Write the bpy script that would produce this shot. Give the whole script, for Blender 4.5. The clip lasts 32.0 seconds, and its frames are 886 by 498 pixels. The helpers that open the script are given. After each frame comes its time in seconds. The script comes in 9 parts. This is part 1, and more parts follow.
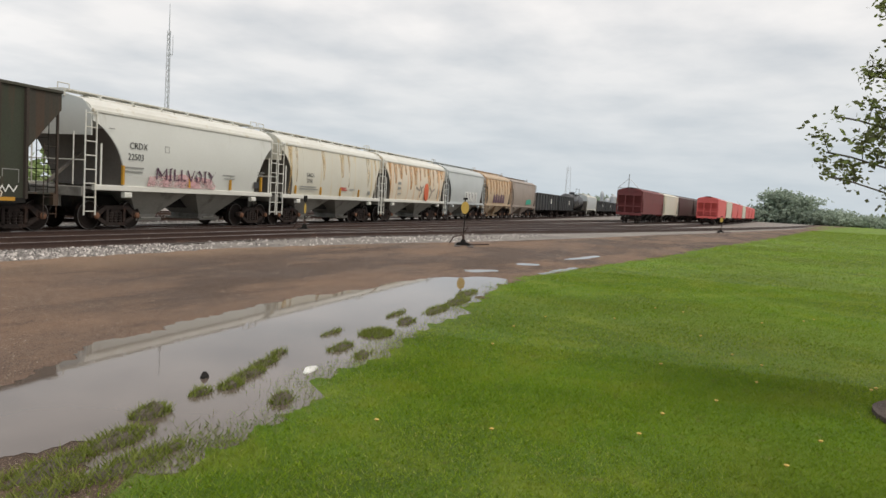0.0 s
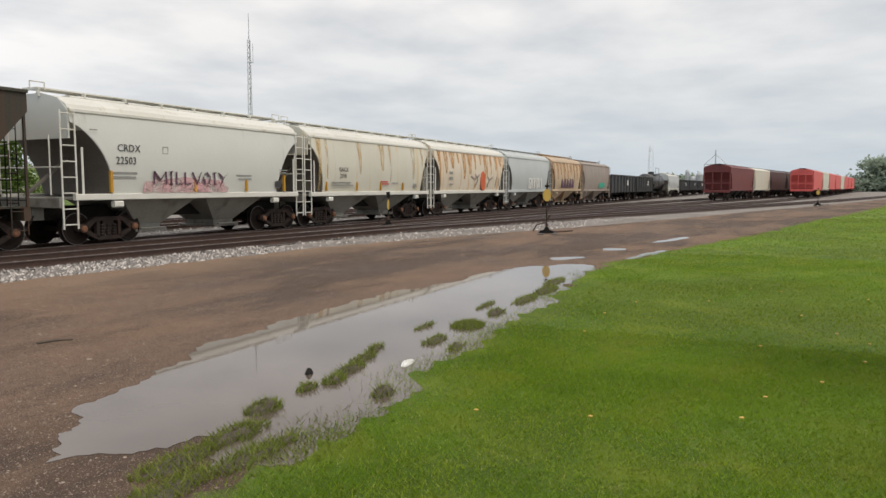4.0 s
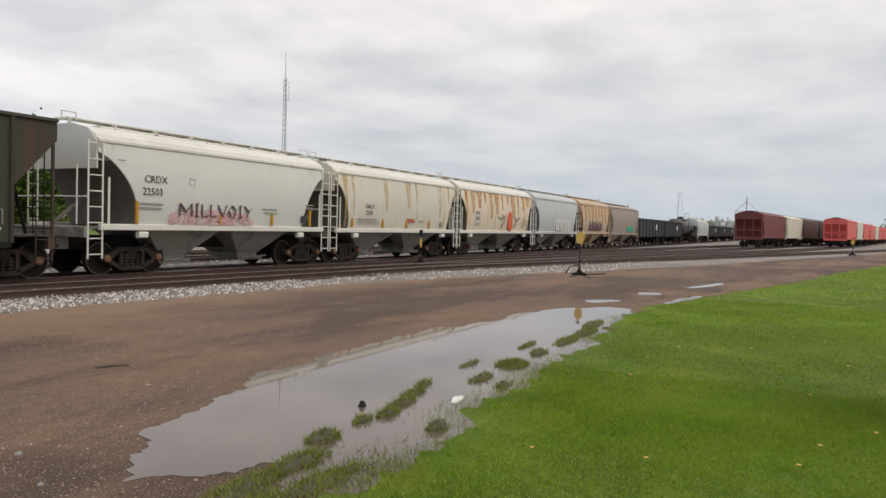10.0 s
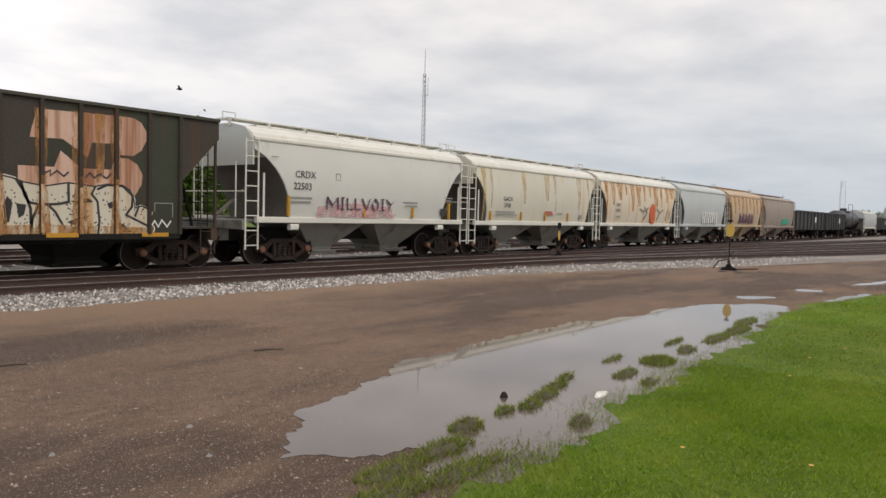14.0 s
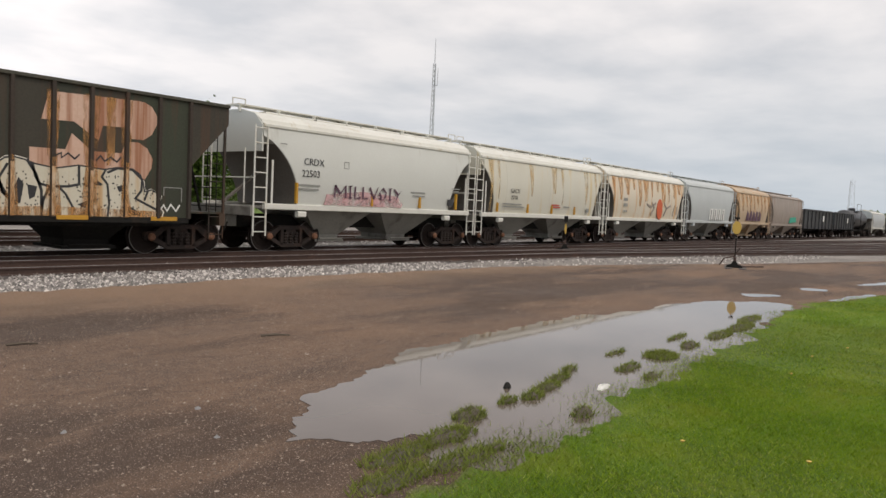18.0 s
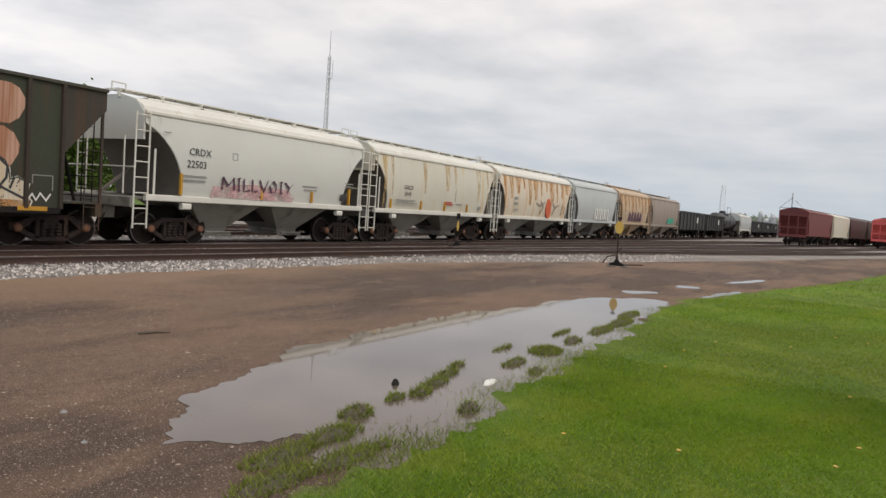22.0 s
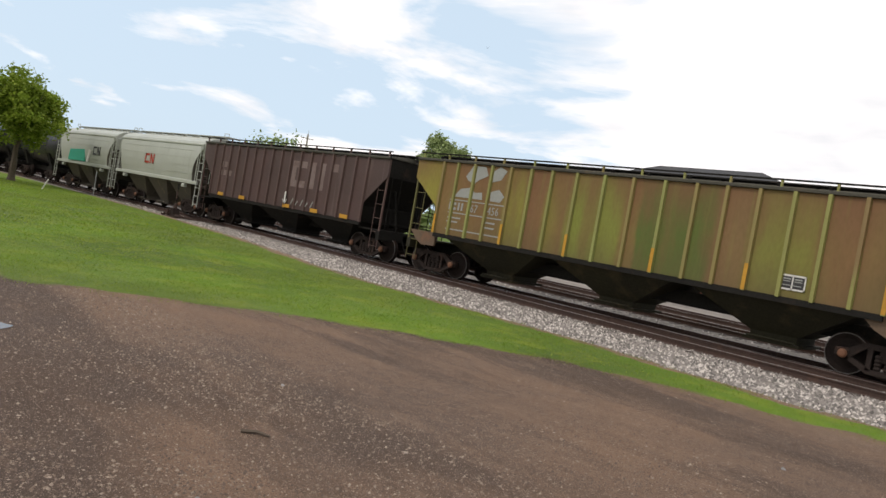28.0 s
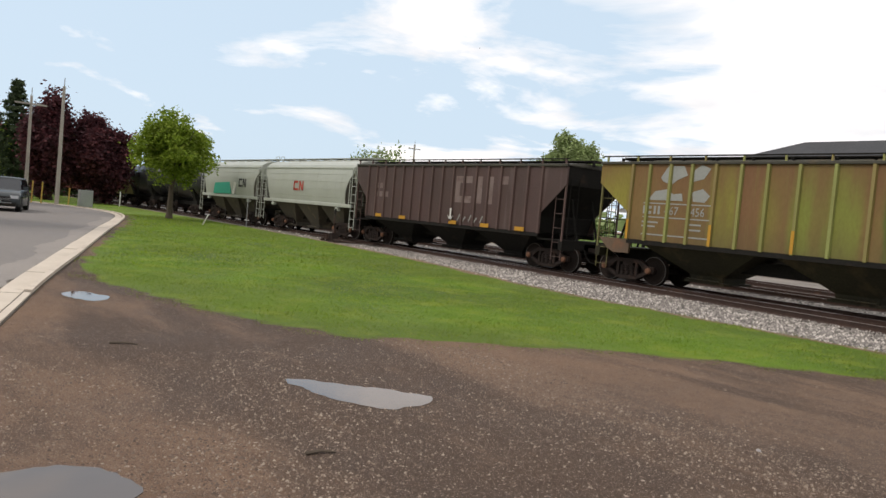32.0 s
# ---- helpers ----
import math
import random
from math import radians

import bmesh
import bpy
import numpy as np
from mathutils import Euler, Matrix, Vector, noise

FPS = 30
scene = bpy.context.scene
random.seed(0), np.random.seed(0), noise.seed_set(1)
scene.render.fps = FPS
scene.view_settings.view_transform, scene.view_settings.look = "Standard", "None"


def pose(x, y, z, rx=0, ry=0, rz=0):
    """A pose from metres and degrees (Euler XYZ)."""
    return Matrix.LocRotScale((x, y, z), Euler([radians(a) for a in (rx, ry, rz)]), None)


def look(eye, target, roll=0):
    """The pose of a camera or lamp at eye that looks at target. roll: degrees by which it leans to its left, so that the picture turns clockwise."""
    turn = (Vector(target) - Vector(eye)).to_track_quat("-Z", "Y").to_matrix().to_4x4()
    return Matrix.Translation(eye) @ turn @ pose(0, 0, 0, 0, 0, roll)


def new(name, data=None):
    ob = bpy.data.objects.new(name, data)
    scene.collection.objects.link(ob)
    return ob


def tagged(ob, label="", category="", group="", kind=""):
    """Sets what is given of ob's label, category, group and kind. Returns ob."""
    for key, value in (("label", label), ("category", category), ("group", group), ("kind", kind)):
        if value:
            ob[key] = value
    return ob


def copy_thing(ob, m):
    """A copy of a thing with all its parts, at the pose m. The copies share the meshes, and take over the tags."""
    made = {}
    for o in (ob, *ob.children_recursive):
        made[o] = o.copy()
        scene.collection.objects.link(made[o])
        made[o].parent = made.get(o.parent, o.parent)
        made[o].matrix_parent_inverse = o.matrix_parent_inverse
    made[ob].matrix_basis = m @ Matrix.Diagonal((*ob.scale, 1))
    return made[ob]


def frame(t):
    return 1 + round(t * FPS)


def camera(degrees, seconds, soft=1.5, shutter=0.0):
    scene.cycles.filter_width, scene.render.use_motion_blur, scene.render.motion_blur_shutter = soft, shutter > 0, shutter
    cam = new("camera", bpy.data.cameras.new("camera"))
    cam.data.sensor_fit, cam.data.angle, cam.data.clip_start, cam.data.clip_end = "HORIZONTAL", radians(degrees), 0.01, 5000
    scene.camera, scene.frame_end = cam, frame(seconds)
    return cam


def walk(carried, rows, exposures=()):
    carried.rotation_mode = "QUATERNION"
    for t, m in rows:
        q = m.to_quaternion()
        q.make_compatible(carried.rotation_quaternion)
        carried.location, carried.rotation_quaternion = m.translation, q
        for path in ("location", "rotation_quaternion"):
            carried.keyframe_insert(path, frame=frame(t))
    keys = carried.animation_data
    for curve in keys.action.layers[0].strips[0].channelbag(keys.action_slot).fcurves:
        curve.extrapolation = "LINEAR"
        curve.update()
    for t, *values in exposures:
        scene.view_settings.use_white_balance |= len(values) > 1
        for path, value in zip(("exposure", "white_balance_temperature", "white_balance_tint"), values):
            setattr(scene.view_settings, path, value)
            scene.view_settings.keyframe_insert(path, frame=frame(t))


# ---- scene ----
cam = camera(62.49, 32.0)
PATH = [
(0, pose(0.545, -0.179, 1.692, 86.10, -3.23, -71.04)),
    (0.5, pose(0.538, -0.181, 1.710, 85.58, -2.80, -71.35)),
    (1, pose(0.508, -0.185, 1.711, 85.32, -1.49, -71.16)),
    (1.5, pose(0.510, -0.166, 1.700, 85.31, -0.53, -71.06)),
    (2, pose(0.492, -0.162, 1.698, 85.32, -0.47, -70.73)),
    (2.5, pose(0.482, -0.158, 1.704, 85.24, -1.00, -69.37)),
    (4.3, pose(0.400, -0.160, 1.730, 85.15, 0.20, -64.60)),
    (4.5, pose(0.390, -0.160, 1.730, 85.20, 0.40, -61.20)),
    (4.6, pose(0.380, -0.170, 1.720, 85.60, 0.80, -50.40)),
    (4.7, pose(0.360, -0.200, 1.700, 86.40, 1.20, -39.40)),
    (4.8, pose(0.329, -0.218, 1.680, 87.22, 1.55, -27.95)),
    (5, pose(0.693, -0.298, 1.684, 88.41, -0.37, -9.34)),
    (5.5, pose(0.689, -0.230, 1.690, 87.76, -1.71, 13.75)),
    (6, pose(0.549, -0.327, 1.703, 87.43, -4.21, 13.37)),
    (6.5, pose(0.728, -0.309, 1.675, 88.07, -2.80, -0.44)),
    (7, pose(0.980, -0.347, 1.696, 87.20, -3.99, -14.03)),
    (7.5, pose(0.640, -0.150, 1.710, 84.98, -1.95, -32.80)),
    (8, pose(0.125, 0.034, 1.722, 85.17, -1.16, -44.14)),
    (8.5, pose(0.088, 0.036, 1.712, 85.19, -0.92, -47.03)),
    (9, pose(0.145, 0.032, 1.736, 88.06, -0.73, -57.73)),
    (9.5, pose(0.130, 0.018, 1.731, 88.09, -0.51, -61.14)),
    (10, pose(0.131, 0.009, 1.733, 88.17, -1.50, -62.76)),
    (10.5, pose(0.118, 0.018, 1.728, 88.12, -1.52, -63.48)),
    (11, pose(0.057, -0.025, 1.737, 88.30, -0.80, -63.09)),
    (11.5, pose(0.056, -0.009, 1.736, 88.41, -0.78, -60.69)),
    (12, pose(0.041, -0.022, 1.739, 88.21, -1.82, -59.68)),
    (12.5, pose(0.053, -0.005, 1.734, 88.05, -2.97, -59.25)),
    (13, pose(0.075, -0.000, 1.717, 87.70, -3.28, -58.78)),
    (13.5, pose(0.089, 0.035, 1.709, 87.59, -2.16, -54.79)),
    (14, pose(0.127, 0.074, 1.711, 87.36, -1.37, -52.08)),
    (14.5, pose(0.117, 0.079, 1.704, 87.53, -1.83, -50.22)),
    (16.5, pose(0.096, 0.068, 1.707, 86.93, -4.42, -48.96)),
    (17, pose(0.065, 0.025, 1.728, 86.61, -4.05, -49.73)),
    (17.5, pose(0.056, 0.047, 1.720, 86.67, -3.19, -51.69)),
    (18, pose(0.061, 0.041, 1.715, 86.60, -2.67, -51.56)),
    (18.5, pose(0.046, 0.032, 1.721, 86.60, -3.35, -52.43)),
    (19, pose(0.047, 0.024, 1.719, 86.68, -4.04, -54.12)),
    (19.5, pose(0.063, 0.026, 1.719, 86.89, -4.65, -56.47)),
    (20, pose(0.078, 0.040, 1.714, 86.91, -5.22, -56.85)),
    (20.5, pose(0.091, 0.027, 1.717, 86.76, -5.02, -57.87)),
    (21, pose(0.098, 0.030, 1.716, 86.88, -4.58, -58.77)),
    (21.5, pose(0.104, 0.030, 1.719, 86.75, -4.31, -59.40)),
    (22, pose(0.113, 0.030, 1.717, 86.76, -3.83, -59.84)),
    (22.5, pose(0.108, 0.031, 1.721, 86.73, -3.43, -60.17)),
    (23, pose(0.096, 0.008, 1.720, 86.70, -3.38, -60.50)),
    (23.5, pose(0.090, 0.002, 1.724, 86.70, -3.24, -60.84)),
    (24, pose(0.086, 0.095, 1.739, 86.91, -2.64, -52.74)),
    (24.5, pose(0.220, 0.170, 1.741, 88.50, -9.20, -29.80)),
    (24.8, pose(0.100, 0.260, 1.700, 84.50, -10.60, -11.80)),
    (25, pose(-0.040, 0.370, 1.640, 82.37, -9.50, -0.10)),
    (25.2, pose(0.020, 0.430, 1.720, 81.90, -5.00, 15.20)),
    (26, pose(-0.326, 0.564, 1.788, 87.58, -6.94, 35.24)),
    (26.5, pose(-0.720, 0.440, 1.760, 88.78, -8.70, 37.70)),
    (28.5, pose(-2.372, -0.235, 1.695, 88.39, -8.56, 47.40)),
    (29, pose(-2.828, -0.574, 1.621, 88.81, -7.11, 50.06)),
    (29.5, pose(-3.077, -0.819, 1.623, 87.91, -10.21, 54.46)),
    (30, pose(-3.575, -1.030, 1.615, 86.88, -3.14, 65.01)),
    (30.5, pose(-3.683, -1.377, 1.708, 87.04, -5.04, 64.14)),
    (31, pose(-4.037, -1.588, 1.671, 87.17, -4.61, 62.39)),
    (31.5, pose(-4.267, -1.784, 1.724, 86.97, -4.65, 60.35)),
    (32, pose(-4.547, -1.968, 1.741, 87.38, -5.11, 52.05)),
]
walk(cam, PATH, [(t, e, 6850, tint) for t, e, tint in ((0.0, 0.0, 11.5), (4.4, 0.0, 12), (5.2, 0.22, 14), (7.0, 0.2, 14), (7.6, 0.2, 14), (9.0, -0.08, 14), (14.5, -0.08, 14), (23.5, -0.08, 14), (24.5, 0.1, 14), (25.0, 0.26, 14), (25.5, 0.28, 14), (26.0, 0.04, 14), (26.5, 0.0, 14), (29.0, -0.04, 13), (32.0, -0.04, 13))])

# ---- sky, sun and exposure ----
world = bpy.data.worlds.new("sky")
scene.world = world
world.use_nodes = True
wt = world.node_tree
wbg = wt.nodes["Background"]
wbg.inputs["Strength"].default_value = 0.1
SUN_EL, SUN_AZ = 52.0, 205.0
sky = wt.nodes.new("ShaderNodeTexSky")
sky.sky_type, sky.sun_disc = "NISHITA", False
sky.sun_elevation, sky.sun_rotation = radians(SUN_EL), radians(SUN_AZ)
sky.air_density, sky.dust_density = 1.0, 1.5
wc = wt.nodes.new("ShaderNodeTexCoord")
sep = wt.nodes.new("ShaderNodeSeparateXYZ")
wt.links.new(wc.outputs["Generated"], sep.inputs[0])


def wmath(op, a, b=None):
    n = wt.nodes.new("ShaderNodeMath")
    n.operation = op
    for k, v in enumerate((a, b)):
        if v is None:
            continue
        if isinstance(v, (int, float)):
            n.inputs[k].default_value = v
        else:
            wt.links.new(v, n.inputs[k])
    return n.outputs[0]


up = wmath("ADD", wmath("ABSOLUTE", sep.outputs[2]), 0.13)
flat = wt.nodes.new("ShaderNodeCombineXYZ")
wt.links.new(wmath("DIVIDE", sep.outputs[0], up), flat.inputs[0])
wt.links.new(wmath("DIVIDE", sep.outputs[1], up), flat.inputs[1])
cn = wt.nodes.new("ShaderNodeTexNoise")
cn.inputs["Scale"].default_value, cn.inputs["Detail"].default_value, cn.inputs["Roughness"].default_value = 1.15, 8.0, 0.56
cn.inputs["Distortion"].default_value = 0.35
wt.links.new(flat.outputs[0], cn.inputs["Vector"])
# clearer sky towards the far end of the train behind the maples
cover = wmath("ADD", cn.outputs["Fac"], wmath("MULTIPLY", wmath("ADD", sep.outputs[0], 0.72), 0.45))
cr = wt.nodes.new("ShaderNodeValToRGB")
cr.color_ramp.elements[0].position, cr.color_ramp.elements[1].position = 0.475, 0.585
wt.links.new(cover, cr.inputs["Fac"])
cs = wt.nodes.new("ShaderNodeTexNoise")
cs.inputs["Scale"].default_value, cs.inputs["Detail"].default_value = 1.6, 6.0
wt.links.new(flat.outputs[0], cs.inputs["Vector"])
shade = wt.nodes.new("ShaderNodeValToRGB")
shade.color_ramp.elements[0].position, shade.color_ramp.elements[0].color = 0.3, (6.5, 6.9, 7.4, 1)
shade.color_ramp.elements[1].position, shade.color_ramp.elements[1].color = 0.62, (9.9, 9.9, 10.0, 1)
wt.links.new(cs.outputs["Fac"], shade.inputs["Fac"])
# the cloud deck greys and cools towards the horizon on the overcast side
hz = wt.nodes.new("ShaderNodeMix")
hz.data_type = "RGBA"
hz.inputs[7].default_value = (5.1, 6.1, 6.9, 1)
low = wt.nodes.new("ShaderNodeMapRange")
low.inputs[1].default_value, low.inputs[2].default_value, low.inputs[3].default_value, low.inputs[4].default_value = 0.02, 0.3, 0.85, 0.0
wt.links.new(sep.outputs[2], low.inputs[0])
right = wt.nodes.new("ShaderNodeMapRange")
right.inputs[1].default_value, right.inputs[2].default_value = 0.0, 0.95
wt.links.new(sep.outputs[0], right.inputs[0])
wt.links.new(wmath("MULTIPLY", low.outputs[0], right.outputs[0]), hz.inputs[0])
wt.links.new(shade.outputs["Color"], hz.inputs[6])
lift = wt.nodes.new("ShaderNodeMix")
lift.data_type, lift.blend_type = "RGBA", "MIX"
lift.inputs[0].default_value = 0.85
lift.inputs[7].default_value = (6.9, 8.9, 10.8, 1)
wt.links.new(sky.outputs[0], lift.inputs[6])
wm = wt.nodes.new("ShaderNodeMix")
wm.data_type = "RGBA"
wt.links.new(cr.outputs["Color"], wm.inputs[0])
wt.links.new(lift.outputs[2], wm.inputs[6])
bright = wt.nodes.new("ShaderNodeVectorMath")
bright.operation = "SCALE"
gain = wt.nodes.new("ShaderNodeMapRange")
gain.inputs[1].default_value, gain.inputs[2].default_value, gain.inputs[3].default_value, gain.inputs[4].default_value = 0.2, 0.7, 1.28, 1.0
wt.links.new(sep.outputs[0], gain.inputs[0])
wt.links.new(hz.outputs[2], bright.inputs[0])
wt.links.new(gain.outputs[0], bright.inputs["Scale"])
wt.links.new(bright.outputs[0], wm.inputs[7])
wt.links.new(wm.outputs[2], wbg.inputs["Color"])

sun = new("sun", bpy.data.lights.new("sun", "SUN"))
sun.data.energy, sun.data.angle, sun.data.color = 1.5, radians(14), (1.0, 0.95, 0.87)
sun_dir = Vector((math.sin(radians(SUN_AZ)) * math.cos(radians(SUN_EL)), math.cos(radians(SUN_AZ)) * math.cos(radians(SUN_EL)), math.sin(radians(SUN_EL))))
sun.matrix_world = look(sun_dir * 200, (0, 0, 0))

# ---- materials ----
def nodes_of(name):
    m = bpy.data.materials.new(name)
    m.use_nodes = True
    t = m.node_tree
    return m, t, t.nodes["Principled BSDF"]


def put(t, kind, **vals):
    n = t.nodes.new(kind)
    for k, v in vals.items():
        n.inputs[k.replace("_", " ")].default_value = v
    return n


def rgba(c):
    return (c[0], c[1], c[2], 1.0)


def noise_tex(t, src, scale, detail=4.0, stretch=(1, 1, 1), rough=0.55):
    mp = t.nodes.new("ShaderNodeMapping")
    mp.inputs["Scale"].default_value = stretch
    t.links.new(src, mp.inputs["Vector"])
    n = put(t, "ShaderNodeTexNoise", Scale=scale, Detail=detail, Roughness=rough)
    t.links.new(mp.outputs["Vector"], n.inputs["Vector"])
    return n.outputs["Fac"]


def ramp(t, src, stops):
    r = t.nodes.new("ShaderNodeValToRGB")
    el = r.color_ramp.elements
    while len(el) < len(stops):
        el.new(0.5)
    for e, (p, c) in zip(el, stops):
        e.position, e.color = p, rgba(c) if hasattr(c, "__len__") else (c, c, c, 1)
    t.links.new(src, r.inputs["Fac"])
    return r.outputs["Color"]


def blend(t, fac, a, b, mode="MIX"):
    x = t.nodes.new("ShaderNodeMix")
    x.data_type, x.blend_type = "RGBA", mode
    for sock, val in ((x.inputs[0], fac), (x.inputs[6], a), (x.inputs[7], b)):
        if hasattr(val, "is_output"):
            t.links.new(val, sock)
        else:
            sock.default_value = val if isinstance(val, (int, float)) else rgba(val)
    return x.outputs[2]


def coords(t, kind="Object"):
    return t.nodes.new("ShaderNodeTexCoord").outputs[kind]


def bumped(t, p, src, strength=0.3, dist=0.02):
    b = put(t, "ShaderNodeBump", Strength=strength, Distance=dist)
    t.links.new(src, b.inputs["Height"])
    t.links.new(b.outputs["Normal"], p.inputs["Normal"])


def surface(name, base, dark=None, stain=None, rough=0.6, metal=0.0, big=0.7, fine=18.0, streak=0.0, cover=0.55, bump=0.15, dist=0.01, spec=0.5, alt=None):
    """Weathered surface: base mottled with dark at a large and a fine scale, streaked with stain; alt varies from object to object."""
    m, t, p = nodes_of(name)
    src = coords(t)
    dark = dark or tuple(c * 0.6 for c in base)
    col = base
    if alt:
        info = t.nodes.new("ShaderNodeObjectInfo").outputs["Random"]
        alts = [base] + (alt if isinstance(alt, list) else [alt])
        col = ramp(t, info, [(k / len(alts), c) for k, c in enumerate(alts)])
        t.nodes[-1].color_ramp.interpolation = "CONSTANT"
    a = noise_tex(t, src, big, 5)
    b = noise_tex(t, src, fine, 4)
    col = blend(t, ramp(t, a, [(0.35, 0.0), (0.75, 0.75)]), col, dark)
    col = blend(t, ramp(t, b, [(0.4, 0.0), (0.8, 0.5)]), col, dark)
    if stain:
        s = noise_tex(t, src, 1.3, 4, (2.2, 2.2, streak) if streak else (1, 1, 1), 0.6)
        col = blend(t, ramp(t, s, [(cover, 0.0), (min(cover + 0.14, 1.0), 0.85)]), col, stain)
    t.links.new(col, p.inputs["Base Color"])
    p.inputs["Metallic"].default_value = metal
    p.inputs["Specular IOR Level"].default_value = spec
    r = ramp(t, b, [(0.2, max(rough - 0.12, 0.02)), (0.8, min(rough + 0.12, 1.0))])
    t.links.new(r, p.inputs["Roughness"])
    bumped(t, p, b, bump, dist)
    return m


def plain(name, c, rough=0.5, metal=0.0):
    m, t, p = nodes_of(name)
    src = coords(t)
    n = noise_tex(t, src, 9.0, 4)
    t.links.new(blend(t, ramp(t, n, [(0.3, 0.0), (0.75, 0.6)]), c, tuple(k * 0.72 for k in c)), p.inputs["Base Color"])
    p.inputs["Roughness"].default_value, p.inputs["Metallic"].default_value = rough, metal
    return m


RUST = (0.16, 0.065, 0.028)
GRIME = (0.022, 0.018, 0.015)
OLIVE = ((-8.1, (0.258, 0.232, 0.033)), (-6.8, (0.241, 0.211, 0.033)), (-6.6, (0.198, 0.12, 0.041)), (-3.9, (0.189, 0.116, 0.041)), (-3.75, (0.215, 0.202, 0.033)), (-3.05, (0.215, 0.189, 0.033)), (-2.95, (0.181, 0.09, 0.041)), (-2.3, (0.198, 0.107, 0.041)), (-2.15, (0.198, 0.181, 0.033)), (-1.5, (0.185, 0.107, 0.038)), (-1.3, (0.181, 0.202, 0.033)), (0.35, (0.185, 0.198, 0.033)), (0.5, (0.202, 0.125, 0.041)), (0.85, (0.189, 0.129, 0.038)), (0.95, (0.085, 0.115, 0.018)), (2.15, (0.085, 0.115, 0.018)), (2.9, (0.085, 0.115, 0.018)), (3.05, (0.194, 0.107, 0.045)), (3.75, (0.189, 0.12, 0.045)), (3.9, (0.172, 0.168, 0.033)), (5.3, (0.185, 0.181, 0.031)), (5.45, (0.189, 0.12, 0.038)), (6.1, (0.198, 0.107, 0.041)), (6.8, (0.181, 0.12, 0.038)), (7, (0.172, 0.194, 0.029)), (8, (0.163, 0.189, 0.027)))


def olive_mat():
    """Patch-painted olive side: sheets of different age along the car, rust creeping down from the roof edge."""
    m, t, p = nodes_of("weathered_green_paint")
    src = coords(t)
    xyz = t.nodes.new("ShaderNodeSeparateXYZ")
    t.links.new(src, xyz.inputs[0])
    run = t.nodes.new("ShaderNodeMapRange")
    run.inputs[1].default_value, run.inputs[2].default_value = -8.1, 8.1
    wob = t.nodes.new("ShaderNodeMath")
    wob.operation = "MULTIPLY_ADD"
    t.links.new(noise_tex(t, src, 1.4, 4, (1, 1, 0.5)), wob.inputs[0])
    wob.inputs[1].default_value = 0.25
    t.links.new(xyz.outputs[0], wob.inputs[2])
    t.links.new(wob.outputs[0], run.inputs[0])
    col = ramp(t, run.outputs[0], [((x + 8.1) / 16.2, c) for x, c in OLIVE])
    col = blend(t, ramp(t, noise_tex(t, src, 1.1, 5, (1.6, 1, 0.35)), [(0.5, 0.0), (0.68, 0.55)]), col, (0.17, 0.088, 0.034))
    top = t.nodes.new("ShaderNodeMath")
    top.operation = "MULTIPLY_ADD"
    t.links.new(noise_tex(t, src, 0.8, 5, (1.0, 1, 0.4), 0.6), top.inputs[0])
    top.inputs[1].default_value = 2.4
    t.links.new(xyz.outputs[2], top.inputs[2])
    edge = t.nodes.new("ShaderNodeMapRange")
    edge.inputs[1].default_value, edge.inputs[2].default_value, edge.inputs[4].default_value = 3.9, 5.15, 0.8
    t.links.new(top.outputs[0], edge.inputs[0])
    col = blend(t, edge.outputs[0], col, (0.17, 0.078, 0.034))
    col = blend(t, ramp(t, noise_tex(t, src, 2.2, 5, (3.0, 1, 0.16), 0.6), [(0.55, 0.0), (0.72, 0.2)]), col, (0.2, 0.235, 0.045))
    foot = t.nodes.new("ShaderNodeMapRange")
    foot.inputs[1].default_value, foot.inputs[2].default_value, foot.inputs[3].default_value, foot.inputs[4].default_value = 2.4, 3.6, 0.6, 0.0
    t.links.new(top.outputs[0], foot.inputs[0])
    col = blend(t, foot.outputs[0], col, (0.1, 0.075, 0.03))
    fine = noise_tex(t, src, 16.0, 4, (1, 1, 0.4))
    col = blend(t, ramp(t, fine, [(0.4, 0.0), (0.8, 0.25)]), col, (0.1, 0.08, 0.03))
    t.links.new(col, p.inputs["Base Color"])
    t.links.new(ramp(t, fine, [(0.2, 0.5), (0.8, 0.75)]), p.inputs["Roughness"])
    p.inputs["Specular IOR Level"].default_value = 0.4
    bumped(t, p, fine, 0.15, 0.01)
    return m


m_green = olive_mat()
m_roof_dark = surface("dark_worn_roof_steel", (0.05, 0.046, 0.03), (0.028, 0.026, 0.02), (0.09, 0.06, 0.03), 0.6, cover=0.56)
m_green_post = surface("pale_green_post_paint", (0.26, 0.265, 0.075), (0.2, 0.19, 0.055), (0.2, 0.12, 0.05), 0.6, streak=0.2, cover=0.55, alt=[(0.24, 0.18, 0.06), (0.26, 0.29, 0.085), (0.23, 0.23, 0.065)])
m_yellow = surface("yellow_marking", (0.52, 0.27, 0.02), (0.36, 0.17, 0.015), rough=0.55)
m_black = surface("grimy_black_steel", (0.016, 0.0145, 0.012), (0.009, 0.0085, 0.008), (0.04, 0.027, 0.018), 0.8, cover=0.6, spec=0.2)
m_truck = surface("oily_truck_steel", (0.035, 0.025, 0.021), (0.014, 0.011, 0.01), (0.075, 0.042, 0.03), 0.8, cover=0.56, fine=25, spec=0.2)
m_wheel = surface("worn_wheel_steel", (0.024, 0.016, 0.013), (0.011, 0.009, 0.008), (0.05, 0.026, 0.018), 0.85, 0.0, cover=0.58, spec=0.15)
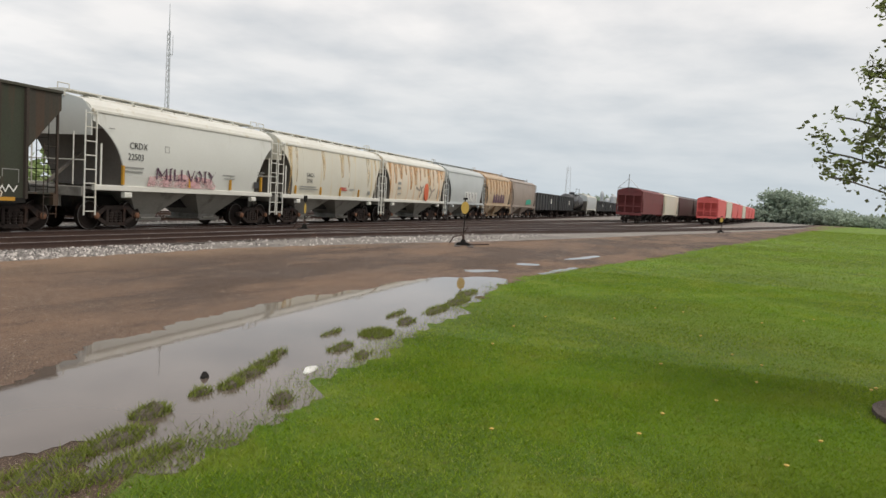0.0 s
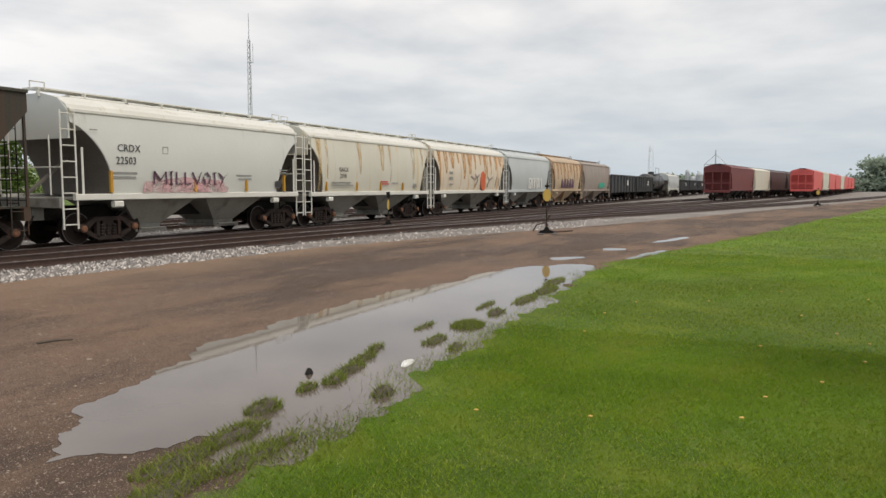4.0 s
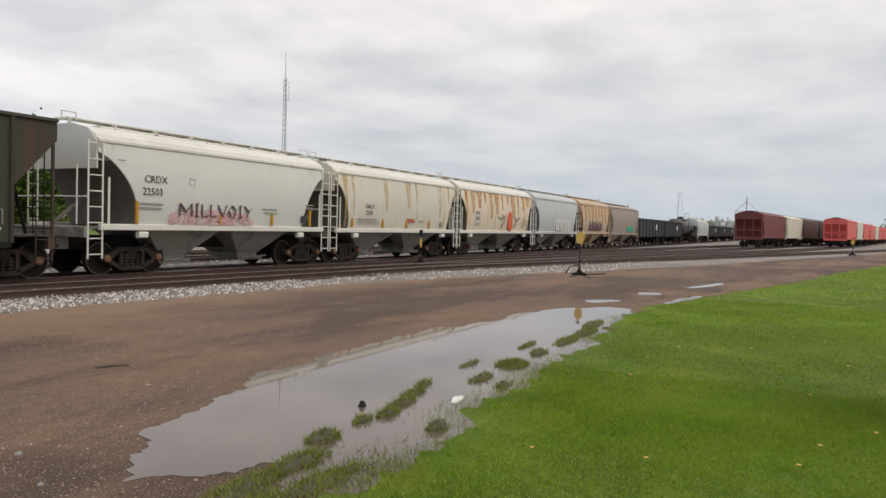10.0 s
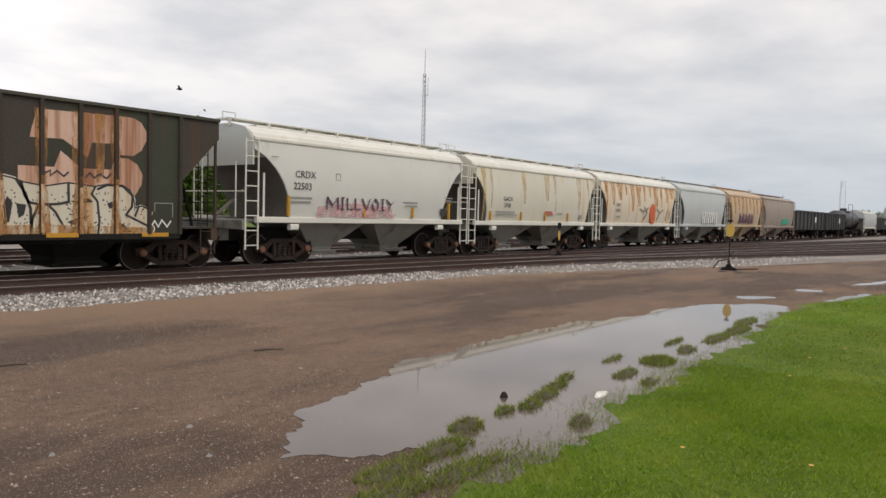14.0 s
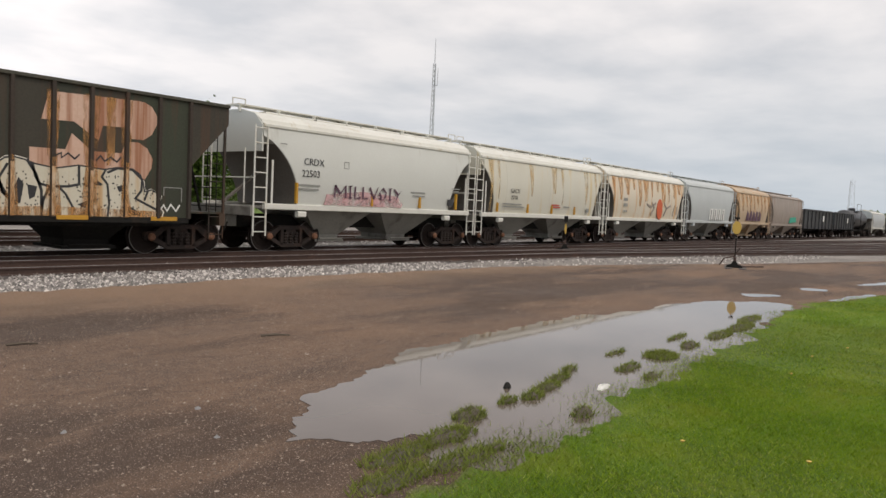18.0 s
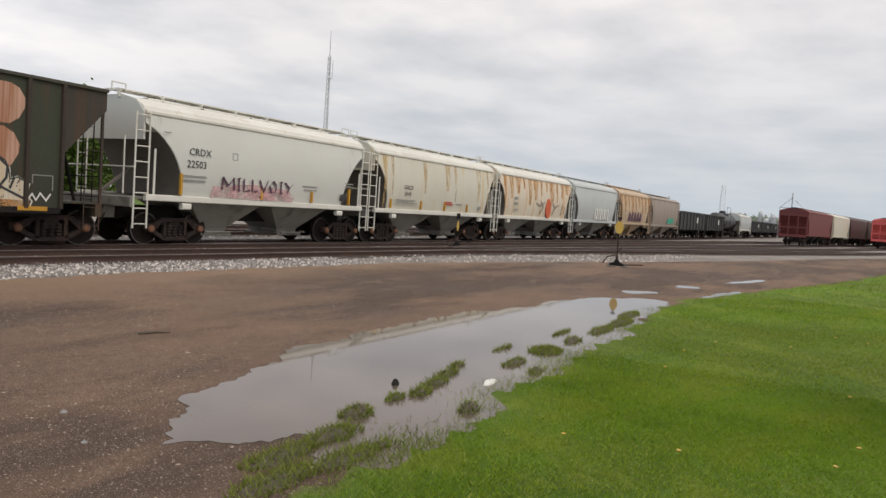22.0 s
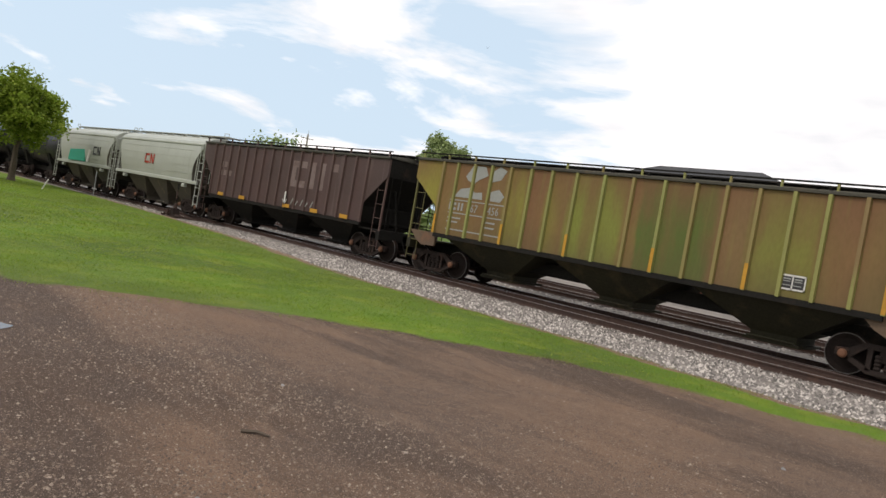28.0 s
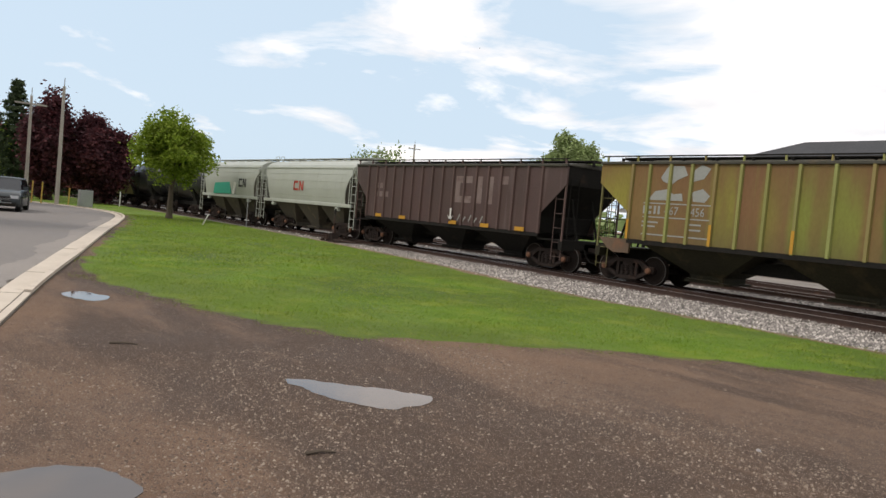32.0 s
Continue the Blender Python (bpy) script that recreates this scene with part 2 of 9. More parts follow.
m_tread = plain("worn_tread", (0.13, 0.12, 0.112), 0.5, 0.5)
m_bearing = surface("rusty_bearing_cap", (0.2, 0.085, 0.04), (0.1, 0.045, 0.025), rough=0.7)
m_bn = surface("dark_green_grey_paint", (0.042, 0.043, 0.03), (0.029, 0.026, 0.02), (0.066, 0.037, 0.022), 0.6, spec=0.35, streak=0.1, cover=0.52, alt=[(0.05, 0.043, 0.03), (0.037, 0.045, 0.026), (0.042, 0.042, 0.03), (0.046, 0.04, 0.028)], big=0.5)
m_bn_post = surface("rust_flecked_post", (0.05, 0.036, 0.027), (0.026, 0.022, 0.018), (0.085, 0.043, 0.024), 0.65, spec=0.3, streak=0.2, cover=0.55)
m_salmon = surface("faded_salmon_lettering", (0.56, 0.38, 0.29), (0.47, 0.28, 0.19), (0.25, 0.085, 0.03), 0.6, streak=0.07, cover=0.48, fine=14)
# olive-black tone for the bays and end platforms of the olive car
m_green_low = surface("olive_tinted_black_steel", (0.034, 0.031, 0.014), (0.014, 0.013, 0.01), (0.06, 0.045, 0.022), 0.75, cover=0.55, big=0.5, spec=0.25)
m_brown = surface("brown_red_paint", (0.082, 0.044, 0.039), (0.055, 0.032, 0.029), (0.11, 0.075, 0.068), 0.6, streak=0.15, cover=0.58, alt=(0.072, 0.041, 0.035))
m_brown_post = surface("brown_post_paint", (0.11, 0.063, 0.053), (0.068, 0.041, 0.036), rough=0.6)
m_ghost = surface("ghosted_pale_lettering", (0.2, 0.15, 0.14), (0.13, 0.088, 0.078), (0.11, 0.065, 0.056), rough=0.7, cover=0.52, big=1.6)
m_ltgrey = surface("light_grey_car_paint", (0.55, 0.555, 0.51), (0.49, 0.49, 0.45), (0.42, 0.41, 0.36), 0.45, streak=0.1, cover=0.6, big=0.4, bump=0.05)
m_roof = surface("off_white_roof_paint", (0.62, 0.61, 0.55), (0.5, 0.48, 0.42), (0.44, 0.38, 0.27), 0.5, streak=0.3, cover=0.6)
m_cream = surface("cream_car_paint_rusted", (0.55, 0.53, 0.45), (0.5, 0.47, 0.38), (0.53, 0.4, 0.19), 0.5, streak=0.06, cover=0.54, bump=0.05)
m_orange = surface("white_paint_with_orange_rust", (0.58, 0.53, 0.44), (0.55, 0.46, 0.32), (0.52, 0.28, 0.1), 0.5, streak=0.045, cover=0.5, bump=0.05)
m_grey2 = surface("cool_grey_car_paint", (0.43, 0.45, 0.44), (0.36, 0.38, 0.37), (0.3, 0.3, 0.27), 0.45, streak=0.1, cover=0.62, bump=0.05)
m_tan = surface("tan_car_paint", (0.45, 0.35, 0.24), (0.37, 0.27, 0.17), (0.4, 0.2, 0.08), 0.55, streak=0.05, cover=0.51, bump=0.05)
m_taupe = surface("taupe_car_paint", (0.29, 0.24, 0.2), (0.22, 0.18, 0.15), (0.2, 0.11, 0.07), 0.55, streak=0.08, cover=0.55)
m_cn = surface("pale_grey_hopper_paint", (0.4, 0.42, 0.37), (0.33, 0.345, 0.3), (0.25, 0.24, 0.2), 0.5, streak=0.2, cover=0.62, bump=0.05)
# mottled dark brown for the bays and end platforms of pale hoppers
m_cn_low = surface("dark_hopper_bottom", (0.1, 0.085, 0.062), (0.045, 0.04, 0.032), (0.2, 0.16, 0.09), 0.7, streak=0.3, cover=0.6)
m_red = surface("dull_red_paint", (0.155, 0.027, 0.025), (0.1, 0.02, 0.019), (0.11, 0.04, 0.03), 0.6, streak=0.2, cover=0.6)
# red for the farther string, its colour brightened to carry distance haze
m_redlite = surface("haze_bright_red_paint", (0.6, 0.1, 0.09), (0.5, 0.08, 0.07), (0.42, 0.09, 0.08), 0.6, streak=0.2, cover=0.64)
m_dkgrey = surface("charcoal_hopper_paint", (0.035, 0.037, 0.037), (0.024, 0.024, 0.025), (0.06, 0.05, 0.042), 0.6, streak=0.2, cover=0.6)
m_tank = surface("black_tank_paint", (0.03, 0.031, 0.033), (0.018, 0.018, 0.019), (0.07, 0.06, 0.05), 0.42, streak=0.1, cover=0.6)
m_white = plain("white_marking", (0.68, 0.67, 0.63), 0.6)
m_spray_white = surface("sprayed_white", (0.66, 0.63, 0.56), (0.56, 0.52, 0.43), (0.45, 0.24, 0.1), 0.6, streak=0.06, cover=0.6, big=1.2)
m_spray_cream = surface("sprayed_cream", (0.56, 0.52, 0.42), (0.47, 0.42, 0.31), (0.45, 0.26, 0.1), 0.6, streak=0.06, cover=0.56, big=1.2)
m_spray_black = plain("sprayed_black", (0.02, 0.02, 0.022), 0.55)
m_post_rust = surface("rust_washed_white_spray", (0.52, 0.42, 0.3), (0.42, 0.24, 0.09), (0.3, 0.12, 0.04), 0.7, streak=0.15, cover=0.5, fine=9)


def run_mat(name, a, b, most):
    """Thin rust wash with ragged, see-through edges."""
    m, t, p = nodes_of(name)
    src = coords(t)
    t.links.new(blend(t, noise_tex(t, src, 3.0, 4), a, b), p.inputs["Base Color"])
    t.links.new(ramp(t, noise_tex(t, src, 4.0, 5, (1.6, 1.0, 0.35), 0.65), [(0.38, 0.0), (0.72, most)]), p.inputs["Alpha"])
    p.inputs["Roughness"].default_value = 0.75
    return m


m_rust_streak = run_mat("rust_run", (0.52, 0.28, 0.1), (0.36, 0.16, 0.05), 0.75)
m_run_yellow = run_mat("yellow_rust_run", (0.6, 0.42, 0.17), (0.52, 0.32, 0.12), 0.45)
m_run_orange = run_mat("bright_orange_rust_run", (0.62, 0.34, 0.1), (0.5, 0.22, 0.06), 0.65)
m_pink = surface("sprayed_pink", (0.58, 0.3, 0.31), (0.55, 0.42, 0.4), (0.54, 0.5, 0.46), 0.6, streak=0.4, cover=0.5)
pt = m_pink.node_tree
pt.links.new(ramp(pt, noise_tex(pt, coords(pt), 2.4, 5, (1, 1, 1.6), 0.65), [(0.38, 0.0), (0.6, 0.8)]), pt.nodes["Principled BSDF"].inputs["Alpha"])
m_plum = plain("sprayed_plum", (0.085, 0.035, 0.06), 0.6)
m_mark = plain("black_marking", (0.03, 0.03, 0.032), 0.6)
m_faint = plain("faded_grey_marking", (0.24, 0.24, 0.22), 0.6)
m_dim = plain("dull_white_marking", (0.3, 0.31, 0.29), 0.6)
m_teal = plain("sprayed_teal", (0.02, 0.3, 0.2), 0.6)
m_redmark = plain("red_marking", (0.45, 0.05, 0.03), 0.6)
m_vermil = plain("sprayed_vermilion", (0.55, 0.1, 0.03), 0.6)
m_rail = surface("rusty_rail_side", (0.068, 0.038, 0.028), (0.04, 0.024, 0.019), (0.11, 0.058, 0.038), 0.75, 0.2, cover=0.6, fine=12)
m_railtop = plain("worn_rail_head", (0.3, 0.28, 0.27), 0.3, 0.85)
m_tie = surface("weathered_tie_wood", (0.085, 0.066, 0.055), (0.04, 0.033, 0.029), (0.13, 0.11, 0.095), 0.9, cover=0.55, fine=14, bump=0.4, alt=(0.06, 0.048, 0.042))
m_stone = surface("ballast_stone", (0.36, 0.345, 0.335), (0.2, 0.19, 0.185), (0.5, 0.47, 0.45), 0.9, cover=0.55, fine=9, bump=0.5, alt=(0.24, 0.235, 0.23))
m_pole = surface("grey_utility_pole_wood", (0.42, 0.385, 0.34), (0.29, 0.265, 0.235), rough=0.9, fine=10, bump=0.4)
m_steel = surface("galvanised_steel", (0.42, 0.43, 0.44), (0.3, 0.31, 0.32), rough=0.5, metal=0.6)
m_bark = surface("tree_bark", (0.11, 0.085, 0.062), (0.05, 0.04, 0.03), (0.09, 0.1, 0.05), 0.95, cover=0.6, fine=9, bump=0.8, dist=0.03)


# ---- mesh helpers ----
class Shape:
    def __init__(self):
        self.v, self.f = [], []

    def add(self, vs, fs):
        o = len(self.v)
        self.v += [tuple(p) for p in vs]
        self.f += [tuple(i + o for i in f) for f in fs]
        return self

    def box(self, x0, x1, y0, y1, z0, z1, b=0.0):
        """A block; b > 0 chamfers its four edges along the longest side."""
        if b <= 0:
            vs = [(x, y, z) for x in (x0, x1) for y in (y0, y1) for z in (z0, z1)]
            return self.add(vs, [(0, 1, 3, 2), (4, 6, 7, 5), (0, 4, 5, 1), (2, 3, 7, 6), (0, 2, 6, 4), (1, 5, 7, 3)])
        d = (x1 - x0, y1 - y0, z1 - z0)
        k = d.index(max(d))
        lo, hi = [(x0, x1), (y0, y1), (z0, z1)][k]
        (a0, a1), (c0, c1) = [r for i, r in enumerate(((x0, x1), (y0, y1), (z0, z1))) if i != k]
        poly = [(a0 + b, c0), (a1 - b, c0), (a1, c0 + b), (a1, c1 - b), (a1 - b, c1), (a0 + b, c1), (a0, c1 - b), (a0, c0 + b)]
        return self.prism(poly, k, lo, hi)

    def prism(self, poly, axis, a, b):
        def at(p, s):
            q = [p[0], p[1]]
            q.insert(axis, s)
            return tuple(q)
        n = len(poly)
        return self.add([at(p, a) for p in poly] + [at(p, b) for p in poly],
                        [tuple(range(n)), tuple(range(2 * n - 1, n - 1, -1))] + [(i, (i + 1) % n, n + (i + 1) % n, n + i) for i in range(n)])

    def rod(self, p, q, r, n=6, r2=None):
        p, q = Vector(p), Vector(q)
        w = (q - p).normalized()
        u = w.cross(Vector((0, 0, 1)) if abs(w.z) < 0.9 else Vector((1, 0, 0))).normalized()
        t = w.cross(u)
        r2 = r if r2 is None else r2
        ring = [(math.cos(2 * math.pi * i / n), math.sin(2 * math.pi * i / n)) for i in range(n)]
        vs = [p + (u * c + t * s) * r for c, s in ring] + [q + (u * c + t * s) * r2 for c, s in ring]
        return self.add(vs, [(i, (i + 1) % n, n + (i + 1) % n, n + i) for i in range(n)] + [tuple(range(n - 1, -1, -1)), tuple(range(n, 2 * n))])

    def path(self, pts, r, n=5):
        for a, b in zip(pts, pts[1:]):
            self.rod(a, b, r, n)
        return self

    def loft(self, rings, cap=True):
        n = len(rings[0])
        vs = [p for r in rings for p in r]
        fs = [(k * n + i, k * n + (i + 1) % n, (k + 1) * n + (i + 1) % n, (k + 1) * n + i) for k in range(len(rings) - 1) for i in range(n)]
        if cap:
            fs += [tuple(range(n - 1, -1, -1)), tuple(range((len(rings) - 1) * n, len(rings) * n))]
        return self.add(vs, fs)

    def spin(self, prof, axis, c, n=20, cap=True):
        """prof: (radius, along) pairs turned about an axis through c."""
        rings = []
        for r, a in prof:
            ring = []
            for i in range(n):
                u, w = r * math.cos(2 * math.pi * i / n), r * math.sin(2 * math.pi * i / n)
                q = [u, w]
                q.insert(axis, a)
                ring.append((q[0] + c[0], q[1] + c[1], q[2] + c[2]))
            rings.append(ring)
        return self.loft(rings if cap else rings + rings[:1], cap)

    def sheet(self, poly, y, depth=0.005):
        """A thin plate in the x-z plane whose face is at y."""
        return self.prism(poly, 1, y, y + depth)

    def mesh(self, name, material, smooth=False, tidy=True):
        me = bpy.data.meshes.new(name)
        me.from_pydata(self.v, [], self.f)
        if tidy:
            bm = bmesh.new()
            bm.from_mesh(me)
            bmesh.ops.recalc_face_normals(bm, faces=bm.faces)
            bm.to_mesh(me)
            bm.free()
        me.materials.append(material)
        if smooth:
            me.polygons.foreach_set("use_smooth", [True] * len(me.polygons))
        return me


def part(name, shape, material, parent, label="", at=None, smooth=False):
    me = shape if isinstance(shape, bpy.types.Mesh) else shape.mesh(name, material, smooth)
    ob = new(name, me)
    ob.parent = parent
    if at is not None:
        ob.matrix_basis = at
    if label:
        ob["label"] = label
    return ob


def thing(name, label, category, group="", kind="", at=None):
    ob = new(name)
    ob.empty_display_size = 0.2
    if at is not None:
        ob.matrix_basis = at
    return tagged(ob, label, category, group, kind)


def solid(name, shape, material, label, category="", kind="", group="", smooth=False):
    return tagged(new(name, shape.mesh(name, material, smooth)), label, category, group, kind)


def lettering(name, text, x, z, size, y, material, parent, width=1.0):
    """Raised lettering on a wall that faces the viewer's side, from the built-in font."""
    cu = bpy.data.curves.new(name, "FONT")
    cu.body, cu.size, cu.extrude, cu.resolution_u = text, size, 0.002, 2
    tmp = bpy.data.objects.new(name, cu)
    me = bpy.data.meshes.new_from_object(tmp)
    bpy.data.objects.remove(tmp)
    bpy.data.curves.remove(cu)
    me.materials.clear()
    me.materials.append(material)
    ob = new(name, me)
    ob.parent = parent
    ob.matrix_basis = Matrix.Translation((x, y, z)) @ Matrix.Rotation(math.pi / 2, 4, "X") @ Matrix.Diagonal((width, 1, 1, 1))
    return ob


TRACK_Y, RAIL_Z = 18.81, 0.097

# ---- ground, tracks, road ----
def ground_mat(name, a, b, c, wet, big=0.35, fine=60.0, bump=0.6, speck=0.0, turf=False):
    m, t, p = nodes_of(name)
    src = coords(t)
    n1 = noise_tex(t, src, big, 6, (1, 1, 1), 0.6)
    n2 = noise_tex(t, src, 6.0, 5)
    n3 = noise_tex(t, src, fine, 3, (1, 1, 1), 0.7)
    col = blend(t, ramp(t, n1, [(0.38, 0.0), (0.62, 1.0)]), a, b)
    col = blend(t, ramp(t, n2, [(0.35, 0.0), (0.75, 0.55)]), col, c)
    col = blend(t, ramp(t, n3, [(0.3, 0.55), (0.62, 0.0)]), col, tuple(k * 0.45 for k in b))
    col = blend(t, ramp(t, n3, [(0.66, 0.0), (0.78, 0.7)]), col, (0.36, 0.31, 0.27))
    if speck:
        # broad damp bands, wheel tracks along the yard and a paler strip beside the ballast
        n4 = noise_tex(t, src, 0.3, 5, (0.3, 1.0, 1.0), 0.6)
        col = blend(t, ramp(t, n4, [(0.46, 0.0), (0.54, 0.85)]), col, (0.062, 0.041, 0.03))
        n5 = noise_tex(t, src, 1.6, 7, (0.35, 0.8, 1.0), 0.72)
        col = blend(t, ramp(t, n5, [(0.54, 0.0), (0.7, 0.45)]), col, (0.058, 0.04, 0.031))
        col = blend(t, ramp(t, n5, [(0.3, 0.4), (0.45, 0.0)]), col, (0.285, 0.183, 0.122))
        sepa = t.nodes.new("ShaderNodeSeparateXYZ")
        t.links.new(src, sepa.inputs[0])
        wob = t.nodes.new("ShaderNodeMath")
        wob.operation = "MULTIPLY_ADD"
        t.links.new(noise_tex(t, src, 0.6, 5), wob.inputs[0])
        wob.inputs[1].default_value = 3.0
        t.links.new(sepa.outputs[1], wob.inputs[2])
        strip = t.nodes.new("ShaderNodeMapRange")
        strip.inputs[1].default_value, strip.inputs[2].default_value, strip.inputs[4].default_value = 11.3, 13.4, 0.75
        t.links.new(wob.outputs[0], strip.inputs[0])
        col = blend(t, strip.outputs[0], col, (0.27, 0.175, 0.112))
        for sc, cut, tint in ((130.0, 0.62, (0.3, 0.215, 0.16)), (150.0, 0.7, (0.06, 0.041, 0.033)), (42.0, 0.86, (0.4, 0.31, 0.245)), (85.0, 0.76, (0.36, 0.27, 0.21)), (60.0, 0.76, (0.045, 0.031, 0.026)), (34.0, 0.86, (0.06, 0.042, 0.034)), (22.0, 0.92, (0.4, 0.32, 0.26)), (13.0, 0.955, (0.42, 0.35, 0.29))):
            vo = t.nodes.new("ShaderNodeTexVoronoi")
            vo.inputs["Scale"].default_value = sc
            t.links.new(src, vo.inputs["Vector"])
            pick = ramp(t, vo.outputs["Color"], [(cut, 0.0), (cut + 0.03, 1.0)])
            near = ramp(t, vo.outputs["Distance"], [(0.3, 1.0), (0.42, 0.0)])
            col = blend(t, blend(t, 1.0, pick, near, "MULTIPLY"), col, tint)
    if turf:
        # grass cover thins out in patches towards the edge
        at = t.nodes.new("ShaderNodeAttribute")
        at.attribute_name = "cover"
        mul = t.nodes.new("ShaderNodeMath")
        mul.operation = "MULTIPLY_ADD"
        t.links.new(noise_tex(t, src, 2.6, 6, (1, 1, 1), 0.7), mul.inputs[0])
        mul.inputs[1].default_value = 0.9
        t.links.new(at.outputs["Fac"], mul.inputs[2])
        fac = ramp(t, mul.outputs[0], [(0.62, 0.0), (0.95, 1.0)])
        col = blend(t, fac, col, turf_colour(t, src, (0.075, 0.125, 0.014)))
    t.links.new(col, p.inputs["Base Color"])
    t.links.new(ramp(t, n1, [(0.35, 0.95), (0.7, wet)]), p.inputs["Roughness"])
    p.inputs["Specular IOR Level"].default_value = 0.3
    bumped(t, p, n3, bump, 0.03)
    return m


def turf_colour(t, src, tint=None):
    """Uneven green of mown grass: yellowed and darker patches at two scales."""
    q1, q2, q3 = noise_tex(t, src, 0.22, 5, (1, 1, 1), 0.6), noise_tex(t, src, 1.1, 5, (1, 1, 1), 0.65), noise_tex(t, src, 7.0, 4)
    base = tint if tint is not None else (0.085, 0.15, 0.016)
    col = blend(t, ramp(t, q1, [(0.4, 0.0), (0.62, 0.6)]), base, (0.16, 0.285, 0.012))
    col = blend(t, ramp(t, q2, [(0.5, 0.0), (0.68, 0.6)]), col, (0.24, 0.29, 0.028))
    col = blend(t, ramp(t, q2, [(0.3, 0.65), (0.47, 0.0)]), col, (0.095, 0.185, 0.009))
    q0 = noise_tex(t, src, 0.13, 4, (1, 1, 1), 0.55)
    col = blend(t, ramp(t, q0, [(0.47, 0.0), (0.6, 0.45)]), col, (0.12, 0.17, 0.017))
    return blend(t, ramp(t, q3, [(0.6, 0.0), (0.76, 0.55)]), col, (0.19, 0.165, 0.065))


m_dirt = ground_mat("brown_gravelly_dirt", (0.222, 0.137, 0.088), (0.122, 0.078, 0.054), (0.262, 0.168, 0.112), 0.72, bump=0.9, speck=1.0)
m_turf = ground_mat("turf_thinning_to_dirt", (0.222, 0.137, 0.088), (0.122, 0.078, 0.054), (0.262, 0.168, 0.112), 0.72, bump=0.9, speck=1.0, turf=True)
m_bed = ground_mat("grey_ballast_bed", (0.29, 0.26, 0.232), (0.16, 0.145, 0.13), (0.37, 0.335, 0.3), 0.85, fine=30.0, bump=1.0)
m_asphalt = ground_mat("pale_worn_asphalt", (0.235, 0.215, 0.2), (0.19, 0.172, 0.162), (0.27, 0.25, 0.235), 0.7, big=0.2, fine=90.0, bump=0.15)
m_concrete = surface("weathered_concrete", (0.47, 0.42, 0.36), (0.33, 0.29, 0.25), (0.24, 0.2, 0.16), 0.9, cover=0.62, fine=30, alt=(0.4, 0.36, 0.31))
m_soil = ground_mat("green_turf_soil", (0.09, 0.16, 0.016), (0.065, 0.12, 0.012), (0.145, 0.18, 0.03), 0.95, big=0.25)
m_gutter = surface("pale_stained_gutter_concrete", (0.57, 0.5, 0.42), (0.45, 0.39, 0.32), (0.25, 0.19, 0.14), 0.9, cover=0.62, fine=30, big=0.9)
m_edge = ground_mat("pale_crumbling_asphalt", (0.3, 0.272, 0.248), (0.25, 0.226, 0.208), (0.34, 0.31, 0.285), 0.8, big=0.6, fine=90.0, bump=0.2)
m_mulch = surface("brown_mulch", (0.1, 0.07, 0.055), (0.04, 0.03, 0.025), rough=0.95, fine=25, bump=1.0, dist=0.05)
m_mud = surface("dark_mud", (0.09, 0.07, 0.05), (0.045, 0.036, 0.028), (0.1, 0.1, 0.04), rough=0.75, fine=20, bump=0.8, dist=0.03)


def water_mat():
    m, t, p = nodes_of("shallow_muddy_water")
    src = coords(t)
    n = noise_tex(t, src, 0.8, 4)
    t.links.new(blend(t, n, (0.085, 0.066, 0.054), (0.13, 0.102, 0.085)), p.inputs["Base Color"])
    p.inputs["Roughness"].default_value, p.inputs["IOR"].default_value = 0.03, 1.4
    bumped(t, p, noise_tex(t, src, 5.0, 2), 0.02, 0.01)
    return m


m_water = water_mat()


def thin(t, p, col, rough, through_share):
    """Leaves and blades that reflect a part of the light and let the rest through."""
    t.links.new(col, p.inputs["Base Color"])
    p.inputs["Roughness"].default_value = rough
    p.inputs["Specular IOR Level"].default_value = 0.15
    tr = t.nodes.new("ShaderNodeBsdfTranslucent")
    t.links.new(col, tr.inputs["Color"])
    mx = t.nodes.new("ShaderNodeMixShader")
    mx.inputs[0].default_value = through_share
    t.links.new(p.outputs[0], mx.inputs[1])
    t.links.new(tr.outputs[0], mx.inputs[2])
    t.links.new(mx.outputs[0], t.nodes["Material Output"].inputs["Surface"])


def leaf_mat(name, a, b, c, rough=0.6):
    m, t, p = nodes_of(name)
    isl = t.nodes.new("ShaderNodeNewGeometry").outputs["Random Per Island"]
    n = noise_tex(t, coords(t), 0.5, 4)
    col = blend(t, ramp(t, n, [(0.35, 0.0), (0.68, 0.7)]), ramp(t, isl, [(0.0, a), (0.55, b), (1.0, c)]), a)
    thin(t, p, col, rough, 0.35)
    return m


def blade_mat(name, a, b, c, d):
    """Thin blades that reflect and let light through in equal parts."""
    m, t, p = nodes_of(name)
    isl = t.nodes.new("ShaderNodeNewGeometry").outputs["Random Per Island"]
    col = turf_colour(t, coords(t), ramp(t, isl, [(0.0, a), (0.55, b), (0.9, c), (1.0, d)]))
    thin(t, p, col, 0.7, 0.5)
    return m


m_blade = blade_mat("lawn_grass", (0.085, 0.14, 0.009), (0.2, 0.31, 0.014), (0.31, 0.42, 0.034), (0.52, 0.49, 0.18))
m_leaf_green = leaf_mat("spring_leaves", (0.13, 0.2, 0.02), (0.23, 0.32, 0.035), (0.35, 0.42, 0.07))
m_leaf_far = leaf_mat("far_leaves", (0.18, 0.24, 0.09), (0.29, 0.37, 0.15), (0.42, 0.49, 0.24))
m_leaf_plum = leaf_mat("dark_plum_leaves", (0.055, 0.026, 0.032), (0.12, 0.042, 0.05), (0.22, 0.075, 0.08))
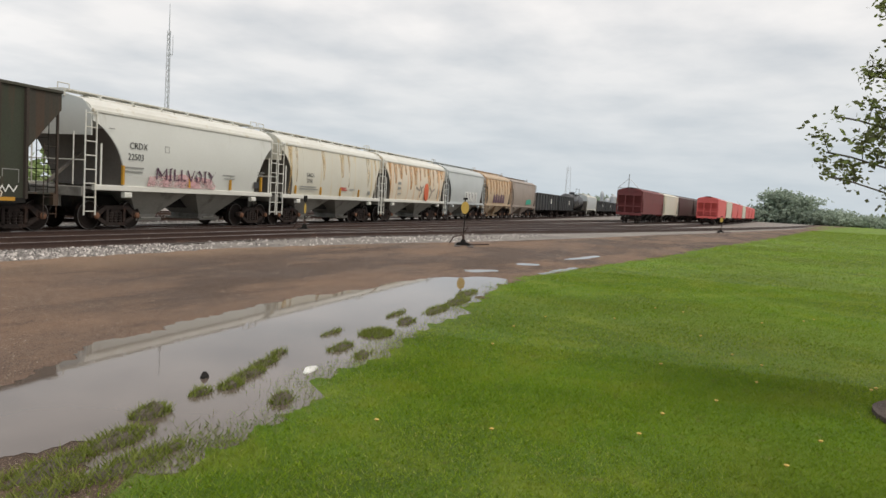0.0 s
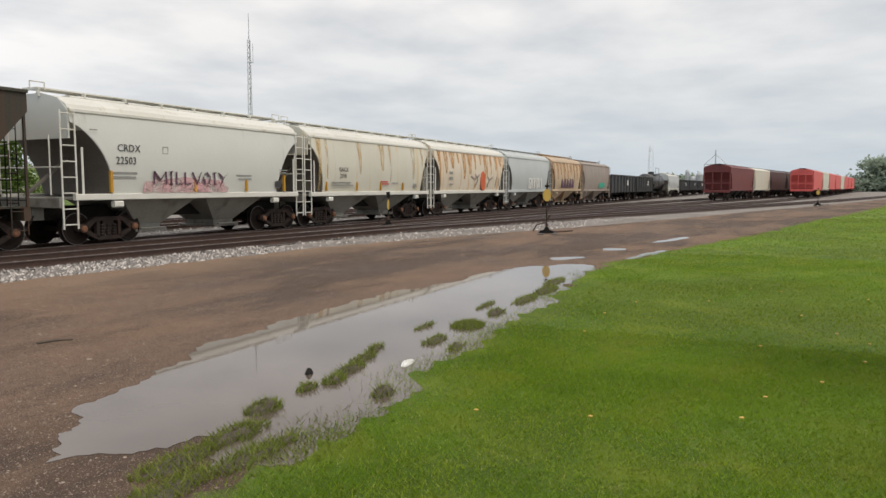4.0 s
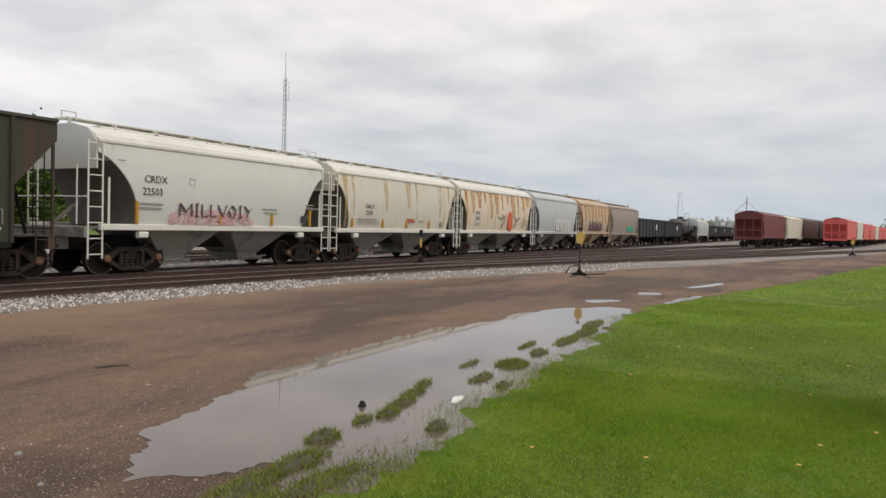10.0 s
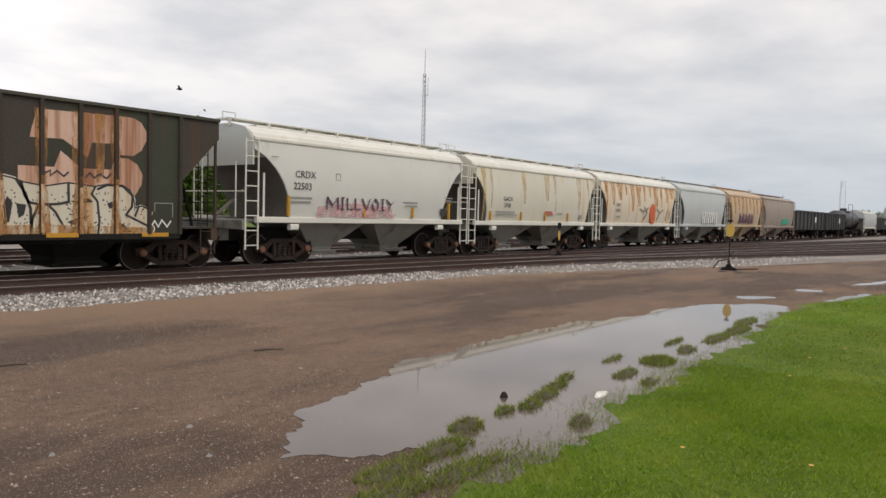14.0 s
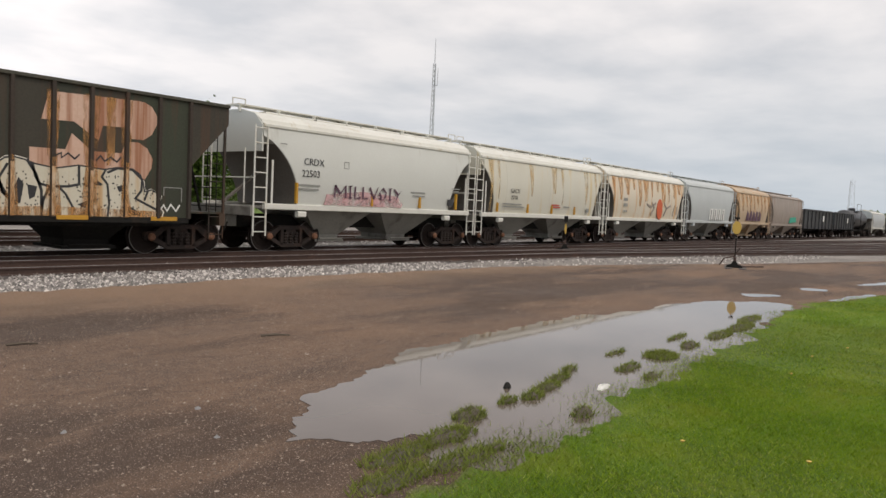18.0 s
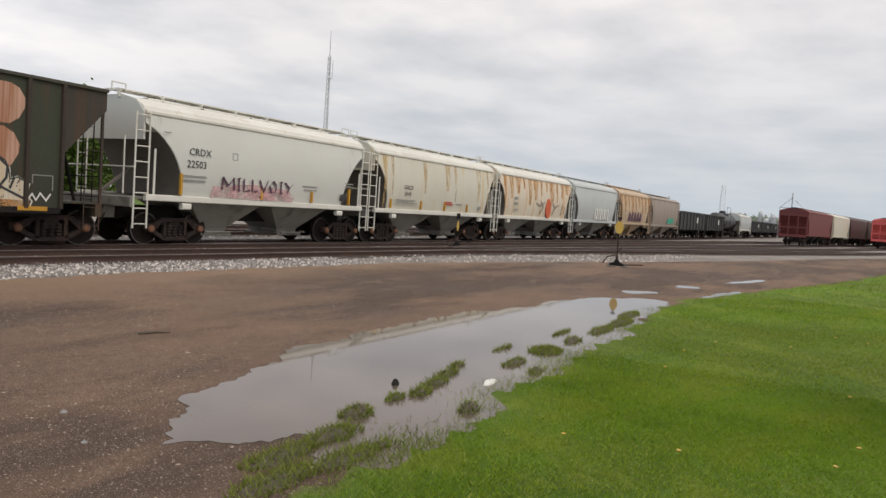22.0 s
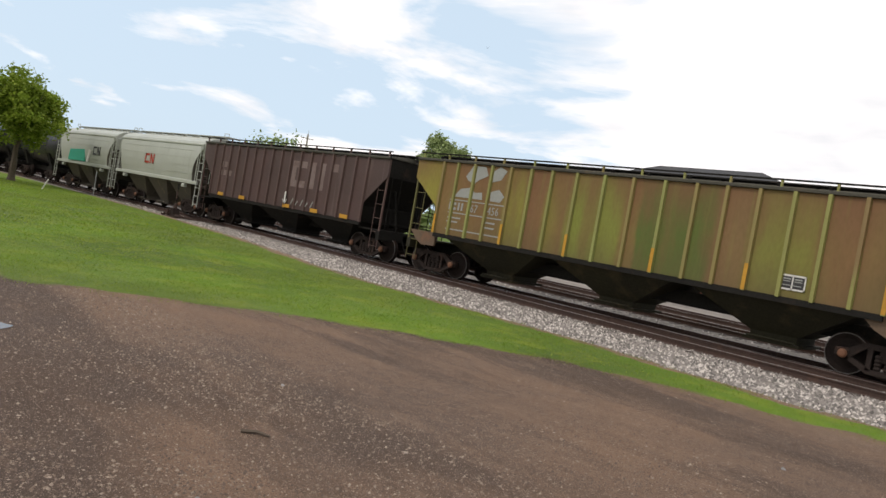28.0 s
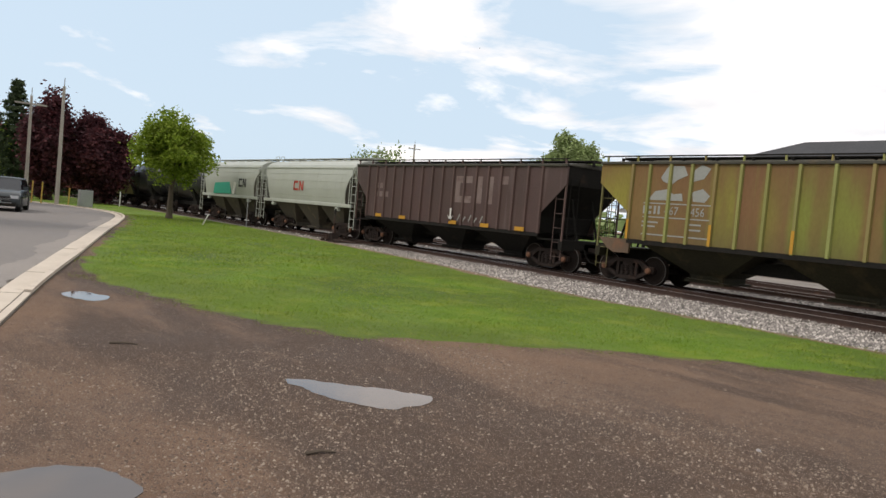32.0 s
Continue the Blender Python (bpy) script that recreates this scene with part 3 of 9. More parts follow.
m_leaf_red = leaf_mat("red_plum_leaves", (0.1, 0.03, 0.036), (0.19, 0.05, 0.056), (0.32, 0.1, 0.1))
m_leaf_dark = leaf_mat("budding_leaves", (0.1, 0.1, 0.05), (0.17, 0.19, 0.07), (0.32, 0.38, 0.12))
# leaf green paled by mixing the haze of distance into the colour
m_leaf_haze = leaf_mat("haze_paled_leaves", (0.26, 0.31, 0.24), (0.33, 0.39, 0.3), (0.39, 0.45, 0.35))
m_blade_mud = leaf_mat("muddy_grass", (0.13, 0.16, 0.03), (0.19, 0.23, 0.04), (0.27, 0.28, 0.08))
m_needle = leaf_mat("conifer_needles", (0.04, 0.06, 0.03), (0.065, 0.095, 0.045), (0.1, 0.135, 0.06))
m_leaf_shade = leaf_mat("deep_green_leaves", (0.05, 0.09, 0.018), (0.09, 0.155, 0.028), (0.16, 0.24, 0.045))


def ragged(poly, step=0.35, amp=0.1, closed=True):
    out, n = [], len(poly)
    for i in range(n if closed else n - 1):
        (x0, y0), (x1, y1) = poly[i], poly[(i + 1) % n]
        d = math.hypot(x1 - x0, y1 - y0)
        k = max(1, min(60, int(d / step)))
        for j in range(k):
            q = j / k
            x, y = x0 + (x1 - x0) * q, y0 + (y1 - y0) * q
            o = amp * noise.noise((x * 1.7, y * 1.7, 3.1)) + 0.5 * amp * noise.noise((x * 5.1, y * 5.1, 7.7)) + 0.4 * amp * noise.noise((x * 15.0, y * 15.0, 1.3))
            out.append((x - (y1 - y0) / d * o, y + (x1 - x0) / d * o))
    return out


def smoothstep(a, b, x):
    q = min(max((x - a) / (b - a), 0.0), 1.0)
    return q * q * (3 - 2 * q)


def smooth_line(pts, sub=6):
    out = []
    for i in range(len(pts) - 1):
        p0, p1, p2, p3 = [Vector(pts[max(0, min(len(pts) - 1, k))]) for k in (i - 1, i, i + 1, i + 2)]
        for j in range(sub):
            t = j / sub
            out.append(tuple(0.5 * ((2 * p1) + (p2 - p0) * t + (2 * p0 - 5 * p1 + 4 * p2 - p3) * t * t + (3 * p1 - p0 - 3 * p2 + p3) * t ** 3)))
    return out + [tuple(pts[-1])]


def rounded(poly, sub=5):
    n = len(poly)
    pts = [poly[(k - 1) % n] for k in range(n + 3)]
    return smooth_line(pts, sub)[sub:-sub - 1]


def slab(name, poly, z, material, label, category="", kind="structure", thick=0.3):
    s = Shape().prism(poly, 2, z - thick, z)
    return solid(name, s, material, label, category, kind)


def inside(poly, pts):
    """Which of the points (n, 2) lie in the polygon."""
    x, y = pts[:, 0], pts[:, 1]
    r = np.zeros(len(pts), bool)
    px, py = np.array(poly).T
    j = len(poly) - 1
    for i in range(len(poly)):
        hit = (py[i] > y) != (py[j] > y)
        with np.errstate(divide="ignore", invalid="ignore"):
            r ^= hit & (x < (px[j] - px[i]) * (y - py[i]) / (py[j] - py[i]) + px[i])
        j = i
    return r


solid("ground", Shape().box(-900, 1500, -900, 1200, -1.0, -0.11), m_dirt, "brown gravelly ground reaching the horizon", "ground", "structure")

LAWN = [(3.3, 2.62), (4.2, 2.5), (4.8, 2.54), (5.6, 2.68), (6.4, 2.78), (7.4, 2.86), (8.9, 2.95), (10.3, 3.0), (11.9, 3.06), (14.7, 3.3), (17.2, 3.22), (19.6, 2.75), (24.4, 1.7), (32, 0.1), (38.9, -0.9), (60, -5.2), (89, -10.5), (238, -38), (700, -125), (700, -400), (-5, -400), (-2, -12), (2.4, -5), (3.2, -1), (3.2, 1.2)]
LAWN_R = ragged(LAWN, 0.25, 0.22)


def depth_in(poly, pts):
    """Distance of points (n, 2) from the polygon's edge, positive inside."""
    P = np.array(poly, float)
    best = np.full(len(pts), 1e9)
    for a, b in zip(P, np.roll(P, -1, 0)):
        ab = b - a
        q = np.clip(((pts - a) @ ab) / max(ab @ ab, 1e-9), 0, 1)
        best = np.minimum(best, ((pts - a - q[:, None] * ab) ** 2).sum(1))
    return np.sqrt(best) * np.where(inside(poly, pts), 1.0, -1.0)


def stretch_axis(near, far, step, grow=1.12):
    """Positions from near to far, step apart at first, then wider and wider."""
    out, d = [near], step
    s = 1 if far > near else -1
    while abs(far - out[-1]) > d:
        out.append(out[-1] + s * d)
        if len(out) > 110:
            d *= grow
    return out + [far]


def turf_sheet(name, poly, xs, ys, label, shrink=0.0):
    """Grass sheet that sinks under the dirt past its edge and thins out towards it."""
    xs, ys = np.array(sorted(xs)), np.array(sorted(ys))
    X, Y = np.meshgrid(xs, ys)
    pts = np.stack([X.ravel(), Y.ravel()], 1)
    d = depth_in(poly, pts) - shrink
    wav = 0.5 * 0.16 * np.sin(pts[:, 0] * 2.3 + 1.7 * np.sin(pts[:, 1] * 1.9)) + 0.06 * np.sin(pts[:, 1] * 4.1 + pts[:, 0] * 3.3) + 0.07 * np.sin(pts[:, 0] * 11.3 - pts[:, 1] * 8.7)
    dd = d + wav
    z = np.interp(dd, [-0.6, -0.3, 0.0, 0.6, 3.0], [-0.04, -0.004, 0.006, 0.01, 0.012])
    nx = len(xs)
    idx = np.arange(len(pts)).reshape(X.shape)
    F = np.stack([idx[:-1, :-1], idx[:-1, 1:], idx[1:, 1:], idx[1:, :-1]], -1).reshape(-1, 4)
    F = F[d[F].max(1) > -0.6]
    used = np.unique(F)
    back = np.zeros(len(pts), int)
    back[used] = np.arange(len(used))
    ob = scatter_mesh(name, np.concatenate([pts, z[:, None]], 1)[used], back[F], m_turf, label, "grass")
    ob["kind"] = "structure"
    at = ob.data.attributes.new("cover", "FLOAT", "POINT")
    at.data.foreach_set("value", np.clip((dd[used] + 0.35) / 0.6, 0, 1).astype(np.float32))
    return ob
KERB_OUT = smooth_line([(-0.4, -4.75), (-3.6, -4.05), (-7.5, -3.2), (-10.2, -2.52), (-12.0, -2.03), (-13.5, -1.57), (-15.85, -0.84), (-18.6, -0.1), (-23, 1.2), (-28, 2.68), (-36, 5.05), (-44, 7.5), (-50, 9.2), (-55, 10.0), (-59.5, 9.9), (-64, 8.6), (-69, 5.2), (-74, -2), (-78, -14), (-80, -30)])
KERB_IN = smooth_line([(0.0, -4.2), (-3.3, -3.7), (-7.2, -2.74), (-9.9, -2.1), (-11.7, -1.6), (-13.2, -1.05), (-15.6, -0.36), (-18.4, 0.42), (-22.8, 1.75), (-27.8, 3.25), (-35.8, 5.65), (-43.8, 8.1), (-50, 9.8), (-55, 10.6), (-60, 10.4), (-64.5, 9.1), (-69.5, 5.6), (-74.5, -2), (-78.5, -14), (-80.5, -30)])
VERGE = [(-20.3, 1.25), (-18.2, 1.4), (-16.3, 1.75), (-14.7, 2.25), (-13.6, 2.6), (-12.9, 3.2), (-12.4, 4.0), (-12.0, 4.8), (-11.6, 5.6), (-11.1, 6.5), (-10.5, 7.3), (-9.8, 8.1), (-9.0, 8.9), (-7.8, 9.8), (-6.3, 10.3), (-4.6, 10.7), (-2.4, 11.2), (-0.9, 11.7), (1.5, 12.2), (2.6, 12.55), (0.2, 12.6), (-3, 12.2), (-5.5, 11.8), (-8, 12.0), (-10.3, 12.3), (-12.5, 12.3), (-14.5, 12.3), (-17, 12.3), (-19.8, 12.6), (-23.5, 13.4), (-27.5, 14.2), (-33, 14.8), (-38, 15.4), (-50, 16.1), (-70, 16.3), (-200, 16.4), (-200, 3.0), (-70, 5.7), (-64.5, 9.2), (-60, 10.5), (-55, 10.7), (-50, 9.9), (-43.8, 8.15), (-35.8, 5.7), (-27.8, 3.3), (-22.8, 1.8)]
VERGE_R = ragged(VERGE, 0.25, 0.35)
FAR_EDGE = [(-80, -60), (-76, -34), (-71, -9), (-66, 1.5), (-60, 4.6), (-55, 4.4), (-49, 2.6), (-41, -0.1), (-35, -1.5), (-31.4, -2.25), (-29.9, -3.2), (-29.2, -5.2), (-28, -40), (12, -40)]
slab("road", KERB_OUT + [(-80, -60)] + FAR_EDGE[1:] + [(12, -7.8)], 0.012, m_asphalt, "pale grey worn asphalt street", "road")
kerb = thing("kerb", "weathered concrete kerb and gutter slabs with dark joints", "kerb", kind="structure")


def along(line, s0, s1, step=0.75):
    """Points of a line between two shares of its length."""
    P = np.array(line, float)
    L = np.concatenate([[0], np.cumsum(np.hypot(*np.diff(P, axis=0).T))])
    q = np.linspace(s0, s1, max(2, int((s1 - s0) * L[-1] / step) + 1)) * L[-1]
    return [(float(np.interp(v, L, P[:, 0])), float(np.interp(v, L, P[:, 1]))) for v in q]


def between(A, B, q):
    return [(a[0] + (b[0] - a[0]) * q, a[1] + (b[1] - a[1]) * q) for a, b in zip(A, B)]


slab_rnd = random.Random(5)
N_SLAB = 38
for k in range(N_SLAB):
    s0, s1 = k / N_SLAB, (k + 1) / N_SLAB - 0.00035
    A, B = along(KERB_OUT, s0, s1), along(KERB_IN, s0, s1)
    if A[0][0] < -66:
        break
    n = min(len(A), len(B))
    A, B = A[:n], B[:n]
    worn = slab_rnd.uniform(0.0, 0.03)
    lift_z = slab_rnd.uniform(-0.004, 0.005)
    g0, g1 = between(A, B, 0.09 + worn), between(A, B, 0.7)
    part("gutter_slab", Shape().prism(g0 + g1[::-1], 2, -0.2, 0.02 + lift_z), m_gutter, kerb)
    cut = slab_rnd.randint(0, 1) if n > 4 and A[0][0] > -20 else 0
    k0, k1 = between(A, B, 0.77)[cut:], between(A, B, 0.985 - worn)[cut:]
    rise = 0.026 + 0.05 * smoothstep(13, 17, -A[0][0]) + lift_z
    part("kerb_stone", Shape().prism(k0 + k1[::-1], 2, -0.2, rise), m_gutter, kerb)
edge_band = ragged([(x + 0.1, y + 0.05) for x, y in KERB_OUT[:70]] + [(x - 0.12, y - 0.42 - 0.16 * math.sin(x * 0.9)) for x, y in KERB_OUT[:70][::-1]], 0.3, 0.14)
slab("gutter_bed", KERB_OUT[:96] + KERB_IN[:96][::-1], 0.014, m_mud, "dark soil in the joints of the gutter", "kerb")
slab("road_edge", edge_band, 0.016, m_edge, "paler crumbling asphalt strip along the gutter", "road")
bank = Shape()
strip_x = [(-66, 1.2), (-60, 4.3), (-55, 4.1), (-49, 2.35), (-41, -0.35), (-35, -1.75), (-31.4, -2.55), (-30.2, -3.6)]
bank.loft([[(x, y, -0.1), (x, y, 0.07), (x, y - 0.6, 0.1), (x, y - 2.4, 0.18), (x, y - 4.2, 0.5), (x, y - 8, 0.75), (x, y - 80, 0.9), (x, y - 80, -0.1)] for x, y in strip_x])
solid("house_lawn", bank, m_soil, "mown front lawn rising towards the house", "lawn", "structure")
far_kerb = thing("kerb_far", "worn low concrete kerb across the street", "kerb", kind="structure")
for (xa, ya), (xb, yb) in zip(strip_x, strip_x[1:]):
    part("kerb_stone", Shape().prism([(xa, ya + 0.03), (xb - 0.02, yb + 0.03), (xb - 0.02, yb + 0.2), (xa, ya + 0.2)], 2, -0.1, 0.09), m_concrete, far_kerb)
side_walk = thing("sidewalk", "pale concrete sidewalk slabs along the street", "sidewalk", kind="structure")
for k in range(22):
    x0, x1 = -35.5 - k * 1.1, -35.5 - (k + 1) * 1.1 + 0.02
    y = lambda x: float(np.interp(x, [p[0] for p in strip_x], [p[1] for p in strip_x])) - 1.1
    part("sidewalk_slab", Shape().prism([(x0, y(x0)), (x1, y(x1)), (x1, y(x1) - 1.3), (x0, y(x0) - 1.3)], 2, -0.1, 0.175), m_concrete, side_walk)
drive = Shape().loft([[(-40.6, y, -0.1), (-33.6, y, -0.1), (-33.6, y, z), (-40.6, y, z)] for y, z in ((-1.0, 0.1), (-1.9, 0.22), (-3.4, 0.34), (-6.0, 0.42), (-20, 0.7))])
solid("driveway", drive, m_concrete, "pale sloping driveway beside the house", "driveway", "structure")

# ballast bed and gravel between the tracks, a hand below the yard
BED = [(-300, 16.3), (-70, 16.1), (-50, 15.8), (-38, 15.0), (-33, 14.4), (-27.5, 13.7), (-23.5, 12.9), (-19.8, 12.1), (-14.5, 11.8), (-10.3, 11.8), (-8, 11.6), (-5.5, 11.6), (-3.5, 12.1), (-1.5, 12.55), (0.5, 12.5), (5, 12.75), (10.7, 12.55), (18, 11.9), (24, 10.4), (30, 8.3), (40, 5.6), (55, 2.2), (78, -3.6), (120, -13), (200, -32), (420, -70), (420, 60), (60, 40.5), (-60, 36), (-300, 35)]
YARD = [(-300, 16.4)] + BED[1:-5] + [(420, -71), (420, -600), (-300, -600)]
slab("yard", ragged(YARD, 0.4, 0.2), 0.0, m_dirt, "brown gravelly dirt yard with damp patches", "ground")
slab("ballast_bed", ragged([(x, y - 0.6 if y < 17 else y) for x, y in BED], 0.4, 0.2), -0.075, m_bed, "pale grey crushed stone ballast under the tracks", "ballast")
slab("far_field", ragged([(-400, 44.5), (-60, 46), (-10, 46.6), (40, 48), (420, 64), (420, 400), (-400, 400)], 2.0, 0.5), -0.03, m_soil, "grass beyond the rail yard", "grass")
slab("back_road", [(-400, 36.5), (-60, 37.5), (200, 43.5), (200, 47.5), (-60, 43.5), (-400, 41)], -0.015, m_asphalt, "grey road behind the tracks", "road")


def centre_b(x):
    pts = [(-36, 18.81), (-26, 18.35), (-16, 17.55), (-8, 17.0), (0, 16.7), (4, 16.5), (9, 16.1), (14, 15.6), (20, 15.1), (26, 14.4), (34, 12.7), (50, 8.3), (80, 0.2), (120, -9.5), (200, -26), (400, -62)]
    xs, ys = zip(*pts)
    return float(np.interp(x, xs, ys))


def rail_line(name, pts, label, at_z=RAIL_Z, ties=0, tie_parts=True, spacing=0.56):
    """One track along points (x, y): two rails, base plates and ties."""
    t = thing(name, label, "track", kind="structure")
    P = [Vector((p[0], p[1], 0)) for p in pts]
    nrm = []
    for i in range(len(P)):
        d = (P[min(i + 1, len(P) - 1)] - P[max(i - 1, 0)]).normalized()
        nrm.append(Vector((-d.y, d.x, 0)))
    prof = [(-0.07, -0.16), (0.07, -0.16), (0.07, -0.145), (0.012, -0.125), (0.012, -0.045), (0.036, -0.035), (0.036, -0.004), (-0.036, -0.004), (-0.036, -0.035), (-0.012, -0.045), (-0.012, -0.125), (-0.07, -0.145)]
    for off in (-0.7525, 0.7525):
        rings = [[(p.x + n.x * (off + u), p.y + n.y * (off + u), at_z + w) for u, w in prof] for p, n in zip(P, nrm)]
        r = part("rail", Shape().loft(rings), m_rail, t, "rusty brown steel rail")
        rings = [[(p.x + n.x * (off + u), p.y + n.y * (off + u), at_z + w) for u, w in ((-0.03, -0.004), (0.03, -0.004), (0.026, 0.0), (-0.026, 0.0))] for p, n in zip(P, nrm)]
        part("rail_head", Shape().loft(rings), m_railtop, r, "shiny worn rail head")
    L = [0.0]
    for a, b in zip(P, P[1:]):
        L.append(L[-1] + (b - a).length)
    xs, ys = [p.x for p in P], [p.y for p in P]
    me = Shape().box(-0.115, 0.115, -1.3, 1.3, -0.18, 0.0, 0.015).mesh("tie", m_tie)
    rest = Shape()
    n = 0
    s = 0.0
    rnd = random.Random(len(pts))
    while s < L[-1]:
        x, y = float(np.interp(s, L, xs)), float(np.interp(s, L, ys))
        x2, y2 = float(np.interp(s + 0.2, L, xs)), float(np.interp(s + 0.2, L, ys))
        ang = math.degrees(math.atan2(y2 - y, x2 - x)) + rnd.uniform(-1.5, 1.5)
        if tie_parts and -45 < x < 45 and n < ties:
            part("tie", me, None, t, at=pose(x, y, at_z - 0.155 + rnd.uniform(-0.015, 0.012), 0, 0, ang))
            n += 1
        elif -160 < x < 200:
            m = pose(x, y, at_z - 0.16, 0, 0, ang)
            rest.add([m @ Vector(c) for c in [(u, w, z) for u in (-0.115, 0.115) for w in (-1.3, 1.3) for z in (-0.15, 0.0)]], [(0, 1, 3, 2), (4, 6, 7, 5), (0, 4, 5, 1), (2, 3, 7, 6), (0, 2, 6, 4), (1, 5, 7, 3)])
        s += spacing
    if rest.f:
        tagged(part("ties", rest.mesh("ties", m_tie, tidy=False), None, t), kind="stuff")
    return t


rail_line("track_main", [(-300, TRACK_Y), (-100, TRACK_Y), (0, TRACK_Y), (100, TRACK_Y), (420, TRACK_Y)], "straight main track with rusty rails under the train", ties=170)
smooth_b = smooth_line([(x, centre_b(x)) for x in (-36, -26, -16, -8, 0, 4, 9, 14, 20, 26, 34, 50, 80, 120, 200, 400)], 6)
rail_line("track_siding", smooth_b, "diverging siding track curving away from the switch", ties=120)
# ladder tracks of the yard, fanning out to the parked strings
rail_line("track_ladder_near", smooth_line([(27, 14.3), (40, 12.0), (60, 8.2), (90, 2.6), (120, -2.0), (136, -3.9), (250, -17), (420, -42)], 5), "yard ladder track with rusty rails", tie_parts=False)
rail_line("track_ladder_mid", smooth_line([(22, 15.0), (40, 13.7), (60, 11.3), (92, 7.4), (108, 5.5), (150, 0.0), (250, -15), (420, -44)], 5), "yard ladder track with rusty rails", tie_parts=False)
rail_line("track_ladder_far", smooth_line([(12, 18.81), (24, 18.1), (40, 16.8), (64, 14.8), (92, 12.2), (130, 8.0), (200, 0), (320, -17), (420, -36)], 5), "yard ladder track with rusty rails", tie_parts=False)
rail_line("track_back", [(-300, 24.2), (-60, 24.2), (60, 24.2), (420, 24.6)], "second track behind the train", tie_parts=False)
rail_line("track_rear", [(-300, 28.6), (-60, 28.6), (60, 28.6), (420, 29.4)], "third track behind the train", tie_parts=False)

# puddles
PUD = [(3.37, 4.0), (3.9, 4.36), (4.19, 4.72), (4.62, 4.85), (5.7, 5.2), (6.34, 5.47), (7.8, 5.62), (8.4, 5.7), (9.7, 5.72), (11.0, 5.64), (12.4, 5.3), (14.2, 5.25), (15.6, 4.74), (16.3, 3.9), (15.74, 3.5), (14.4, 3.38), (13.0, 3.35), (11.1, 2.86), (8.9, 2.82), (7.6, 2.75), (6.6, 2.68), (5.5, 2.55), (4.9, 2.5), (4.2, 2.6), (3.75, 2.95), (4.15, 3.4), (3.8, 3.75)]
PUDDLES = []
for poly, lab in ((PUD, "large shallow muddy puddle along the lawn edge"), ([(1.1, 9.2), (1.35, 9.42), (1.95, 9.4), (2.4, 9.1), (2.4, 8.3), (2.1, 7.65), (1.7, 7.48), (1.25, 7.6), (1.12, 8.4)], "shallow puddle on the dirt yard"),
                  ([(-8.74, -1.57), (-9.1, -1.46), (-9.36, -1.3), (-9.42, -1.0), (-9.2, -0.74), (-8.85, -0.68), (-8.56, -0.86), (-8.4, -1.2), (-8.42, -1.42), (-8.58, -1.54)], "small round puddle on the dirt yard"),
                  ([(-11.0, 1.3), (-10.87, 1.54), (-10.55, 1.85), (-10.32, 2.1), (-10.0, 2.34), (-9.84, 2.24), (-9.72, 1.85), (-9.78, 1.6), (-10.1, 1.44), (-10.5, 1.34)], "thin puddle on the dirt yard"),
                  ([(-16.95, 0.4), (-17.35, 0.75), (-16.8, 1.02), (-16.4, 0.85), (-16.35, 0.62)], "small puddle near the kerb"),
                  ([(-8.05, -1.75), (-8.2, -1.5), (-8.0, -1.32), (-7.7, -1.4), (-7.6, -1.8)], "small puddle on the dirt yard"),
                  ([(17.1, 4.75), (17.6, 4.95), (18.1, 4.55), (18.0, 4.25), (17.5, 4.4)], "small puddle on the dirt yard"), ([(20.2, 4.3), (20.9, 4.4), (21.0, 3.9), (20.5, 3.8)], "small puddle on the dirt yard"),
                  ([(18.2, 3.3), (19.4, 3.17), (20.8, 2.9), (20.7, 2.7), (19.5, 2.9), (18.3, 3.1)], "thin puddle along the lawn edge"), ([(23.6, 3.6), (24.6, 3.45), (26.6, 3.05), (26.4, 2.8), (24.4, 3.15)], "thin puddle on the dirt yard")):
    PUDDLES.append(ragged(rounded(poly), 0.045, 0.17 if poly is PUD else 0.09))
    slab("puddle", PUDDLES[-1], 0.0055, m_water, lab, "water", thick=0.05)
slab("mulch_bed", [(7.75 + 0.8 * math.cos(t) * (1 + 0.08 * math.sin(5 * t)), -2.55 + 0.75 * math.sin(t)) for t in np.linspace(0, 6.1, 26)], 0.06, m_mulch, "ring of brown mulch round a young tree", "mulch")


def scatter_mesh(name, V, F, material, label, category, parent=None, smooth=False):
    """One stuff mesh from numpy arrays: V (n, 3), F (m, 3 or 4)."""
    me = bpy.data.meshes.new(name)
    k = F.shape[1]
    me.vertices.add(len(V))
    me.vertices.foreach_set("co", V.astype(np.float32).ravel())
    me.loops.add(F.size)
    me.loops.foreach_set("vertex_index", F.astype(np.int32).ravel())
    me.polygons.add(len(F))
    me.polygons.foreach_set("loop_start", np.arange(0, F.size, k, dtype=np.int32))
    me.polygons.foreach_set("loop_total", np.full(len(F), k, dtype=np.int32))
    me.update()
    me.validate()
    me.materials.append(material)
    ob = new(name, me)
    if parent is not None:
        ob.parent = parent
        if label:
            ob["label"] = label
        return ob
    return tagged(ob, label, category, kind="stuff")


turf_sheet("lawn", LAWN, stretch_axis(2.2, 700, 0.14), stretch_axis(4.2, -400, 0.14), "bright green uneven mown lawn beside the puddle")
turf_sheet("verge", VERGE, stretch_axis(3.4, -200, 0.19), np.arange(-0.2, 17.2, 0.17), "green grass verge between yard, road and track", 0.25)
rng = np.random.default_rng(7)


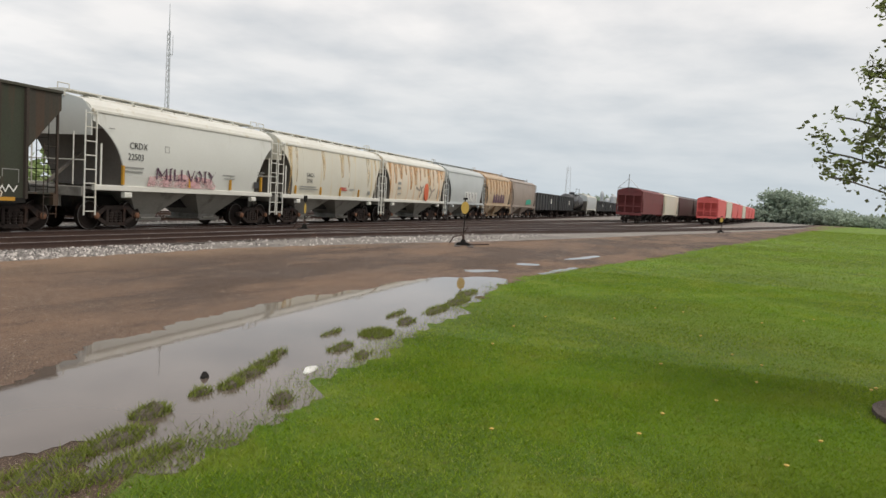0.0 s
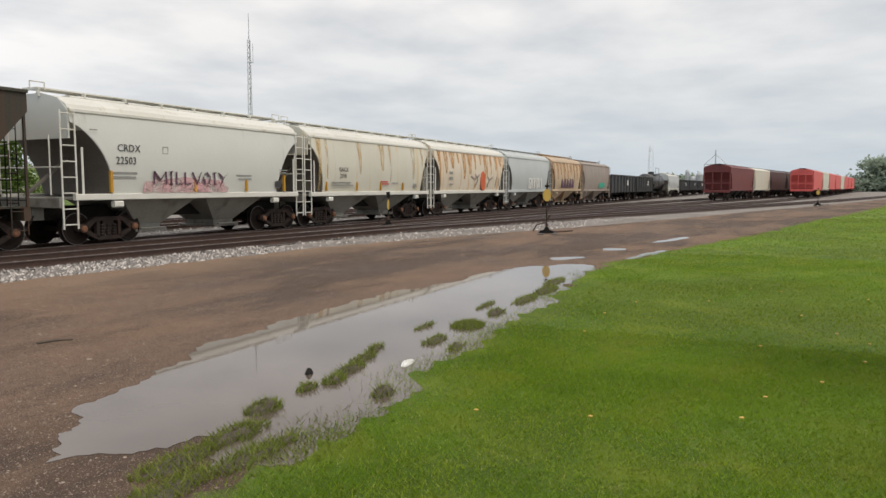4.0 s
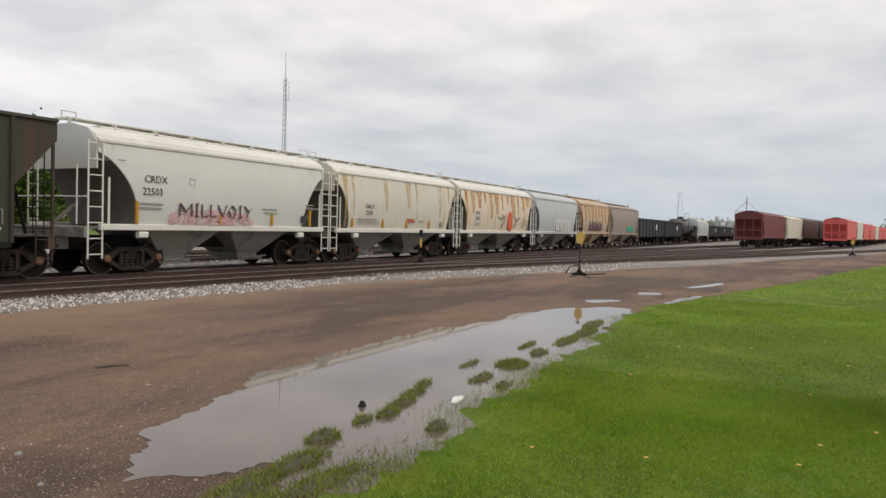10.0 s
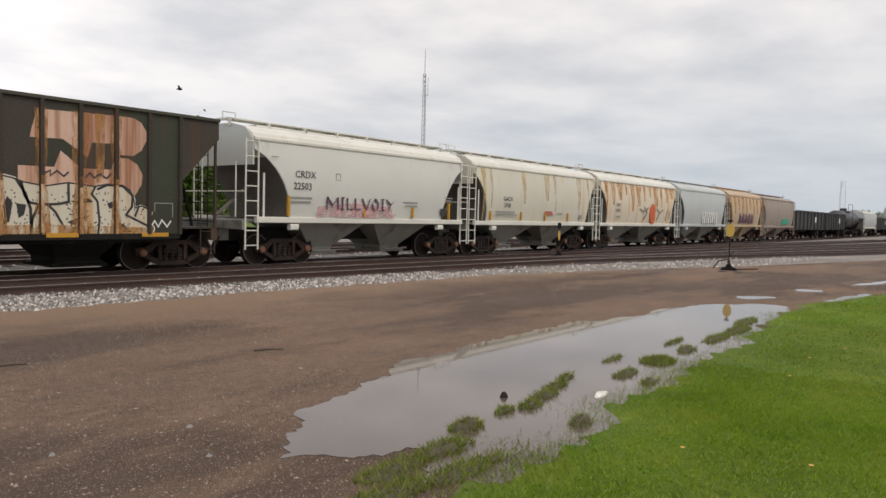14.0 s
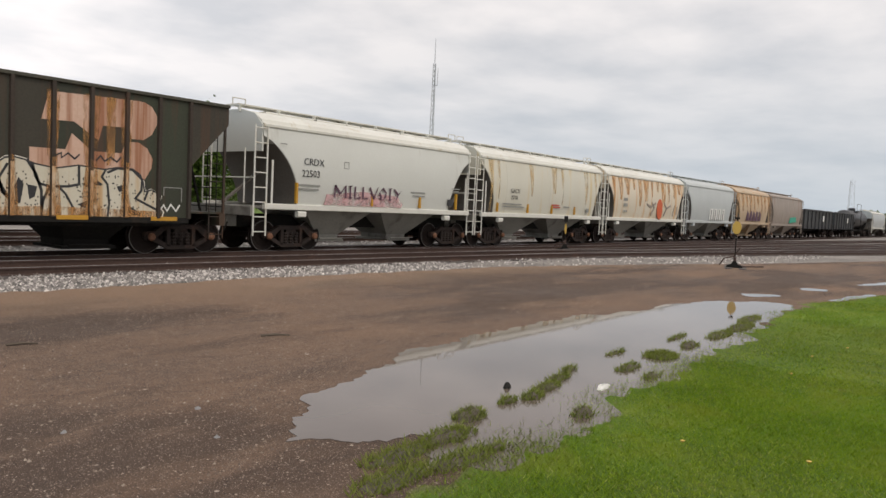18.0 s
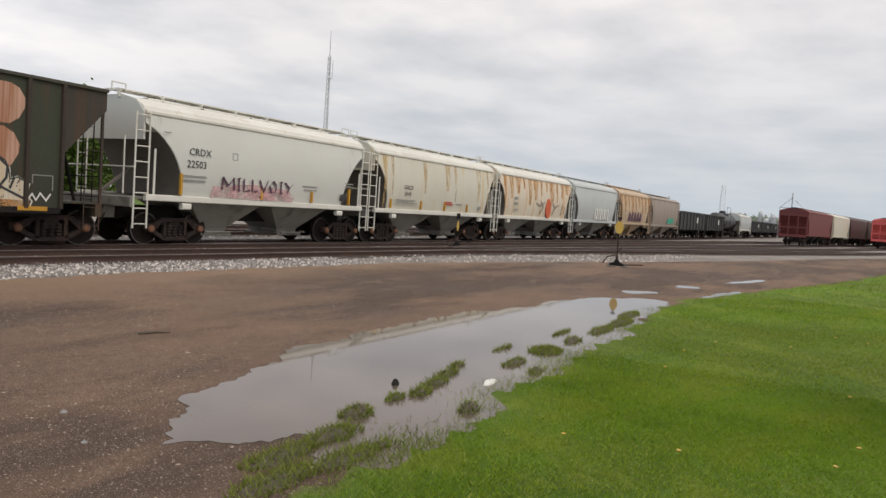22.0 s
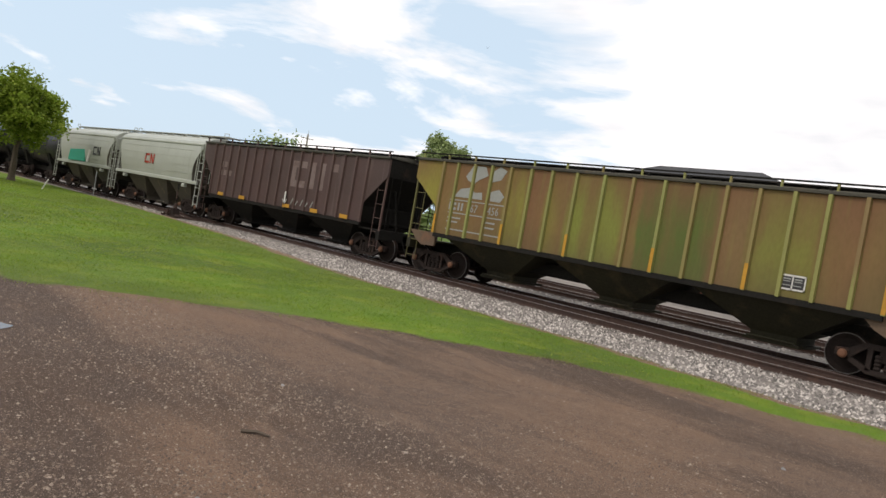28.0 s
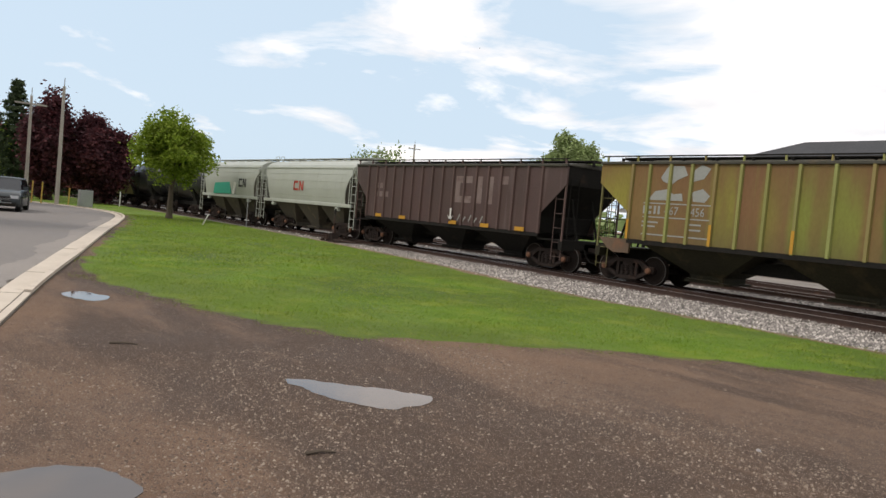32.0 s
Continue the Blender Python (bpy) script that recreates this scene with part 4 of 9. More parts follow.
def damp_mat():
    """Dark wet gravel soaking away to nothing at its edge."""
    m, t, p = nodes_of("damp_gravel")
    src = coords(t)
    at = t.nodes.new("ShaderNodeAttribute")
    at.attribute_name = "cover"
    soak = t.nodes.new("ShaderNodeMath")
    soak.operation = "MULTIPLY_ADD"
    t.links.new(noise_tex(t, src, 1.5, 7, (0.8, 1.2, 1), 0.7), soak.inputs[0])
    soak.inputs[1].default_value = 2.2
    t.links.new(at.outputs["Fac"], soak.inputs[2])
    t.links.new(ramp(t, soak.outputs[0], [(1.1, 0.0), (1.75, 0.68)]), p.inputs["Alpha"])
    grit = noise_tex(t, src, 70.0, 3, (1, 1, 1), 0.7)
    t.links.new(ramp(t, grit, [(0.35, (0.03, 0.021, 0.017)), (0.62, (0.07, 0.05, 0.04)), (0.75, (0.2, 0.15, 0.12))]), p.inputs["Base Color"])
    t.links.new(ramp(t, noise_tex(t, src, 2.5, 5), [(0.35, 0.9), (0.7, 0.62)]), p.inputs["Roughness"])
    p.inputs["Specular IOR Level"].default_value = 0.3
    bumped(t, p, grit, 0.6, 0.03)
    return m


m_damp = damp_mat()
for poly in ([(3.85, 7.71), (5.07, 8.9), (6.66, 8.9), (9.2, 8.87), (11.4, 8.33), (13.6, 7.05), (14.7, 5.9), (8.75, 6.36), (5.9, 6.4), (4.0, 6.0), (3.0, 5.9)],
             [(1.75, 6.07), (2.12, 5.98), (2.45, 5.52), (1.68, 5.0), (0.9, 5.3)],
             [(-14.2, -1.1), (-15.0, -0.5), (-15.1, 0.5), (-13.6, 1.3), (-12.25, 1.45), (-11.4, 0.42), (-11.5, -0.4), (-12.7, -0.83)],
             [(-12.9, -1.1), (-12.6, -0.75), (-11.2, -0.7), (-10.2, -0.6), (-9.5, -0.5), (-9.6, -0.95), (-10.4, -1.05), (-11.4, -1.15)],
             [(-9.77, 1.5), (-8.9, 1.85), (-8.3, 2.05), (-7.6, 2.2), (-6.2, 2.3), (-5.6, 1.2), (-6.6, 0.3), (-7.7, -0.2), (-8.3, -0.5), (-9.5, -0.5), (-9.6, 0.2)],
             [(-9.7, -1.9), (-9.85, -0.9), (-9.3, -0.35), (-8.6, -0.4), (-8.0, -0.9), (-8.2, -1.6), (-8.8, -1.9)],
             [(-10.0, 2.3), (-10.7, 2.9), (-10.8, 3.7), (-10.4, 4.4), (-9.9, 4.7), (-9.6, 3.6), (-9.8, 2.7)],
             [(-4.5, 6.6), (-2.6, 7.3), (-0.6, 7.4), (0.6, 6.9), (0.2, 6.2), (-2.0, 5.9), (-4.2, 5.8)]):
    q = np.array(poly)
    X, Y = np.meshgrid(np.arange(q[:, 0].min() - 0.5, q[:, 0].max() + 0.5, 0.12), np.arange(q[:, 1].min() - 0.5, q[:, 1].max() + 0.5, 0.12))
    pts = np.stack([X.ravel(), Y.ravel()], 1)
    ids = np.arange(len(pts)).reshape(X.shape)
    F = np.stack([ids[:-1, :-1], ids[:-1, 1:], ids[1:, 1:], ids[1:, :-1]], -1).reshape(-1, 4)
    patch = scatter_mesh("damp_patch", np.concatenate([pts, np.full((len(pts), 1), 0.0035)], 1), F, m_damp, "dark damp patch soaked into the gravelly yard", "ground")
    patch["kind"] = "structure"
    patch.data.attributes.new("cover", "FLOAT", "POINT").data.foreach_set("value", np.clip((depth_in(poly, pts) + 0.5) / 1.3, 0, 0.8).astype(np.float32))


def blades(pts, h, w, lean=0.8):
    n = len(pts)
    a = rng.uniform(0, 2 * np.pi, n)
    b = rng.uniform(0, 2 * np.pi, n)
    hh = h * rng.uniform(0.5, 1.3, n)
    hh = hh * (0.9 + 0.2 * np.sin(pts[:, 0] * 1.9 + 2 * np.sin(pts[:, 1] * 1.3)))
    d = np.stack([np.cos(a), np.sin(a), np.zeros(n)], 1) * (w * rng.uniform(0.6, 1.3, n))[:, None]
    t = np.stack([np.cos(b) * lean * hh, np.sin(b) * lean * hh, hh], 1)
    up = np.sign(d[:, 0] * t[:, 1] - d[:, 1] * t[:, 0])[:, None]
    d = d * np.where(up < 0, -1.0, 1.0)
    V = np.stack([pts - d, pts + d, pts + t], 1).reshape(-1, 3)
    return V, np.arange(3 * n).reshape(-1, 3)


def soft_lay(poly, box, n, z, shrink=0.0):
    """Points over a lawn, thinning out raggedly past its edge."""
    p = np.stack([rng.uniform(box[0], box[1], n), rng.uniform(box[2], box[3], n)], 1)
    d = depth_in(poly, p) - shrink
    d = d + 0.1 * np.sin(p[:, 0] * 2.3 + 1.7 * np.sin(p[:, 1] * 1.9)) + 0.08 * np.sin(p[:, 1] * 4.1 + p[:, 0] * 3.3)
    p = p[rng.uniform(0, 1, n) < np.interp(d, [-0.5, -0.15, 0.2, 0.5], [0.0, 0.15, 0.7, 1.0])]
    return np.concatenate([p, np.full((len(p), 1), z)], 1)


def upright_normals(ob, tilt=0.55):
    """Soft lawn shading: blade normals scatter round the vertical."""
    n = len(ob.data.vertices) // 3
    nn = np.concatenate([rng.normal(0, tilt, (n, 2)), np.ones((n, 1))], 1)
    nn /= np.linalg.norm(nn, axis=1)[:, None]
    ob.data.normals_split_custom_set_from_vertices(nn.repeat(3, 0).tolist())


def lay(poly, box, n, z):
    p = np.stack([rng.uniform(box[0], box[1], n), rng.uniform(box[2], box[3], n)], 1)
    p = p[inside(poly, p)]
    return np.concatenate([p, np.full((len(p), 1), z)], 1)


BED_X, BED_Y = zip(*BED[:26])
Vs, Fs, o = [], [], 0
for poly, boxx, n, h, w in ((LAWN, (2.8, 9.0, -2.6, 3.4), 220000, 0.028, 0.0032), (LAWN, (2.0, 9.0, -7.0, -2.6), 60000, 0.03, 0.005), (LAWN, (9.0, 20.0, -6.0, 4.0), 150000, 0.03, 0.005), (LAWN, (20.0, 45.0, -12.0, 3.2), 70000, 0.035, 0.011), (LAWN, (45.0, 130.0, -30.0, 0.0), 60000, 0.045, 0.03),
                            (VERGE, (-22.0, 3.0, 0.5, 16.5), 200000, 0.026, 0.005), (VERGE, (-55.0, -22.0, 1.0, 16.6), 80000, 0.035, 0.012)):
    p = soft_lay(poly, boxx, n, 0.012, 0.25 if poly is VERGE else 0.0)
    if poly is VERGE:
        to_track = np.interp(p[:, 0], BED_X, BED_Y) - p[:, 1]
        p = p[rng.uniform(0, 1, len(p)) < np.interp(to_track, [0.0, 2.5], [0.35, 1.0])]
    V, F = blades(p, h * (1.05 if boxx[0] < 9 else 0.9), w * 1.0, 1.05)
    Vs.append(V)
    Fs.append(F + o)
    o += len(V)
upright_normals(scatter_mesh("grass", np.concatenate(Vs), np.concatenate(Fs), m_blade, "short uneven green grass blades", "grass"))
# straggling weeds along the edges of the dirt
edge = []
for poly, box in ((LAWN_R, (3, 30, -1, 4)), (VERGE_R, (-20, 3, 0.2, 13))):
    q = np.array(poly)
    q = q[(q[:, 0] > box[0]) & (q[:, 0] < box[1]) & (q[:, 1] > box[2]) & (q[:, 1] < box[3])]
    for x, y in q:
        m = rng.integers(10, 60)
        edge.append(np.stack([x + rng.normal(0, 0.12, m), y + rng.normal(0, 0.12, m), np.zeros(m)], 1))
m = 1500
edge.append(np.stack([4.2 + rng.normal(0, 0.4, m), 2.75 + rng.normal(0, 0.2, m), np.zeros(m)], 1))
# browner stalks where the verge meets the ballast, pale stalks through the lawn
p = soft_lay(VERGE, (-34, 2, 9.5, 15), 50000, 0.012, 0.2)
edge.append(p[np.interp(p[:, 0], BED_X, BED_Y) - p[:, 1] < 2.6 * rng.uniform(0, 1, len(p))])
edge.append(soft_lay(LAWN, (2.8, 20, -4, 4), 6000, 0.012))
V, F = blades(np.concatenate(edge), 0.04, 0.0035, 0.9)
upright_normals(scatter_mesh("edge_weeds", V, F, m_blade_mud, "straggling weeds along the edge of the grass", "weeds"), 0.5)


def stones(pts, size):
    n = len(pts)
    base = np.array([(1, 0, -0.3), (-1, 0, -0.3), (0, 1, -0.3), (0, -1, -0.3), (0.15, 0.1, 0.7)], float)
    tri = np.array([(0, 2, 4), (2, 1, 4), (1, 3, 4), (3, 0, 4)])
    v = base[None] * (size * rng.uniform(0.5, 1.5, (n, 1, 1))) * rng.uniform(0.6, 1.3, (n, 5, 1))
    a = rng.uniform(0, 6.28, n)
    c, s = np.cos(a)[:, None], np.sin(a)[:, None]
    v = np.stack([v[..., 0] * c - v[..., 1] * s, v[..., 0] * s + v[..., 1] * c, v[..., 2]], 2) + pts[:, None]
    return v.reshape(-1, 3), (tri[None] + 5 * np.arange(n)[:, None, None]).reshape(-1, 3)


def stone_mat(name, a, b, c):
    m, t, p = nodes_of(name)
    isl = t.nodes.new("ShaderNodeNewGeometry").outputs["Random Per Island"]
    n = noise_tex(t, coords(t), 14.0, 4)
    t.links.new(blend(t, ramp(t, n, [(0.3, 0.0), (0.8, 0.5)]), ramp(t, isl, [(0.0, a), (0.6, b), (1.0, c)]), a), p.inputs["Base Color"])
    p.inputs["Roughness"].default_value = 0.85
    return m


m_ballast = stone_mat("crushed_ballast", (0.075, 0.068, 0.062), (0.29, 0.262, 0.24), (0.72, 0.66, 0.6))
m_pebble = stone_mat("yard_pebbles", (0.085, 0.058, 0.044), (0.195, 0.14, 0.104), (0.39, 0.318, 0.25))
BED_R = ragged(BED, 0.4, 0.2)
p1 = lay(BED_R, (-34, 18, 11.3, 18.0), 62000, -0.068)
p1 = p1[rng.uniform(0, 1, len(p1)) < np.interp(depth_in(BED, p1[:, :2]), [-0.3, 0.2, 1.2], [0.1, 0.35, 1.0])]
p2 = lay(BED_R, (-50, 45, 8.0, 27), 24000, -0.068)
V1, F1 = stones(p1, 0.041)
V2, F2 = stones(p2, 0.05)
scatter_mesh("ballast_stones", np.concatenate([V1, V2]), np.concatenate([F1, F2 + len(V1)]), m_ballast, "loose pale grey crushed ballast stones", "ballast")
p = []
for n, x0, x1, y0, y1 in ((60000, -19, 17, -2.5, 12.3), (45000, -3, 9, 2, 10.5), (70000, -12, -2, -2.6, 4.5), (30000, -6, 1, 1.0, 7.0)):
    p.append(np.stack([rng.uniform(x0, x1, n), rng.uniform(y0, y1, n), np.full(n, 0.002)], 1))
p = np.concatenate(p)
# the chips lie in drifts
drift = np.sin(p[:, 0] * 0.9 + 2.0 * np.sin(p[:, 1] * 0.8)) + np.sin(p[:, 1] * 1.7 + 1.3 * np.sin(p[:, 0] * 0.6 + 1.0)) + 0.6 * np.sin(p[:, 0] * 3.1 - p[:, 1] * 2.3)
p = p[rng.uniform(0, 1, len(p)) < np.interp(drift, [-1.6, 1.4], [0.35, 1.0])]
for poly in PUDDLES:
    p = p[~inside(poly, p[:, :2])]
p = p[~inside(LAWN_R, p[:, :2]) & ~inside(VERGE_R, p[:, :2])]
sz = rng.uniform(0, 1, len(p)) ** 4
V, F = stones(p, 0.0056)
V = p.repeat(5, 0) + (V - p.repeat(5, 0)) * (0.7 + 2.1 * sz ** 2).repeat(5)[:, None]
n = 32000
p = np.stack([rng.uniform(-12.5, -2.5, n), rng.uniform(-2.6, 4.3, n), np.full(n, 0.002)], 1)
for poly in PUDDLES:
    p = p[~inside(poly, p[:, :2])]
p = p[~inside(VERGE_R, p[:, :2]) & (depth_in(KERB_OUT[:96] + KERB_IN[:96][::-1] + [(-40, -40), (10, -40)], p[:, :2]) < 0)]
drift = np.sin(p[:, 0] * 1.3 + 1.5 * np.sin(p[:, 1] * 1.1)) + np.sin(p[:, 1] * 1.9 - 1.2 * np.sin(p[:, 0] * 0.9))
p = p[rng.uniform(0, 1, len(p)) < np.interp(drift, [-1.0, 1.4], [0.12, 1.0])]
W, G = stones(p, 0.0122)
V, F = np.concatenate([V, W]), np.concatenate([F, G + len(V)])
scatter_mesh("yard_pebbles", V, F, m_pebble, "scattered pebbles on the damp dirt yard", "pebbles")

# ---- railway cars: x along the car, -y towards the viewer's side, z above the rail head ----
WHEEL_R = 0.457
sideframe_near = Shape()
sideframe_near.prism([(-1.06, 0.57), (-1.06, 0.41), (-0.74, 0.41), (-0.45, 0.66), (0.45, 0.66), (0.74, 0.41), (1.06, 0.41), (1.06, 0.57), (0.8, 0.6), (0.5, 0.78), (-0.5, 0.78), (-0.8, 0.6)], 1, -1.06, -0.92)
sideframe_near.prism([(-0.74, 0.43), (-0.8, 0.34), (-0.38, 0.12), (0.38, 0.12), (0.8, 0.34), (0.74, 0.43), (0.34, 0.23), (-0.34, 0.23)], 1, -1.05, -0.93)
for sx in (-1, 1):
    sideframe_near.box(min(sx * 0.32, sx * 0.42), max(sx * 0.32, sx * 0.42), -1.05, -0.93, 0.2, 0.72)
    sideframe_near.box(sx * 0.89 - 0.12, sx * 0.89 + 0.12, -1.1, -0.9, 0.38, 0.58, 0.03)
springs = Shape().spin([(r, 0.23 + 0.0425 * k) for k, r in enumerate((0.06, 0.085, 0.06, 0.085, 0.06, 0.085, 0.06, 0.085, 0.06))], 2, (0, -1.0, 0), 8)
wheelset = Shape()
for s in (-1, 1):
    wheelset.spin([(0.1, s * 0.86), (0.12, s * 0.8), (0.33, s * 0.775), (0.4, s * 0.8), (WHEEL_R, s * 0.8), (WHEEL_R + 0.004, s * 0.7), (WHEEL_R + 0.03, s * 0.69), (WHEEL_R + 0.03, s * 0.665), (0.4, s * 0.66), (0.33, s * 0.7), (0.12, s * 0.66), (0.09, s * 0.6)], 1, (0, 0, 0), 28)
wheelset.spin([(0.08, -1.0), (0.08, 1.0)], 1, (0, 0, 0), 10)
cap = Shape().spin([(0.0, -1.17), (0.06, -1.165), (0.095, -1.14), (0.105, -1.08)], 1, (0, 0, 0), 12)
tread = Shape().spin([(0.44, -0.803), (WHEEL_R + 0.002, -0.803), (WHEEL_R + 0.002, -0.78), (0.445, -0.79)], 1, (0, 0, 0), 28, False)
me_frame, me_spring = sideframe_near.mesh("side_frame", m_truck), springs.mesh("springs", m_truck)
me_wheelset, me_cap, me_tread = wheelset.mesh("wheelset", m_wheel), cap.mesh("bearing_cap", m_bearing), tread.mesh("rim", m_tread)
me_bolster = Shape().box(-0.2, 0.2, -1.02, 1.02, 0.42, 0.66, 0.04).spin([(0.3, 0.64), (0.3, 0.8)], 2, (0, 0, 0), 12).mesh("truck", m_truck)
me_shoe = Shape().prism([(0.40, 0.2), (0.45, 0.2), (0.47, 0.75), (0.41, 0.75)], 1, -0.82, -0.72).mesh("brake_shoe", m_truck)
me_coupler = Shape().box(-0.1, 0.55, -0.07, 0.07, -0.08, 0.08).box(0.5, 0.78, -0.14, 0.14, -0.14, 0.14, 0.03).box(0.68, 0.9, -0.16, -0.02, -0.12, 0.12, 0.03).mesh("coupler", m_truck)
# grimy body paint with the shade below the car ends put into its colour
m_slope = surface("dirt_and_shade_end_sheet", (0.15, 0.13, 0.11), (0.09, 0.08, 0.07), (0.25, 0.22, 0.18), 0.8, cover=0.62)
WHEELS = []


def truck(car, x, detail=True):
    t = part("truck", me_bolster, None, car, at=pose(x, 0, 0))
    part("side_frame", me_frame, None, t)
    part("side_frame", me_frame, None, t, at=pose(0, 0, 0, 0, 0, 180))
    if detail:
        for sx in (-0.2, 0.0, 0.2):
            part("spring", me_spring, None, t, at=pose(sx, 0, 0))
    for sx in (-0.889, 0.889):
        w = part("wheelset", me_wheelset, None, t, at=pose(sx, 0, WHEEL_R))
        if detail:
            WHEELS.append(w)
            part("bearing_cap", me_cap, None, t, "rust-brown bearing cap", at=pose(sx, 0, WHEEL_R))
            part("rim", me_tread, None, t, "bright worn wheel rim", at=pose(sx, 0, WHEEL_R))
    if detail:
        for sx in (0, 180):
            part("brake_shoe", me_shoe, None, t, at=pose(0.0, 0, 0, 0, 0, sx) if sx == 0 else pose(-0.87, 0, 0))
    return t


def couplers(car, half, z=0.86):
    part("coupler", me_coupler, None, car, at=pose(half - 0.62, 0, z))
    part("coupler", me_coupler, None, car, at=pose(0.62 - half, 0, z, 0, 0, 180))


def hose(car, x, s):
    pts = [(x, -0.35, 0.85), (x + s * 0.12, -0.36, 0.62), (x + s * 0.3, -0.33, 0.42), (x + s * 0.5, -0.28, 0.4), (x + s * 0.62, -0.24, 0.55)]
    part("brake_hose", Shape().path(pts, 0.022, 6), m_black, car)


def tub(levels, n=1):
    """Closed hopper body: a ring at every level (z, x of left end, x of right end, half width)."""
    s = Shape()
    s.loft([[(a, -w, z), (b, -w, z), (b, w, z), (a, w, z)] for z, a, b, w in levels])
    return s


def ladder(car, x, y, z0, z1, wide, material, rungs, along="x", r=0.015):
    s = Shape()
    d = (wide, 0) if along == "x" else (0, wide)
    s.rod((x, y, z0), (x, y, z1), r, 6)
    s.rod((x + d[0], y + d[1], z0), (x + d[0], y + d[1], z1), r, 6)
    for k in range(rungs):
        z = z0 + 0.12 + (z1 - z0 - 0.2) * k / max(rungs - 1, 1)
        s.rod((x, y, z), (x + d[0], y + d[1], z), r * 0.7, 5)
    return part("ladder", s, material, car)


def bays(car, xs, half_top, half_low, ztop, zlow, w, material, gate=True):
    for x in xs:
        s = tub([(zlow, x - half_low, x + half_low, 0.62), (zlow + 0.16, x - half_low, x + half_low, 0.66), (ztop, x - half_top, x + half_top, w)])
        b = part("hopper_bay", s, material, car)
        if gate:
            part("outlet_gate", Shape().box(x - half_low - 0.12, x + half_low + 0.12, -0.8, 0.8, zlow - 0.07, zlow, 0.0).rod((x - half_low, -0.86, zlow + 0.03), (x + half_low, -0.86, zlow + 0.03), 0.03), material, b)


def running_board(car, x0, x1, z, material, y=0.32, step=1.5, rail=False):
    s = Shape()
    n = max(2, int((x1 - x0) / step))
    for k in range(3):
        yy = -y + k * y * 2 / 3
        s.box(x0, x1, yy + 0.02, yy + 2 * y / 3 - 0.02, z, z + 0.035)
    rb = part("running_board", s, material, car, "long slatted roof walkway")
    for k in range(n + 1):
        x = x0 + (x1 - x0) * k / n
        part("bracket", Shape().box(x - 0.03, x + 0.03, -y - 0.1, y + 0.1, z - 0.05, z).box(x - 0.03, x + 0.03, -y - 0.08, -y, z - 0.22, z - 0.05), material, rb)


def hatches(car, x0, x1, z, material, n, y=0.4):
    for k in range(n):
        a = x0 + (x1 - x0) * k / n
        b = x0 + (x1 - x0) * (k + 1) / n - 0.08
        part("hatch_cover", Shape().box(a, b, -y, y, z, z + 0.1, 0.03), material, car)


def bars(name, car, x0, z0, rows, y, material):
    """Stencilled small print as plain bars: rows of (dx, dz, width, height)."""
    for dx, dz, w, h in rows:
        part(name, Shape().box(x0 + dx, x0 + dx + w, y, y + 0.004, z0 + dz, z0 + dz + h), material, car)


def end_cage(car, xe, s, body_x, sill_z, top, material, plat):
    """Open platform at one end (s = -1 left, +1 right) with posts, ladders and rails."""
    lo, hi = min(body_x, xe), max(body_x, xe)
    part("end_sill", Shape().box(min(xe - s * 0.18, xe), max(xe - s * 0.18, xe), -1.5, 1.5, 0.78, 1.12, 0.03).box(lo, hi, -0.3, 0.3, 0.72, 1.05), plat, car)
    part("platform", Shape().box(lo, hi, -1.45, 1.45, 1.1, 1.15), plat, car)
    for y in (-1.48, 1.48):
        part("corner_post", Shape().box(xe - s * 0.06 - 0.03, xe - s * 0.06 + 0.03, y - 0.03, y + 0.03, 1.1, top), material, car)
        ladder(car, xe - s * (0.14 if s > 0 else 0.06) - (0.36 if s > 0 else 0), y, 0.42, sill_z + 1.35, 0.44, material, 5)
    ladder(car, xe - s * 0.1, -1.2, 1.1, top, 0.45, m_black, 8, "y")
    ladder(car, xe - s * 0.7, -0.9, 1.1, top - 0.4, 0.4, m_black, 7, "y")
    for y in (-0.55, 0.55):
        part("end_strut", Shape().rod((xe - s * 0.15, y, 1.12), (body_x + s * 0.55, y, top - 0.55), 0.04, 6), m_black, car)
    for dz in (0.1, 0.62):
        part("end_rail", Shape().rod((xe - s * 0.03, -1.45, sill_z + dz), (xe - s * 0.03, 1.45, sill_z + dz), 0.016), m_black, car)


def brake_gear(car, x, s):
    part("brake_cylinder", Shape().spin([(0.0, -0.3), (0.17, -0.28), (0.17, 0.25), (0.0, 0.3)], 0, (x, -0.35, 1.45), 12), m_black, car)
    part("brake_wheel", Shape().spin([(0.24, -0.02), (0.28, -0.02), (0.28, 0.02), (0.24, 0.02)], 0, (x + s * 0.55, 0.2, 2.5), 16, False).rod((x + s * 0.55, -0.03, 2.5), (x + s * 0.55, 0.43, 2.5), 0.015).rod((x + s * 0.55, 0.2, 2.27), (x + s * 0.55, 0.2, 2.73), 0.015), m_black, car)


